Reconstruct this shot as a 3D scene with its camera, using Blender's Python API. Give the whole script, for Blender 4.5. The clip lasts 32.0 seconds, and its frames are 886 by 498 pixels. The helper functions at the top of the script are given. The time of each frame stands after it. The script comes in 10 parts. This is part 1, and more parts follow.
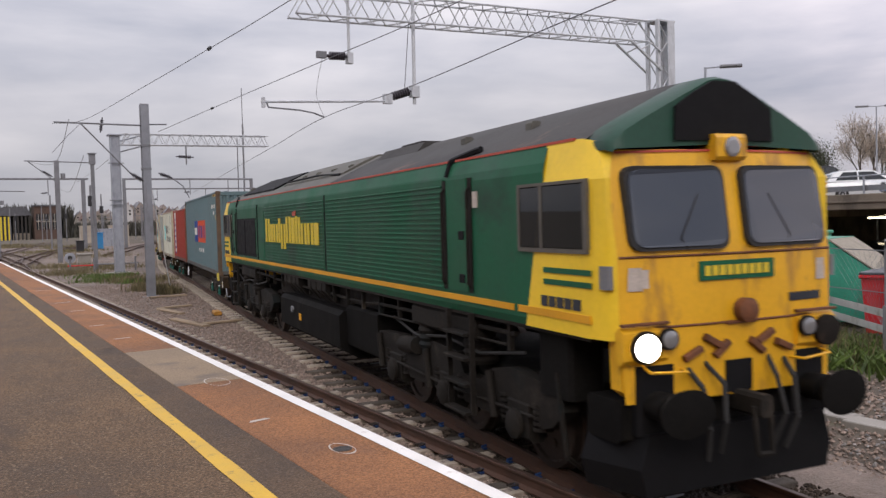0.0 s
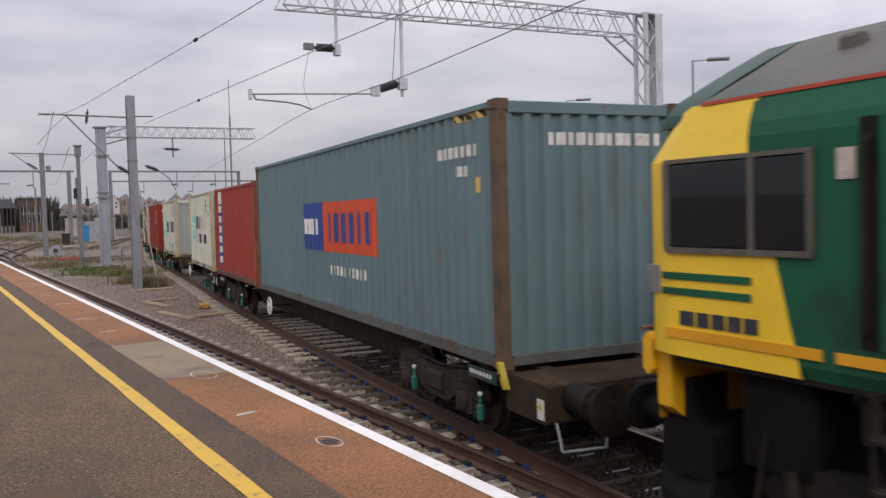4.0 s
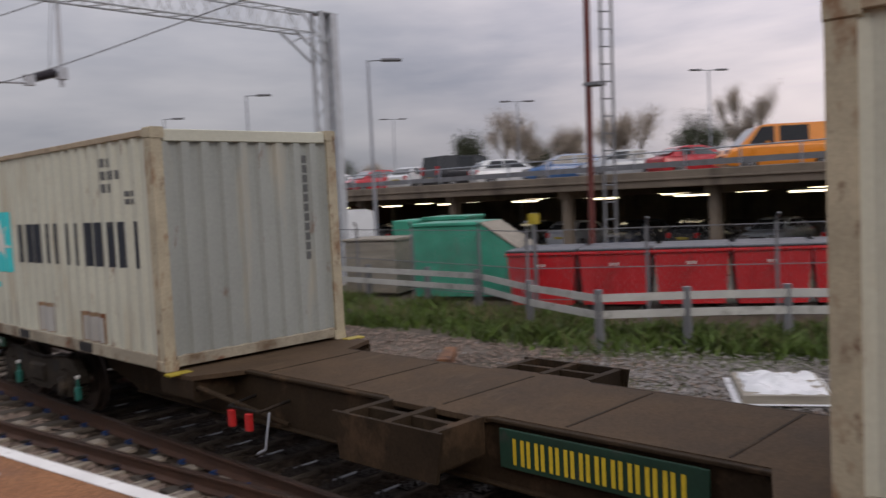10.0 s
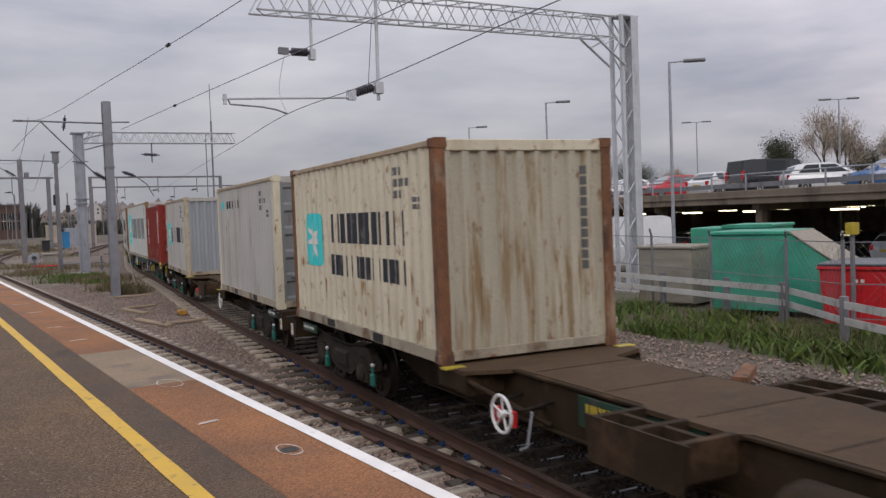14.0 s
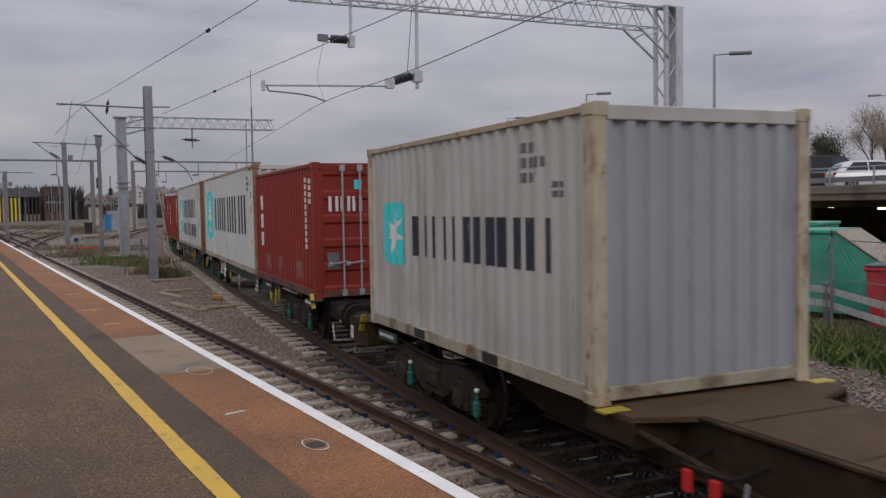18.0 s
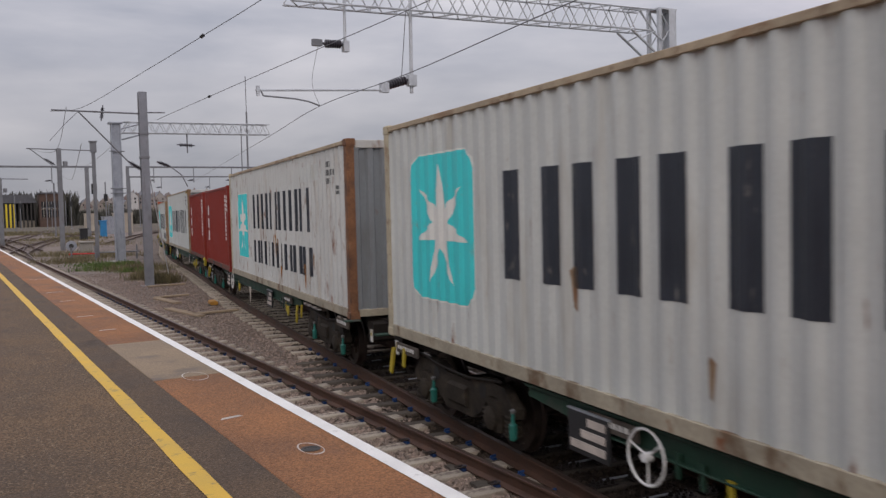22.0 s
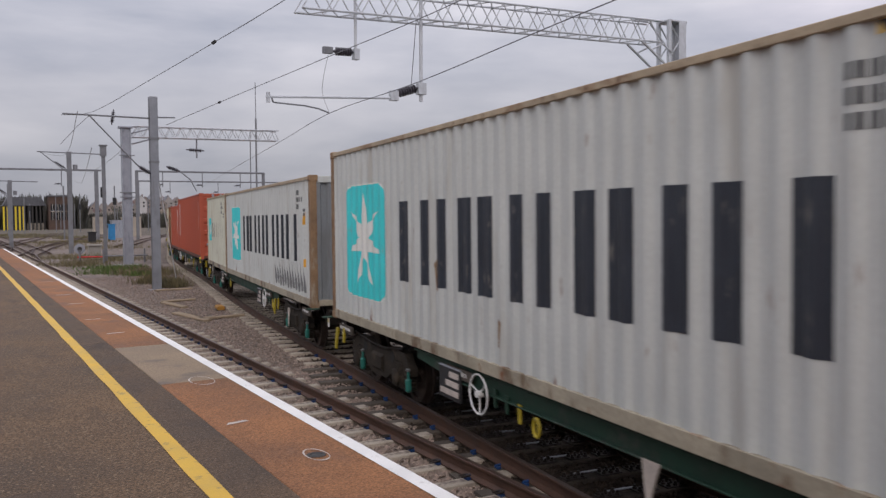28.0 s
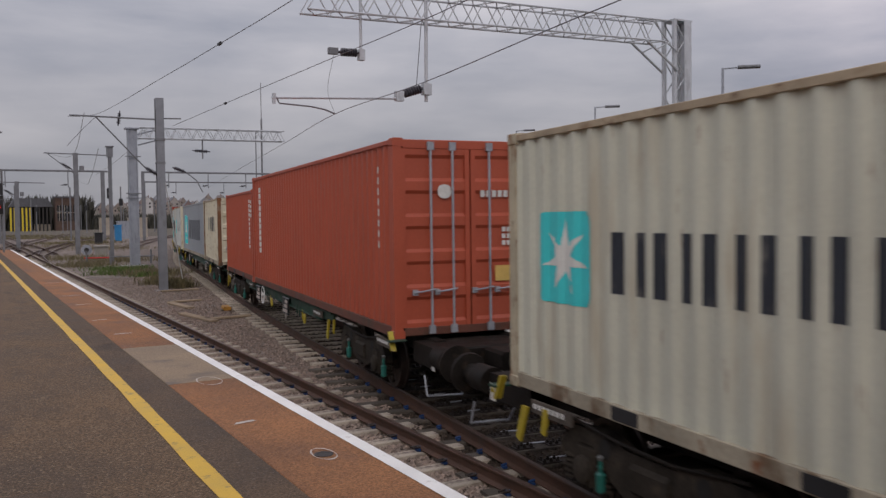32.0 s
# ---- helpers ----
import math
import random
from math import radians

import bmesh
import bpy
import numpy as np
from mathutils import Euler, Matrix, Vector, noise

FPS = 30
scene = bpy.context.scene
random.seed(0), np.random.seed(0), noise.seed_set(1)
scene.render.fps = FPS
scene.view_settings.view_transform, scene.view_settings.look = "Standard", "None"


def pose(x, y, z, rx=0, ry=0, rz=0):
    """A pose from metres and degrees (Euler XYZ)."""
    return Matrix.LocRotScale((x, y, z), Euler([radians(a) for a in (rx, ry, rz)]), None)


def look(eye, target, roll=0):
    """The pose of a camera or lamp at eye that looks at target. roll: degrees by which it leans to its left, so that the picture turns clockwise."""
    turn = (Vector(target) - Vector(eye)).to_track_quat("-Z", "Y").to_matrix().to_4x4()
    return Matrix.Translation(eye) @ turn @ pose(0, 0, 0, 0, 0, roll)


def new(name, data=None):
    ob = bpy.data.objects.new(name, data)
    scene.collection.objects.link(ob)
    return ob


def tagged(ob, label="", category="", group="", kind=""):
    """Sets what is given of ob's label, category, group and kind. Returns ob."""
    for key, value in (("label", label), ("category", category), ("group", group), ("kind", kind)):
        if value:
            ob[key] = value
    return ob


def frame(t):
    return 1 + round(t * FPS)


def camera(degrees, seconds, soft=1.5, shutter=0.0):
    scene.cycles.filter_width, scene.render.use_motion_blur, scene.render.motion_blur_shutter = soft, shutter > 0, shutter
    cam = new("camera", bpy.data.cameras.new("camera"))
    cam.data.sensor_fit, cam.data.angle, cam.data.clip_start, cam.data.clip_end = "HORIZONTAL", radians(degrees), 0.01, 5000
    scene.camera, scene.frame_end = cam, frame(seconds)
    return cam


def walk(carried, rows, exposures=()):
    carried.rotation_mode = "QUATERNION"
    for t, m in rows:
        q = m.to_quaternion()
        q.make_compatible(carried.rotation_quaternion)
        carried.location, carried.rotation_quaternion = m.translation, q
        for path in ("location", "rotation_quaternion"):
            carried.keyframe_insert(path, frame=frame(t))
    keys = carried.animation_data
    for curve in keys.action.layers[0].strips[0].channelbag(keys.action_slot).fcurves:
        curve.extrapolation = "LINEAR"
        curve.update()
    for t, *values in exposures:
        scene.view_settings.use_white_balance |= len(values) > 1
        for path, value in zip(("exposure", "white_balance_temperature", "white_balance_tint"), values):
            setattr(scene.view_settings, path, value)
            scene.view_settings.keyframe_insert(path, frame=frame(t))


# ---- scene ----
# camera: seconds, eye, a point two metres ahead, roll
PATH = [
    (0, (-0.171, 0.008, 2.698), (0.854, 1.724, 2.628), -1.60),
    (0.5, (-0.169, 0.011, 2.697), (0.860, 1.724, 2.623), -1.39),
    (1, (-0.165, 0.011, 2.702), (0.874, 1.718, 2.628), -1.49),
    (1.5, (-0.158, 0.015, 2.696), (0.895, 1.715, 2.628), -1.38),
    (2, (-0.163, 0.003, 2.698), (0.883, 1.706, 2.631), -1.53),
    (2.5, (-0.158, -0.002, 2.700), (0.879, 1.707, 2.616), -1.48),
    (3, (-0.166, 0.014, 2.694), (0.865, 1.726, 2.610), -1.57),
    (3.5, (-0.161, 0.025, 2.691), (0.870, 1.737, 2.603), -1.55),
    (4, (-0.157, 0.014, 2.696), (0.891, 1.715, 2.608), -1.59),
    (4.5, (-0.164, 0.004, 2.707), (0.880, 1.708, 2.633), -1.46),
    (6.5, (-0.157, -0.030, 2.722), (0.966, 1.622, 2.619), -1.55),
    (7, (-0.171, -0.025, 2.733), (0.912, 1.653, 2.630), -1.39),
    (7.5, (-0.174, -0.042, 2.739), (0.882, 1.653, 2.637), -1.43),
    (8, (-0.186, -0.052, 2.736), (0.814, 1.678, 2.642), -1.46),
    (8.5, (-0.189, -0.049, 2.736), (0.764, 1.707, 2.646), -1.49),
    (9, (-0.174, -0.038, 2.728), (0.735, 1.742, 2.641), -1.56),
    (9.2, (-0.156, -0.024, 2.714), (0.759, 1.752, 2.623), -1.67),
    (9.5, (-0.142, -0.007, 2.698), (0.873, 1.713, 2.597), -0.78),
    (10, (-0.126, -0.067, 2.711), (1.461, 1.143, 2.585), -2.72),
    (10.5, (-0.149, -0.043, 2.720), (1.555, 0.996, 2.596), -2.93),
    (11, (-0.169, -0.092, 2.722), (1.369, 1.184, 2.651), -3.09),
    (11.5, (-0.069, -0.162, 2.724), (1.376, 1.219, 2.641), -2.60),
    (12, (-0.063, -0.174, 2.730), (1.245, 1.336, 2.642), -2.72),
    (12.5, (-0.072, -0.194, 2.727), (1.110, 1.416, 2.625), -2.16),
    (13, (-0.073, -0.135, 2.705), (1.014, 1.540, 2.596), -1.66),
    (13.5, (-0.075, -0.071, 2.687), (1.003, 1.611, 2.583), -2.06),
    (14, (0.021, -0.083, 2.709), (1.100, 1.599, 2.626), -2.19),
    (14.5, (0.103, -0.021, 2.705), (1.121, 1.700, 2.655), -1.18),
    (15, (0.134, 0.042, 2.727), (1.177, 1.748, 2.674), -2.52),
    (15.5, (0.137, 0.083, 2.714), (1.172, 1.792, 2.629), -1.00),
    (17.5, (0.155, 0.086, 2.718), (1.160, 1.810, 2.598), -1.15),
    (18, (0.146, 0.086, 2.726), (1.151, 1.812, 2.622), -0.99),
    (18.5, (0.140, 0.072, 2.724), (1.150, 1.795, 2.618), -1.04),
    (19, (0.137, 0.064, 2.730), (1.142, 1.790, 2.626), -0.96),
    (19.5, (0.137, 0.063, 2.726), (1.144, 1.789, 2.631), -1.04),
    (20, (0.142, 0.057, 2.722), (1.151, 1.781, 2.621), -1.08),
    (20.5, (0.139, 0.058, 2.725), (1.143, 1.785, 2.622), -1.19),
    (21, (0.139, 0.051, 2.727), (1.138, 1.781, 2.636), -1.51),
    (21.5, (0.140, 0.057, 2.729), (1.145, 1.783, 2.631), -1.53),
    (22, (0.146, 0.052, 2.730), (1.159, 1.773, 2.634), -1.39),
    (22.5, (0.145, 0.051, 2.730), (1.159, 1.772, 2.636), -1.42),
    (23, (0.139, 0.054, 2.732), (1.148, 1.778, 2.647), -1.50),
    (23.5, (0.139, 0.050, 2.733), (1.146, 1.776, 2.655), -1.29),
    (24, (0.139, 0.044, 2.724), (1.144, 1.772, 2.641), -0.99),
    (24.5, (0.134, 0.037, 2.733), (1.136, 1.766, 2.650), -0.85),
    (25, (0.127, 0.040, 2.733), (1.127, 1.769, 2.648), -0.81),
    (25.5, (0.128, 0.031, 2.736), (1.129, 1.760, 2.650), -0.94),
    (27.5, (0.126, 0.029, 2.736), (1.130, 1.756, 2.651), -0.71),
    (28, (0.124, 0.033, 2.733), (1.124, 1.763, 2.657), -0.58),
    (28.5, (0.121, 0.044, 2.733), (1.113, 1.778, 2.641), -0.59),
    (29, (0.126, 0.050, 2.730), (1.100, 1.795, 2.641), -0.56),
    (29.5, (0.112, 0.023, 2.727), (1.094, 1.763, 2.638), -0.65),
    (30, (0.109, 0.006, 2.734), (1.101, 1.741, 2.647), -0.53),
    (30.5, (0.111, -0.007, 2.739), (1.100, 1.729, 2.655), -0.73),
    (31, (0.107, 0.001, 2.738), (1.091, 1.740, 2.658), -0.73),
    (31.5, (0.110, 0.003, 2.738), (1.099, 1.739, 2.658), -0.84),
    (32, (0.103, 0.006, 2.737), (1.092, 1.743, 2.661), -0.74),
]
cam = camera(55.53, 32.0, soft=1.4, shutter=0.28)
walk(cam, [(t, look(e, g, r)) for t, e, g, r in PATH], exposures=[(0, 0.13, 6900, 16.5), (4.5, 0.12, 6850, 15), (7, 0.06, 6950, 17), (9.0, -0.17, 6950, 16), (10.0, -0.42, 6850, 16), (10.6, -0.42, 6850, 16), (11, -0.34, 6800, 14), (12, -0.38, 6800, 15), (13, -0.15, 6800, 15), (15, -0.2, 6800, 15), (18, -0.42, 6700, 15), (19, -0.36, 6900, 16.5), (21, -0.22, 6900, 16.5), (23, -0.22, 6700, 14.5), (25.5, -0.2, 6700, 14.5), (28, -0.1, 6700, 16), (30, -0.38, 6750, 16), (32, -0.46, 6800, 16)])

# ---- world and light: overcast afternoon, soft sun from the camera's right and behind ----
def make_world():
    w = bpy.data.worlds.new("sky")
    scene.world = w
    w.use_nodes = True
    n, l = w.node_tree.nodes, w.node_tree.links
    n.clear()
    out, bg = n.new("ShaderNodeOutputWorld"), n.new("ShaderNodeBackground")
    sky = n.new("ShaderNodeTexSky")
    sky.sky_type, sky.sun_disc = "NISHITA", False
    sky.sun_elevation, sky.sun_rotation = radians(SUN_EL), radians(SUN_ROT)
    co, mp = n.new("ShaderNodeTexCoord"), n.new("ShaderNodeMapping")
    mp.inputs["Scale"].default_value = (1.0, 1.0, 4.2)
    big, small = n.new("ShaderNodeTexNoise"), n.new("ShaderNodeTexNoise")
    big.inputs["Scale"].default_value, big.inputs["Detail"].default_value = 1.7, 7
    big.inputs["Roughness"].default_value, big.inputs["Distortion"].default_value = 0.52, 0.35
    small.inputs["Scale"].default_value, small.inputs["Detail"].default_value = 5.5, 6
    ramp, mix, add = n.new("ShaderNodeValToRGB"), n.new("ShaderNodeMixRGB"), n.new("ShaderNodeMixRGB")
    ramp.color_ramp.elements[0].position, ramp.color_ramp.elements[0].color = 0.33, CLOUD_DARK
    ramp.color_ramp.elements[1].position, ramp.color_ramp.elements[1].color = 0.66, CLOUD_LIGHT
    l.new(co.outputs["Generated"], mp.inputs["Vector"])
    l.new(mp.outputs["Vector"], big.inputs["Vector"])
    l.new(mp.outputs["Vector"], small.inputs["Vector"])
    add.inputs["Fac"].default_value = 0.3
    l.new(big.outputs["Fac"], add.inputs["Color1"])
    l.new(small.outputs["Fac"], add.inputs["Color2"])
    l.new(add.outputs["Color"], ramp.inputs["Fac"])
    mix.inputs["Fac"].default_value = 0.93
    sc = n.new("ShaderNodeMixRGB")
    sc.blend_type, sc.inputs["Fac"].default_value = "MULTIPLY", 1.0
    sc.inputs["Color2"].default_value = (0.1, 0.1, 0.1, 1)
    l.new(sky.outputs["Color"], sc.inputs["Color1"])
    l.new(sc.outputs["Color"], mix.inputs["Color1"])
    l.new(ramp.outputs["Color"], mix.inputs["Color2"])
    # an overcast sky grows brighter towards the zenith
    sep, grad, up = n.new("ShaderNodeSeparateXYZ"), n.new("ShaderNodeMapRange"), n.new("ShaderNodeMixRGB")
    l.new(co.outputs["Generated"], sep.inputs["Vector"])
    l.new(sep.outputs["Z"], grad.inputs["Value"])
    grad.inputs["From Min"].default_value, grad.inputs["From Max"].default_value = 0.15, 1.0
    grad.inputs["To Min"].default_value, grad.inputs["To Max"].default_value = 1.0, 2.4
    up.blend_type, up.inputs["Fac"].default_value = "MULTIPLY", 1.0
    l.new(mix.outputs["Color"], up.inputs["Color1"])
    low, both = n.new("ShaderNodeMapRange"), n.new("ShaderNodeMath")
    l.new(sep.outputs["Z"], low.inputs["Value"])
    low.inputs["From Min"].default_value, low.inputs["From Max"].default_value = 0.0, 0.17
    low.inputs["To Min"].default_value, low.inputs["To Max"].default_value = 0.72, 1.0
    both.operation = "MULTIPLY"
    l.new(grad.outputs["Result"], both.inputs[0])
    l.new(low.outputs["Result"], both.inputs[1])
    l.new(both.outputs["Value"], up.inputs["Color2"])
    # the cloud thins towards the low sun's side, pale and warm
    dot, glow, warm = n.new("ShaderNodeVectorMath"), n.new("ShaderNodeMapRange"), n.new("ShaderNodeMixRGB")
    dot.operation = "DOT_PRODUCT"
    dot.inputs[1].default_value = GLOW_WAY
    l.new(co.outputs["Generated"], dot.inputs[0])
    l.new(dot.outputs["Value"], glow.inputs["Value"])
    glow.inputs["From Min"].default_value, glow.inputs["From Max"].default_value = 0.62, 1.0
    glow.inputs["To Min"].default_value, glow.inputs["To Max"].default_value = 0.0, 1.0
    warm.blend_type = "MULTIPLY"
    warm.inputs["Color2"].default_value = (2.2, 1.96, 1.86, 1)
    l.new(glow.outputs["Result"], warm.inputs["Fac"])
    l.new(up.outputs["Color"], warm.inputs["Color1"])
    l.new(warm.outputs["Color"], bg.inputs["Color"])
    bg.inputs["Strength"].default_value = SKY_STRENGTH
    l.new(bg.outputs["Background"], out.inputs["Surface"])


SUN_EL, SUN_ROT, SKY_STRENGTH = 32.0, 215.0, 0.9
CLOUD_DARK, CLOUD_LIGHT = (0.34, 0.39, 0.49, 1), (0.78, 0.805, 0.87, 1)
GLOW_WAY = (0.95, -0.12, 0.22)
make_world()
sun = new("sun", bpy.data.lights.new("sun", "SUN"))
sun.data.energy, sun.data.angle, sun.data.color = 0.9, radians(25), (1.0, 0.95, 0.88)
sun.matrix_world = look((-20, -30, 24), (0, 0, 0))

# ---- materials ----
def rgb(c):
    return (c[0], c[1], c[2], 1.0)


def mat(name, c, rough=0.6, metal=0.0, var=0.12, scale=1.5, fine=30.0, bump=0.15, stain=None, stain2=None, rand=0.0, stretch=(1, 1, 1), dist=0.01, island=0.0, emit=None, coat=0.0, grain=0.0):
    """A paint, stone or metal: base colour with two scales of variation, optional stains
    (colour, amount 0..1, scale, stretch) and fine relief."""
    m = bpy.data.materials.new(name)
    m.use_nodes = True
    n, l = m.node_tree.nodes, m.node_tree.links
    b = n["Principled BSDF"]
    co = n.new("ShaderNodeTexCoord")
    mp = n.new("ShaderNodeMapping")
    mp.inputs["Scale"].default_value = stretch
    l.new(co.outputs["Object"], mp.inputs["Vector"])

    def noise_node(s, detail=4, rough_=0.55, vec=None):
        t = n.new("ShaderNodeTexNoise")
        t.inputs["Scale"].default_value, t.inputs["Detail"].default_value = s, detail
        t.inputs["Roughness"].default_value = rough_
        l.new((vec or mp).outputs["Vector"], t.inputs["Vector"])
        return t

    def ramp_node(src, p0, p1, a, z):
        r = n.new("ShaderNodeValToRGB")
        r.color_ramp.elements[0].position, r.color_ramp.elements[0].color = p0, a
        r.color_ramp.elements[1].position, r.color_ramp.elements[1].color = p1, z
        l.new(src, r.inputs["Fac"])
        return r

    def mix_node(kind, fac, a, z):
        x = n.new("ShaderNodeMixRGB")
        x.blend_type = kind
        for sock, v in (("Fac", fac), ("Color1", a), ("Color2", z)):
            if isinstance(v, (int, float)):
                x.inputs[sock].default_value = v
            elif isinstance(v, tuple):
                x.inputs[sock].default_value = v
            else:
                l.new(v, x.inputs[sock])
        return x.outputs["Color"]

    n1, n2 = noise_node(scale), noise_node(fine, 3)
    lo = rgb([max(0.0, v * (1 - var)) for v in c])
    hi = rgb([min(1.0, v * (1 + var)) for v in c])
    col = ramp_node(n1.outputs["Fac"], 0.32, 0.68, lo, hi).outputs["Color"]
    g = ramp_node(n2.outputs["Fac"], 0.3, 0.7, (1 - var, 1 - var, 1 - var, 1), (1 + var * 0.6,) * 3 + (1,))
    col = mix_node("MULTIPLY", 0.8, col, g.outputs["Color"])
    if grain:
        sp = noise_node(fine * 0.8, 2, 0.7)
        g3 = ramp_node(sp.outputs["Fac"], 0.36, 0.64, (1 - grain,) * 3 + (1,), (1 + grain,) * 3 + (1,))
        col = mix_node("MULTIPLY", 1.0, col, g3.outputs["Color"])
    if rand or island:
        if island:
            src = n.new("ShaderNodeNewGeometry").outputs["Random Per Island"]
        else:
            src = n.new("ShaderNodeObjectInfo").outputs["Random"]
        k = rand or island
        r = ramp_node(src, 0.0, 1.0, (1 - k, 1 - k, 1 - k, 1), (1 + k * 0.7, 1 + k * 0.62, 1 + k * 0.55, 1))
        col = mix_node("MULTIPLY", 1.0, col, r.outputs["Color"])
    for st in (stain, stain2):
        if st:
            sc, amount, size, strch = st
            mp2 = n.new("ShaderNodeMapping")
            mp2.inputs["Scale"].default_value = strch
            mp2.inputs["Location"].default_value = (size * 1.7, amount * 9, 0.37)
            l.new(co.outputs["Object"], mp2.inputs["Vector"])
            sn = noise_node(size, 6, 0.62, mp2)
            edge = 0.685 - 0.33 * amount
            f = ramp_node(sn.outputs["Fac"], edge, edge + 0.13, (0, 0, 0, 1), (1, 1, 1, 1))
            col = mix_node("MIX", f.outputs["Color"], col, rgb(sc))
    l.new(col, b.inputs["Base Color"])
    b.inputs["Roughness"].default_value, b.inputs["Metallic"].default_value = rough, metal
    if coat:
        b.inputs["Coat Weight"].default_value, b.inputs["Coat Roughness"].default_value = coat, 0.15
    rr = ramp_node(n1.outputs["Fac"], 0.3, 0.7, (max(0.03, rough - 0.08),) * 3 + (1,), (min(1, rough + 0.1),) * 3 + (1,))
    l.new(rr.outputs["Color"], b.inputs["Roughness"])
    if bump:
        bp = n.new("ShaderNodeBump")
        bp.inputs["Strength"].default_value, bp.inputs["Distance"].default_value = min(1.0, bump), dist
        l.new(n2.outputs["Fac"], bp.inputs["Height"])
        l.new(bp.outputs["Normal"], b.inputs["Normal"])
    if emit:
        b.inputs["Emission Color"].default_value, b.inputs["Emission Strength"].default_value = rgb(emit[0]), emit[1]
    return m


def glass(name, tint, rough=0.03):
    m = bpy.data.materials.new(name)
    m.use_nodes = True
    b = m.node_tree.nodes["Principled BSDF"]
    b.inputs["Base Color"].default_value = rgb(tint)
    b.inputs["Roughness"].default_value = rough
    b.inputs["Transmission Weight"].default_value = 0.35
    b.inputs["IOR"].default_value = 1.5
    return m


RUST = (0.17, 0.065, 0.028)
ASPHALT = mat("asphalt", (0.12, 0.073, 0.039), 0.88, var=0.3, scale=0.6, fine=62, bump=0.9, dist=0.01, grain=0.55, stain=((0.074, 0.049, 0.032), 0.46, 1.1, (1, 0.4, 1)), stain2=((0.31, 0.22, 0.14), 0.36, 42, (1, 1, 1)))
ASPHALT_DARK = mat("asphalt dark strip", (0.096, 0.061, 0.037), 0.88, var=0.25, scale=1.2, fine=70, bump=0.8, dist=0.008, grain=0.42, stain=((0.055, 0.036, 0.024), 0.42, 2.2, (1, 0.4, 1)), stain2=((0.19, 0.145, 0.115), 0.3, 48, (1, 1, 1)))
RED_STRIP = mat("red surfacing", (0.265, 0.115, 0.048), 0.88, var=0.25, scale=0.9, fine=70, bump=0.8, dist=0.008, grain=0.36, stain=((0.18, 0.09, 0.055), 0.46, 1.3, (1, 0.5, 1)), stain2=((0.4, 0.22, 0.12), 0.3, 55, (1, 1, 1)), rand=0.12)
PATCH = mat("concrete patch", (0.26, 0.19, 0.125), 0.88, var=0.14, scale=1.2, fine=60, bump=0.4, dist=0.004, grain=0.2, stain=((0.16, 0.125, 0.1), 0.45, 1.5, (1, 1, 1)))
WHITE_LINE = mat("white line paint", (0.83, 0.81, 0.78), 0.6, var=0.06, scale=3, fine=70, bump=0.3, dist=0.003, stain=((0.4, 0.36, 0.33), 0.22, 6, (1, 1, 1)))
YELLOW_LINE = mat("yellow line paint", (0.66, 0.4, 0.045), 0.6, var=0.1, scale=2, fine=70, bump=0.3, dist=0.003, stain=((0.25, 0.17, 0.07), 0.34, 9, (1, 1, 1)))
PALE_MARK = mat("pale marking", (0.5, 0.44, 0.39), 0.7, var=0.2, scale=6, fine=60)
HATCH_PLATE = mat("rust-brown hatch plate", (0.1, 0.055, 0.032), 0.85, var=0.3, scale=3, fine=50, bump=0.4, stain=((0.05, 0.036, 0.028), 0.5, 4, (1, 1, 1)))
IRON = mat("dark cast iron", (0.05, 0.045, 0.042), 0.6, 0.4, var=0.3, scale=6, fine=60)
CONCRETE = mat("concrete", (0.3, 0.28, 0.25), 0.85, var=0.15, scale=1.4, fine=40, bump=0.3, stain=((0.18, 0.16, 0.14), 0.45, 1.2, (1, 1, 0.4)))
DECK_CONCRETE = mat("stained brown concrete", (0.19, 0.155, 0.12), 0.85, var=0.2, scale=0.8, fine=30, bump=0.3, stain=((0.1, 0.082, 0.065), 0.5, 0.7, (1, 1, 0.4)))
SLEEPER = mat("concrete sleeper", (0.4, 0.345, 0.28), 0.9, var=0.2, scale=3, fine=50, bump=0.5, dist=0.006, stain=((0.16, 0.12, 0.1), 0.5, 5, (1, 1, 1)), rand=0.15)
# Bearer grey darkened for the shade under the train, besides oil stains.
BEARER = mat("bearer darkened with oil and shade", (0.105, 0.09, 0.076), 0.85, var=0.25, scale=3, fine=50, bump=0.5, stain=((0.055, 0.047, 0.042), 0.55, 3, (1, 1, 1)), rand=0.18)
RAIL = mat("rusty rail", (0.085, 0.043, 0.028), 0.65, 0.2, var=0.25, scale=4, fine=60, bump=0.2, stain=((0.055, 0.034, 0.026), 0.45, 2, (1, 0.3, 1)))
RAIL_TOP = mat("worn rail head", (0.13, 0.085, 0.066), 0.42, 0.6, var=0.15, scale=4, fine=60, bump=0.1)
BLUE_CLIP = mat("blue plastic pad", (0.012, 0.048, 0.16), 0.5, var=0.2, scale=20, rand=0.25)
CLIP = mat("steel clip", (0.05, 0.04, 0.036), 0.6, 0.5, var=0.2, scale=20)
BALLAST = mat("ballast", (0.2, 0.158, 0.132), 0.95, var=0.3, scale=0.8, fine=22, bump=1.0, dist=0.03, stain=((0.12, 0.085, 0.07), 0.45, 0.9, (1, 1, 1)))
STONE = mat("ballast stone", (0.27, 0.208, 0.172), 0.9, var=0.2, scale=9, fine=60, bump=0.2, island=0.42)
STONE_GREY = mat("grey stone chippings", (0.27, 0.255, 0.245), 0.9, var=0.2, scale=9, fine=60, bump=0.2, island=0.42)
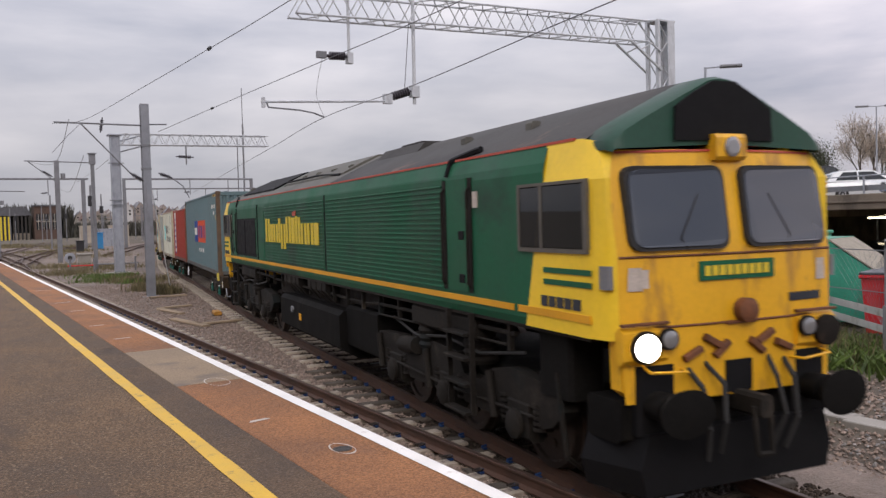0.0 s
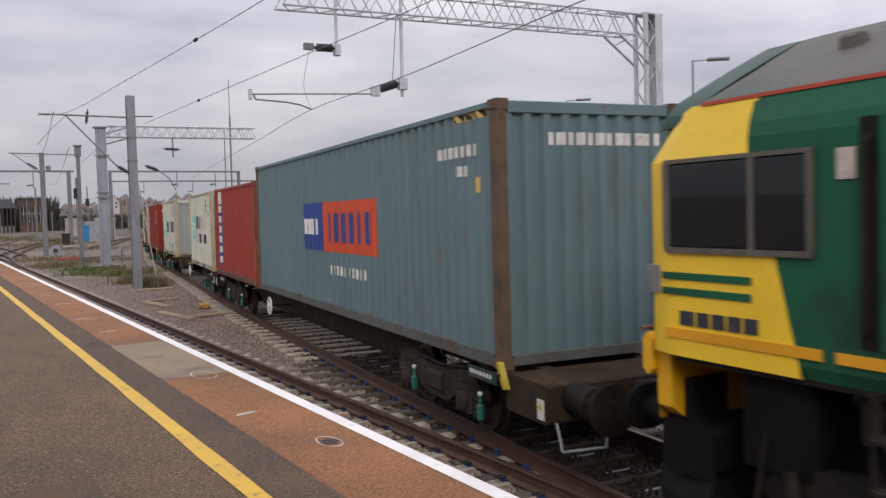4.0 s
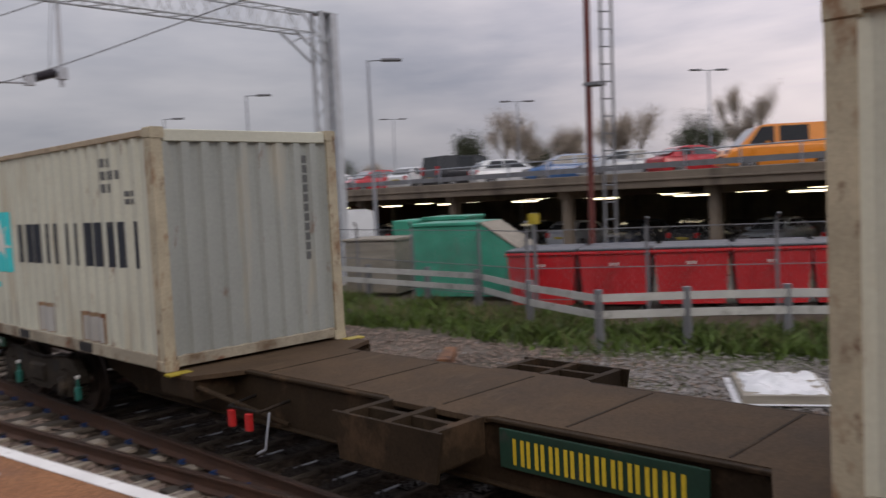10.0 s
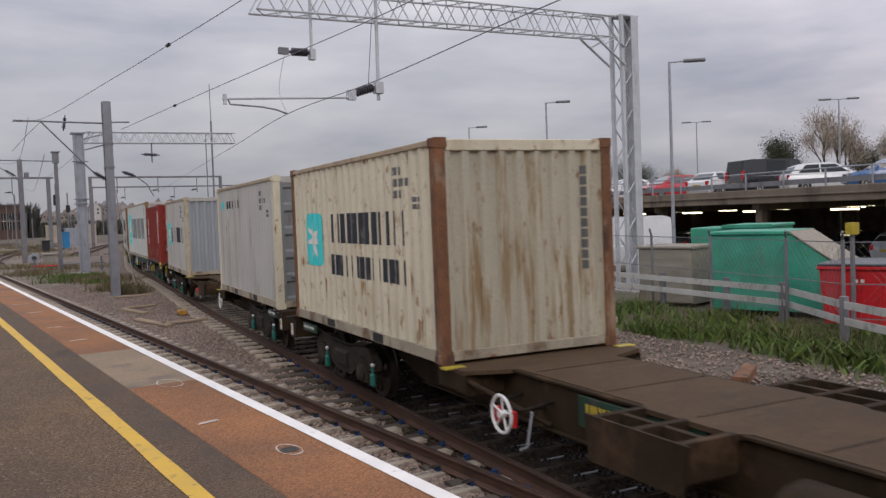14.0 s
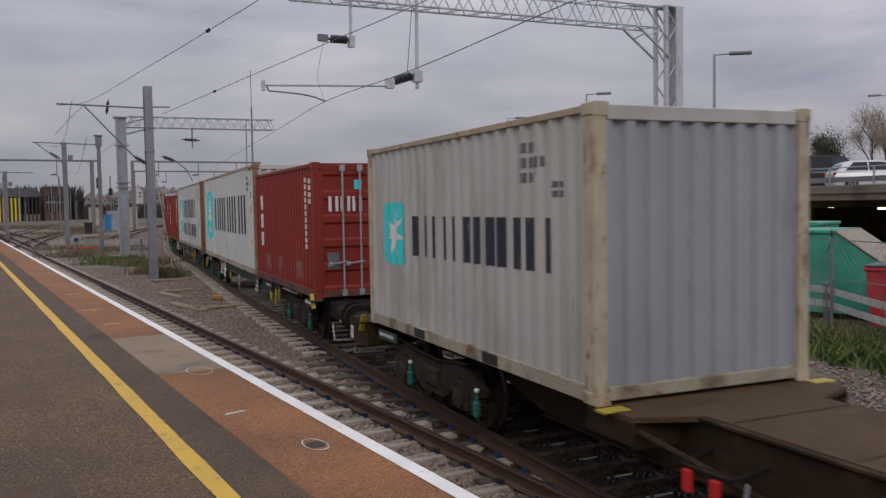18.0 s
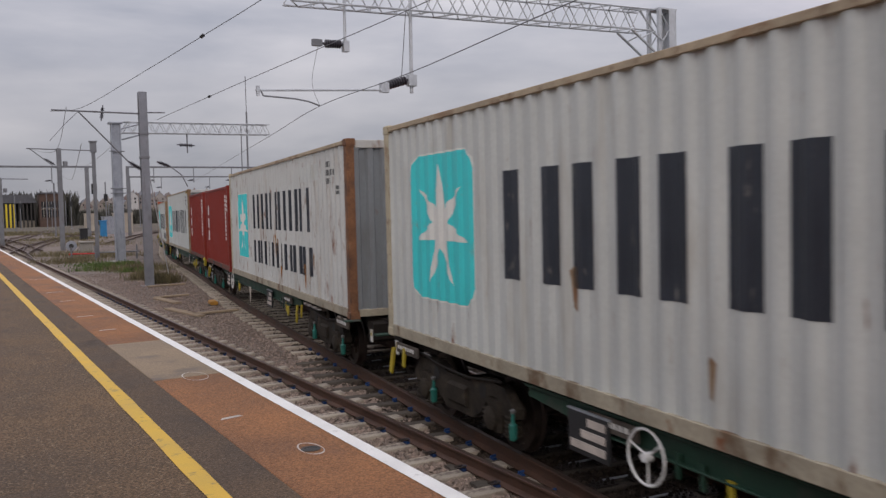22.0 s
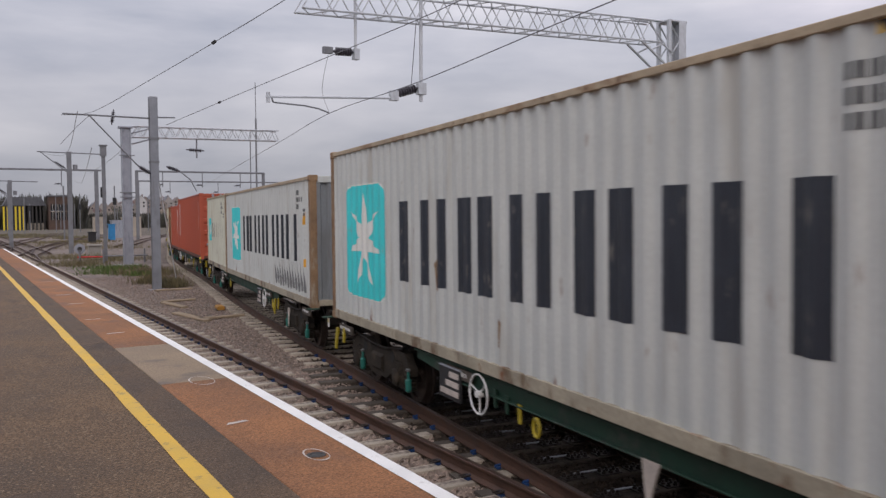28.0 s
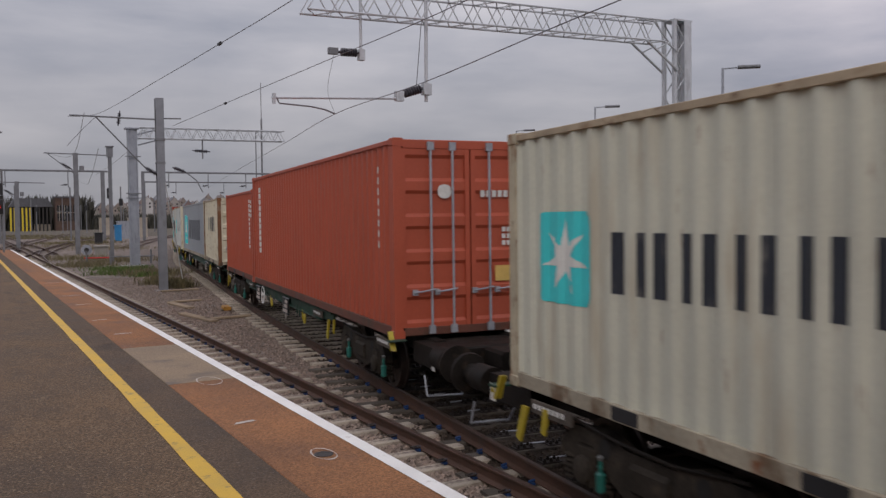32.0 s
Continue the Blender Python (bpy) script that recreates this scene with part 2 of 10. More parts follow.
EARTH = mat("earth and gravel", (0.1, 0.078, 0.058), 0.95, var=0.3, scale=0.3, fine=8, bump=1.0, dist=0.05, stain=((0.075, 0.085, 0.035), 0.5, 0.16, (1, 1, 1)), stain2=((0.15, 0.122, 0.1), 0.36, 0.4, (1, 1, 1)))
GALV_BRIGHT = mat("pale galvanised steel", (0.52, 0.54, 0.57), 0.5, 0.15, var=0.1, scale=3, fine=30, bump=0.05, stain=((0.38, 0.39, 0.41), 0.4, 2.5, (1, 1, 0.3)))
GALV = mat("galvanised steel", (0.34, 0.36, 0.4), 0.5, 0.35, var=0.1, scale=3, fine=30, bump=0.05, stain=((0.24, 0.25, 0.28), 0.4, 2.5, (1, 1, 0.3)))
MAST_GREY = mat("weathered mast steel", (0.25, 0.26, 0.285), 0.55, 0.3, var=0.12, scale=2, fine=30, stain=((0.17, 0.17, 0.18), 0.4, 2, (1, 1, 0.25)))
GALV_DULL = mat("dull grey steel", (0.2, 0.205, 0.22), 0.6, 0.25, var=0.14, scale=2, fine=30, stain=((0.13, 0.12, 0.12), 0.4, 2, (1, 1, 0.25)))
PORCELAIN = mat("brown glazed insulator", (0.055, 0.05, 0.06), 0.25, var=0.1)
WIRE = mat("overhead wire", (0.17, 0.17, 0.185), 0.5, 0.5, var=0.05, bump=0)
TAN_BOARD = mat("weathered tan board", (0.3, 0.225, 0.15), 0.9, var=0.2, scale=1, fine=20, stretch=(1, 6, 6), bump=0.4)
RAIL_DEVICE = mat("orange-brown device paint", (0.42, 0.2, 0.03), 0.6, var=0.2, scale=5)
# The train's shade is put into these two bed colours, along with oil.
STONE_DARK = mat("ballast stone darkened with oil and shade", (0.07, 0.055, 0.044), 0.9, var=0.2, scale=9, fine=60, bump=0.2, island=0.45)
BED_DARK = mat("track bed darkened with oil and shade", (0.05, 0.039, 0.031), 0.95, var=0.3, scale=1.5, fine=25, bump=1.0, dist=0.03)
POLE_RED = mat("dull red pole paint", (0.13, 0.03, 0.024), 0.6, var=0.2, scale=2)
BARK = mat("bark", (0.1, 0.085, 0.07), 0.9, var=0.3, scale=3, fine=20, bump=0.6)
TWIG = mat("bare twigs and late leaves", (0.4, 0.345, 0.29), 0.9, var=0.2, scale=1, island=0.4)
TWIG_LEAF = mat("brown late leaves", (0.34, 0.26, 0.16), 0.9, var=0.2, scale=1, island=0.45)
EVERGREEN = mat("evergreen leaves", (0.065, 0.08, 0.045), 0.8, var=0.2, scale=1, island=0.45)
LEAF = mat("weed leaves", (0.085, 0.14, 0.025), 0.7, var=0.2, scale=2, island=0.5)
GRASS = mat("grass blades", (0.1, 0.155, 0.028), 0.75, var=0.2, scale=2, island=0.5)
DRY = mat("dry grass", (0.17, 0.145, 0.075), 0.8, var=0.2, scale=2, island=0.45)
BRICK_MAT = mat("red brick", (0.22, 0.1, 0.065), 0.85, var=0.25, scale=4, fine=30, bump=0.4)
RENDER_WALL = mat("pale rendered wall", (0.4, 0.345, 0.28), 0.85, var=0.14, scale=0.5, fine=10)
# House walls and roofs carry distance haze, greyed into their colours.
HOUSE_CREAM = mat("cream rendered house wall", (0.36, 0.325, 0.3), 0.9, var=0.12, scale=0.4, fine=6)
HOUSE_WHITE = mat("white rendered house wall", (0.5, 0.48, 0.47), 0.9, var=0.1, scale=0.4, fine=6)
HOUSE_TAN = mat("buff brick house wall", (0.3, 0.25, 0.22), 0.9, var=0.14, scale=0.4, fine=6)
CABIN_BRICK = mat("soot-browned brick", (0.1, 0.062, 0.048), 0.9, var=0.2, scale=0.5, fine=8, stain=((0.05, 0.036, 0.03), 0.4, 0.6, (1, 1, 1)))
HOUSE_BRICK = mat("hazed brick house wall", (0.24, 0.17, 0.155), 0.9, var=0.14, scale=0.4, fine=6)
HOUSE_TILE = mat("hazed brown roof tiles", (0.2, 0.165, 0.155), 0.9, var=0.15, scale=0.5, fine=6)
HOUSE_SLATE = mat("hazed slate roof", (0.19, 0.19, 0.205), 0.9, var=0.15, scale=0.5, fine=6)
FAR_SCRUB = mat("grey-brown far scrub", (0.062, 0.06, 0.048), 0.9, var=0.2, scale=0.2, island=0.4)
SLATE = mat("slate roof", (0.1, 0.1, 0.11), 0.8, var=0.2, scale=1, fine=8)
WINDOW_DARK = glass("dark window glass", (0.03, 0.035, 0.04))
BLACK = mat("black enclosure", (0.018, 0.018, 0.02), 0.6, var=0.2, scale=3)
RUBBER = mat("black rubber", (0.022, 0.022, 0.022), 0.8, var=0.2, scale=8)
HAZARD_YELLOW = mat("hazard yellow", (0.68, 0.5, 0.03), 0.5, var=0.1, scale=3)
BLUE_BOX = mat("blue plastic", (0.03, 0.24, 0.5), 0.5, var=0.1, scale=2)
RED_PLASTIC = mat("red plastic", (0.55, 0.016, 0.022), 0.42, var=0.14, scale=1.2, fine=40, bump=0.05, stain=((0.3, 0.02, 0.02), 0.35, 2, (1, 1, 1)))
BLUE_GREY_LID = mat("dark grey lid", (0.075, 0.082, 0.095), 0.5, var=0.12, scale=3)
GREEN_SKIP = mat("green painted steel", (0.035, 0.3, 0.2), 0.5, var=0.2, scale=1.2, stain=((0.1, 0.15, 0.12), 0.35, 1.5, (1, 1, 0.4)))
WOOD_GREY = mat("weathered wood", (0.3, 0.27, 0.22), 0.9, var=0.2, scale=1, fine=20, stretch=(6, 1, 6), bump=0.4)
RAIL_WHITE = mat("off-white rail paint", (0.5, 0.5, 0.47), 0.6, var=0.1, scale=2, stain=((0.3, 0.29, 0.26), 0.4, 3, (1, 1, 1)))
PLASTIC_SHEET = mat("white plastic sheet", (0.72, 0.73, 0.74), 0.3, var=0.08, scale=5)
RED_GLOW = mat("red signal lamp", (0.6, 0.02, 0.02), 0.4, emit=((1.0, 0.03, 0.03), 9.0))
HEAD_GLOW = mat("headlamp lens", (0.9, 0.9, 0.85), 0.2, emit=((1.0, 0.97, 0.86), 14.0))
TUBE_GLOW = mat("fluorescent tube", (0.9, 0.9, 0.8), 0.4, emit=((1.0, 0.9, 0.62), 5.0))

# ---- mesh tools ----
class Geo:
    """Collects the vertices and faces of one part."""

    def __init__(self):
        self.v, self.f, self.weld = [], [], False

    def add(self, vs, fs):
        k = len(self.v)
        self.v += [tuple(p) for p in vs]
        self.f += [tuple(i + k for i in q) for q in fs]
        return self

    def box(self, x0, x1, y0, y1, z0, z1):
        vs = [(x, y, z) for z in (z0, z1) for y in (y0, y1) for x in (x0, x1)]
        return self.add(vs, [(0, 2, 3, 1), (4, 5, 7, 6), (0, 1, 5, 4), (2, 6, 7, 3), (0, 4, 6, 2), (1, 3, 7, 5)])

    def soft(self, x0, x1, y0, y1, z0, z1, c=0.01):
        """A box with chamfered edges along its longest side."""
        d = [x1 - x0, y1 - y0, z1 - z0]
        a = d.index(max(d))
        lo, hi = [(x0, x1), (y0, y1), (z0, z1)], None
        p, q = [lo[i] for i in range(3) if i != a]
        prof = [(p[0] + c, q[0]), (p[1] - c, q[0]), (p[1], q[0] + c), (p[1], q[1] - c), (p[1] - c, q[1]), (p[0] + c, q[1]), (p[0], q[1] - c), (p[0], q[0] + c)]
        return self.prism(prof, a, *lo[a])

    def prism(self, prof, axis, a, b, prof2=None):
        """A closed profile in the two other axes, drawn out along one axis from a to b."""
        n = len(prof)
        vs = []
        for k, pr in ((a, prof), (b, prof2 or prof)):
            for p, q in pr:
                vs.append({0: (k, p, q), 1: (p, k, q), 2: (p, q, k)}[axis])
        fs = [(i, (i + 1) % n, n + (i + 1) % n, n + i) for i in range(n)]
        return self.add(vs, fs + [tuple(range(n))[::-1], tuple(range(n, 2 * n))])

    def cyl(self, p, q, r, n=10, r2=None, cap=True):
        p, q = Vector(p), Vector(q)
        d = (q - p).normalized()
        u = d.orthogonal().normalized()
        w = d.cross(u)
        r2 = r if r2 is None else r2
        vs = []
        for c, rr in ((p, r), (q, r2)):
            vs += [c + rr * (math.cos(2 * math.pi * i / n) * u + math.sin(2 * math.pi * i / n) * w) for i in range(n)]
        fs = [(i, (i + 1) % n, n + (i + 1) % n, n + i) for i in range(n)]
        if cap:
            fs += [tuple(range(n))[::-1], tuple(range(n, 2 * n))]
        return self.add(vs, fs)

    def tube(self, pts, r, n=6):
        for a, b in zip(pts, pts[1:]):
            self.cyl(a, b, r, n)
        return self

    def lathe(self, prof, origin, axis, n=14):
        """prof: (distance along axis, radius) pairs."""
        o, d = Vector(origin), Vector(axis).normalized()
        u = d.orthogonal().normalized()
        w = d.cross(u)
        vs, fs = [], []
        for h, r in prof:
            vs += [o + d * h + r * (math.cos(2 * math.pi * i / n) * u + math.sin(2 * math.pi * i / n) * w) for i in range(n)]
        for k in range(len(prof) - 1):
            fs += [(k * n + i, k * n + (i + 1) % n, (k + 1) * n + (i + 1) % n, (k + 1) * n + i) for i in range(n)]
        fs += [tuple(range(n))[::-1], tuple(range((len(prof) - 1) * n, len(prof) * n))]
        return self.add(vs, fs)

    def grid(self, rows):
        """A sheet from equally long rows of points."""
        n = len(rows[0])
        vs = [p for r in rows for p in r]
        return self.add(vs, [(j * n + i, j * n + i + 1, (j + 1) * n + i + 1, (j + 1) * n + i) for j in range(len(rows) - 1) for i in range(n - 1)])

    def turned(self, m):
        self.v = [tuple(m @ Vector(p)) for p in self.v]
        return self

    def mesh(self, name, material, smooth=0.0):
        me = bpy.data.meshes.new(name)
        me.from_pydata(self.v, [], self.f)
        bm = bmesh.new()
        bm.from_mesh(me)
        if self.weld:
            bmesh.ops.remove_doubles(bm, verts=bm.verts, dist=0.0004)
        bmesh.ops.recalc_face_normals(bm, faces=bm.faces)
        bm.to_mesh(me)
        bm.free()
        if smooth:
            me.polygons.foreach_set("use_smooth", [True] * len(me.polygons))
            me.set_sharp_from_angle(angle=radians(smooth))
        me.materials.append(material)
        return me


def part(name, geo, material, parent=None, label="", smooth=0.0, at=None):
    """Links a Geo as one mesh object under a thing or a part."""
    ob = new(name, geo.mesh(name, material, smooth) if isinstance(geo, Geo) else geo)
    if parent is not None:
        ob.parent = parent
    if at is not None:
        ob.matrix_basis = at
    if label:
        ob["label"] = label
    return ob


def thing(name, label, category, group="", kind="", at=None):
    ob = tagged(new(name), label, category, group, kind)
    if at is not None:
        ob.matrix_basis = at
    return ob


def setting(name, geo, material, label, category="", smooth=0.0):
    return tagged(part(name, geo, material, None, "", smooth), label, category or name.replace("_", " "), kind="structure")


# ---- the lines of the place: platform edge, its track, and the train's track that joins it ----
EDGE, DECK_Z = 2.83, 0.952
PLAT_C = 4.28
KY = [-300, -60, -30, -14, 0, 7, 12, 19.3, 24.2, 29.5, 39.6, 58, 80, 120, 200, 320]
KX = [4.28, 4.28, 4.28, 4.55, 5.42, 6.2, 6.83, 7.82, 8.5, 9.32, 10.95, 13.7, 18.2, 27, 46, 76]
KM = list(np.gradient(np.array(KX), np.array(KY)))


def line_x(y):
    i = min(max(int(np.searchsorted(KY, y)) - 1, 0), len(KY) - 2)
    h = KY[i + 1] - KY[i]
    u = (y - KY[i]) / h
    return (2 * u**3 - 3 * u**2 + 1) * KX[i] + (u**3 - 2 * u**2 + u) * h * KM[i] + (3 * u**2 - 2 * u**3) * KX[i + 1] + (u**3 - u**2) * h * KM[i + 1]


LY = np.arange(-300, 320, 0.1)
LX = np.array([line_x(y) for y in LY])
LS = np.concatenate([[0], np.cumsum(np.hypot(np.diff(LX), np.diff(LY)))])
LS -= np.interp(0, LY, LS)


def on_line(s):
    return float(np.interp(s, LS, LX)), float(np.interp(s, LS, LY))

# ---- ground ----
def build_ground():
    g = Geo()
    xs = [-1500, -500, -150, -60, -25, -12, 2.5, 12, 16, 22, 40, 80, 200, 600, 1500]
    ys = [-1500, -400, -120, -40, -10, 10, 30, 60, 100, 150, 220, 350, 600, 1000, 2000]
    rows = []
    for y in ys:
        row = []
        for x in xs:
            z = -0.36
            if y > 240:
                z += min(26.0, max(0.0, y - 350) * 0.03) * (0.6 + 0.4 * math.sin(x * 0.004 + 1.0))
            row.append((x, y, z))
        rows.append(row)
    g.grid(rows)
    setting("ground", g, EARTH, "brown gravelly earth with patches of grass", "ground")


def ballast_bed():
    """The stone bed under both tracks, with low shoulders."""
    rows = []
    for y in np.arange(-60, 170, 2.0):
        xr = line_x(y)
        right = max(xr + 2.0, 6.6)
        prof = [(2.6, -0.34), (2.9, -0.235), (3.4, -0.23), (5.2, -0.23), (5.8, -0.225), ((5.8 + max(xr - 1.3, 5.9)) / 2, -0.235), (max(xr - 1.2, 6.0), -0.232), (max(xr + 1.2, 6.4), -0.232), (right, -0.235), (right + 0.8, -0.33), (right + 1.2, -0.37)]
        rows.append([(x, y, z + 0.012 * noise.noise((x * 2, y * 1.3, 0))) for x, z in prof])
    setting("ballast_bed", Geo().grid(rows), BALLAST, "brownish grey crushed stone ballast under the tracks", "ballast")


def scatter_stones(name, label, n, area, z, size, material, seed):
    """Loose stones as one piece of stuff: small eight-faced lumps."""
    rng = np.random.default_rng(seed)
    x, y = area(rng, n)
    r = rng.uniform(size[0], size[1], n)
    base = np.array([(1, 0, 0), (-1, 0, 0), (0, 1, 0), (0, -1, 0), (0, 0, 1), (0, 0, -1)], float)
    tri = np.array([(0, 2, 4), (2, 1, 4), (1, 3, 4), (3, 0, 4), (2, 0, 5), (1, 2, 5), (3, 1, 5), (0, 3, 5)])
    jit = rng.uniform(0.6, 1.3, (n, 6, 1))
    ang = rng.uniform(0, 6.283, (n, 1))
    v = base[None] * jit * r[:, None, None]
    v[..., 2] *= 0.75
    tilt = rng.uniform(-0.5, 0.5, (n, 1))
    vx = v[..., 0] * np.cos(ang) - v[..., 1] * np.sin(ang)
    vy = v[..., 0] * np.sin(ang) + v[..., 1] * np.cos(ang)
    vz = v[..., 2] + vx * tilt
    vs = np.stack([vx + x[:, None], vy + y[:, None], vz + z + r[:, None] * 0.35], -1).reshape(-1, 3)
    fs = (tri[None] + 6 * np.arange(n)[:, None, None]).reshape(-1, 3)
    me = bpy.data.meshes.new(name)
    me.from_pydata(vs.tolist(), [], fs.tolist())
    me.materials.append(material)
    tagged(new(name, me), label, "ballast", kind="stuff")


def area_between(rng, n):
    """Between the platform's track and the train's, denser close by."""
    y = 4.5 + 42 * rng.uniform(0, 1, n) ** 1.9
    xr = np.interp(y, LY, LX)
    x = 3.05 + (xr - 1.0 - 3.05) * rng.uniform(0, 1, n)
    return x, y


def area_under_train(rng, n):
    y = 3.0 + 40 * rng.uniform(0, 1, n) ** 1.8
    return np.interp(y, LY, LX) - 1.0 + 2.6 * rng.uniform(0, 1, n), y


def area_verge(rng, n):
    y = rng.uniform(0, 16, n)
    x = np.interp(y, LY, LX) + 1.5 + 6.0 * rng.uniform(0, 1, n) ** 1.3
    return x, y


def area_patch(rng, n):
    return 12.3 + rng.normal(0, 1.3, n), 3.6 + rng.normal(0, 1.8, n)


build_ground()
ballast_bed()
scatter_stones("ballast_stones", "loose brownish grey ballast stones between the rails", 42000, area_between, -0.226, (0.018, 0.038), STONE, 3)
scatter_stones("oiled_stones", "ballast stones under the train, darkened with oil and painted shade", 20000, area_under_train, -0.218, (0.018, 0.038), STONE_DARK, 6)
setting("track_bed", Geo().grid([[(line_x(y) - 1.15, y, -0.212), (line_x(y) + 1.3, y, -0.212)] for y in np.arange(-40, 90, 1.0)]), BED_DARK, "stone bed under the freight train, darkened with oil and painted shade", "ballast")
scatter_stones("verge_stones", "pinkish grey loose stones beside the track", 11000, area_verge, -0.34, (0.018, 0.045), STONE, 4)
scatter_stones("grey_chippings", "heap of grey stone chippings on the verge", 5000, area_patch, -0.32, (0.018, 0.04), STONE_GREY, 5)


# ---- platform ----
def build_platform():
    y0, y1 = -40.0, 62.0
    body = Geo().box(-9.0, EDGE - 0.12, y0, y1, -0.36, DECK_Z - 0.03)
    setting("platform", body, CONCRETE, "raised concrete station platform with tarmac top", "platform")
    setting("platform_surface", Geo().box(-9.0, 1.52, y0, y1, DECK_Z - 0.03, DECK_Z), ASPHALT, "worn brown-grey tarmac platform surface", "platform")
    setting("dark_strip", Geo().box(1.52, 1.98, y0, y1, DECK_Z - 0.03, DECK_Z + 0.002), ASPHALT_DARK, "dark tarmac repair strip along the platform", "platform")
    setting("platform_wall", Geo().box(EDGE - 0.14, EDGE - 0.06, y0, y1, -0.36, DECK_Z - 0.12), BRICK_MAT, "brick face below the platform edge", "wall")
    coping = tagged(new("coping"), "red-brown surfaced coping slabs along the platform edge", "coping", kind="structure")
    rng = random.Random(11)
    y = y0
    cuts = [(-40, -24), (-24, -12), (-12, -3), (-3, 9.37), (12.42, 17.2), (17.2, 24.5), (24.5, 33), (33, 43), (43, 62)]
    for a, b in cuts:
        part("slab", Geo().soft(1.985, EDGE - 0.002, a + 0.004, b - 0.004, DECK_Z - 0.11, DECK_Z + rng.uniform(0.001, 0.005), 0.006), RED_STRIP, coping)
    part("slab", Geo().soft(1.985, EDGE - 0.002, 9.374, 10.9, DECK_Z - 0.11, DECK_Z + 0.004, 0.006), PATCH, coping, "grey concrete repair slab")
    part("slab", Geo().soft(1.985, EDGE - 0.002, 10.908, 12.416, DECK_Z - 0.11, DECK_Z + 0.003, 0.006), PATCH, coping, "grey concrete repair slab")
    ln = Geo()
    e = [(y, 0.006 * noise.noise((y * 0.7, 3, 0))) for y in np.arange(y0, y1 + 0.1, 1.0)]
    for (a, da), (b, db) in zip(e, e[1:]):
        ln.add([(EDGE - 0.125 + da, a, 0), (EDGE - 0.004, a, 0), (EDGE - 0.004, b, 0), (EDGE - 0.125 + db, b, 0)], [(0, 1, 2, 3)])
    ln.v = [(x, y, DECK_Z + 0.009) for x, y, z in ln.v]
    k = len(ln.v)
    ln.add([(EDGE - 0.004, y0, DECK_Z + 0.009), (EDGE - 0.004, y1, DECK_Z + 0.009), (EDGE - 0.001, y1, DECK_Z - 0.05), (EDGE - 0.001, y0, DECK_Z - 0.05)], [(0, 1, 2, 3)])
    setting("white_edge_line", ln, WHITE_LINE, "white painted line along the platform edge", "platform line")
    yl = Geo()
    e = [(y, 0.012 * noise.noise((y * 0.9, 7, 0)), 0.012 * noise.noise((y * 1.1, 17, 0))) for y in np.arange(y0, 58, 0.5)]
    for (a, da, ea), (b, db, eb) in zip(e, e[1:]):
        yl.add([(1.475 + da, a, DECK_Z + 0.006), (1.61 + ea, a, DECK_Z + 0.006), (1.61 + eb, b, DECK_Z + 0.006), (1.475 + db, b, DECK_Z + 0.006)], [(0, 1, 2, 3)])
    setting("yellow_safety_line", yl, YELLOW_LINE, "worn yellow painted safety line on the platform", "platform line")
    # the ramp at the far end
    setting("platform_ramp", Geo().prism([(62, DECK_Z - 0.004), (70, -0.3), (70, -0.36), (62, -0.36)], 0, -9.0, EDGE - 0.05), CONCRETE, "concrete ramp at the end of the platform", "ramp")


def build_shade_wall():
    """An unseen brick block, added behind the viewer to cut light from the left."""
    setting("wall_station", Geo().box(-9.0, -3.4, -40.0, 5.0, DECK_Z, DECK_Z + 4.2), BRICK_MAT, "unseen brick block added behind the viewer to cut light", "wall")
    setting("trim", Geo().soft(-9.1, -3.3, -40.1, 5.1, DECK_Z + 4.2, DECK_Z + 4.4, 0.03), CONCRETE, "concrete coping of the added unseen wall", "trim")


def ring_mark(x, y, r, inner, tilt=0.0):
    g = Geo()
    n = 28
    for i in range(n):
        a, b = 2 * math.pi * i / n, 2 * math.pi * (i + 1) / n
        w = 0.8 + 0.3 * math.sin(3 * a)
        q = [(r, a), (r - 0.022 * w, a), (r - 0.022 * w, b), (r, b)]
        g.add([(x + 0.55 * k * math.cos(t), y + 1.1 * k * math.sin(t), DECK_Z + 0.008) for k, t in q], [(0, 1, 2, 3)])
    th = thing("drain_cover", "small dark drain cover ringed with pale paint in the platform", "drain cover", "drain covers in the platform")
    part("paint_ring", g, PALE_MARK, th, "pale paint ring")
    if inner:
        d = Geo().lathe([(0, inner), (0.006, inner), (0.006, inner * 0.7), (0.002, inner * 0.6)], (x, y, DECK_Z + 0.001), (0, 0, 1), 20)
        part("cover", d, IRON, th)


build_platform()
build_shade_wall()
ring_mark(2.42, 5.94, 0.16, 0.075)
ring_mark(2.42, 9.35, 0.24, 0.0)
ring_mark(2.44, 4.1, 0.2, 0.06)
hatch = thing("inspection_hatch", "dark rectangular inspection hatch with a red-brown plate in the tarmac", "hatch")
part("frame", Geo().soft(-0.24, 0.74, 5.2, 6.1, DECK_Z - 0.02, DECK_Z + 0.006, 0.004), ASPHALT_DARK, hatch)
part("plate", Geo().soft(-0.08, 0.53, 5.34, 5.96, DECK_Z, DECK_Z + 0.011, 0.004), HATCH_PLATE, hatch)
stripmark = Geo()
for k, (x, y, w) in enumerate([(2.2, 7.2, 0.22), (2.25, 14.0, 0.3), (2.2, 16.2, 0.3), (2.3, 19.5, 0.35), (2.3, 22.0, 0.4), (2.35, 27.0, 0.5)]):
    stripmark.add([(x - w / 2, y, 0), (x + w / 2, y + 0.05, 0), (x + w / 2 - 0.03, y + 0.1, 0), (x - w / 2 + 0.04, y + 0.07, 0)], [(0, 1, 2, 3)])
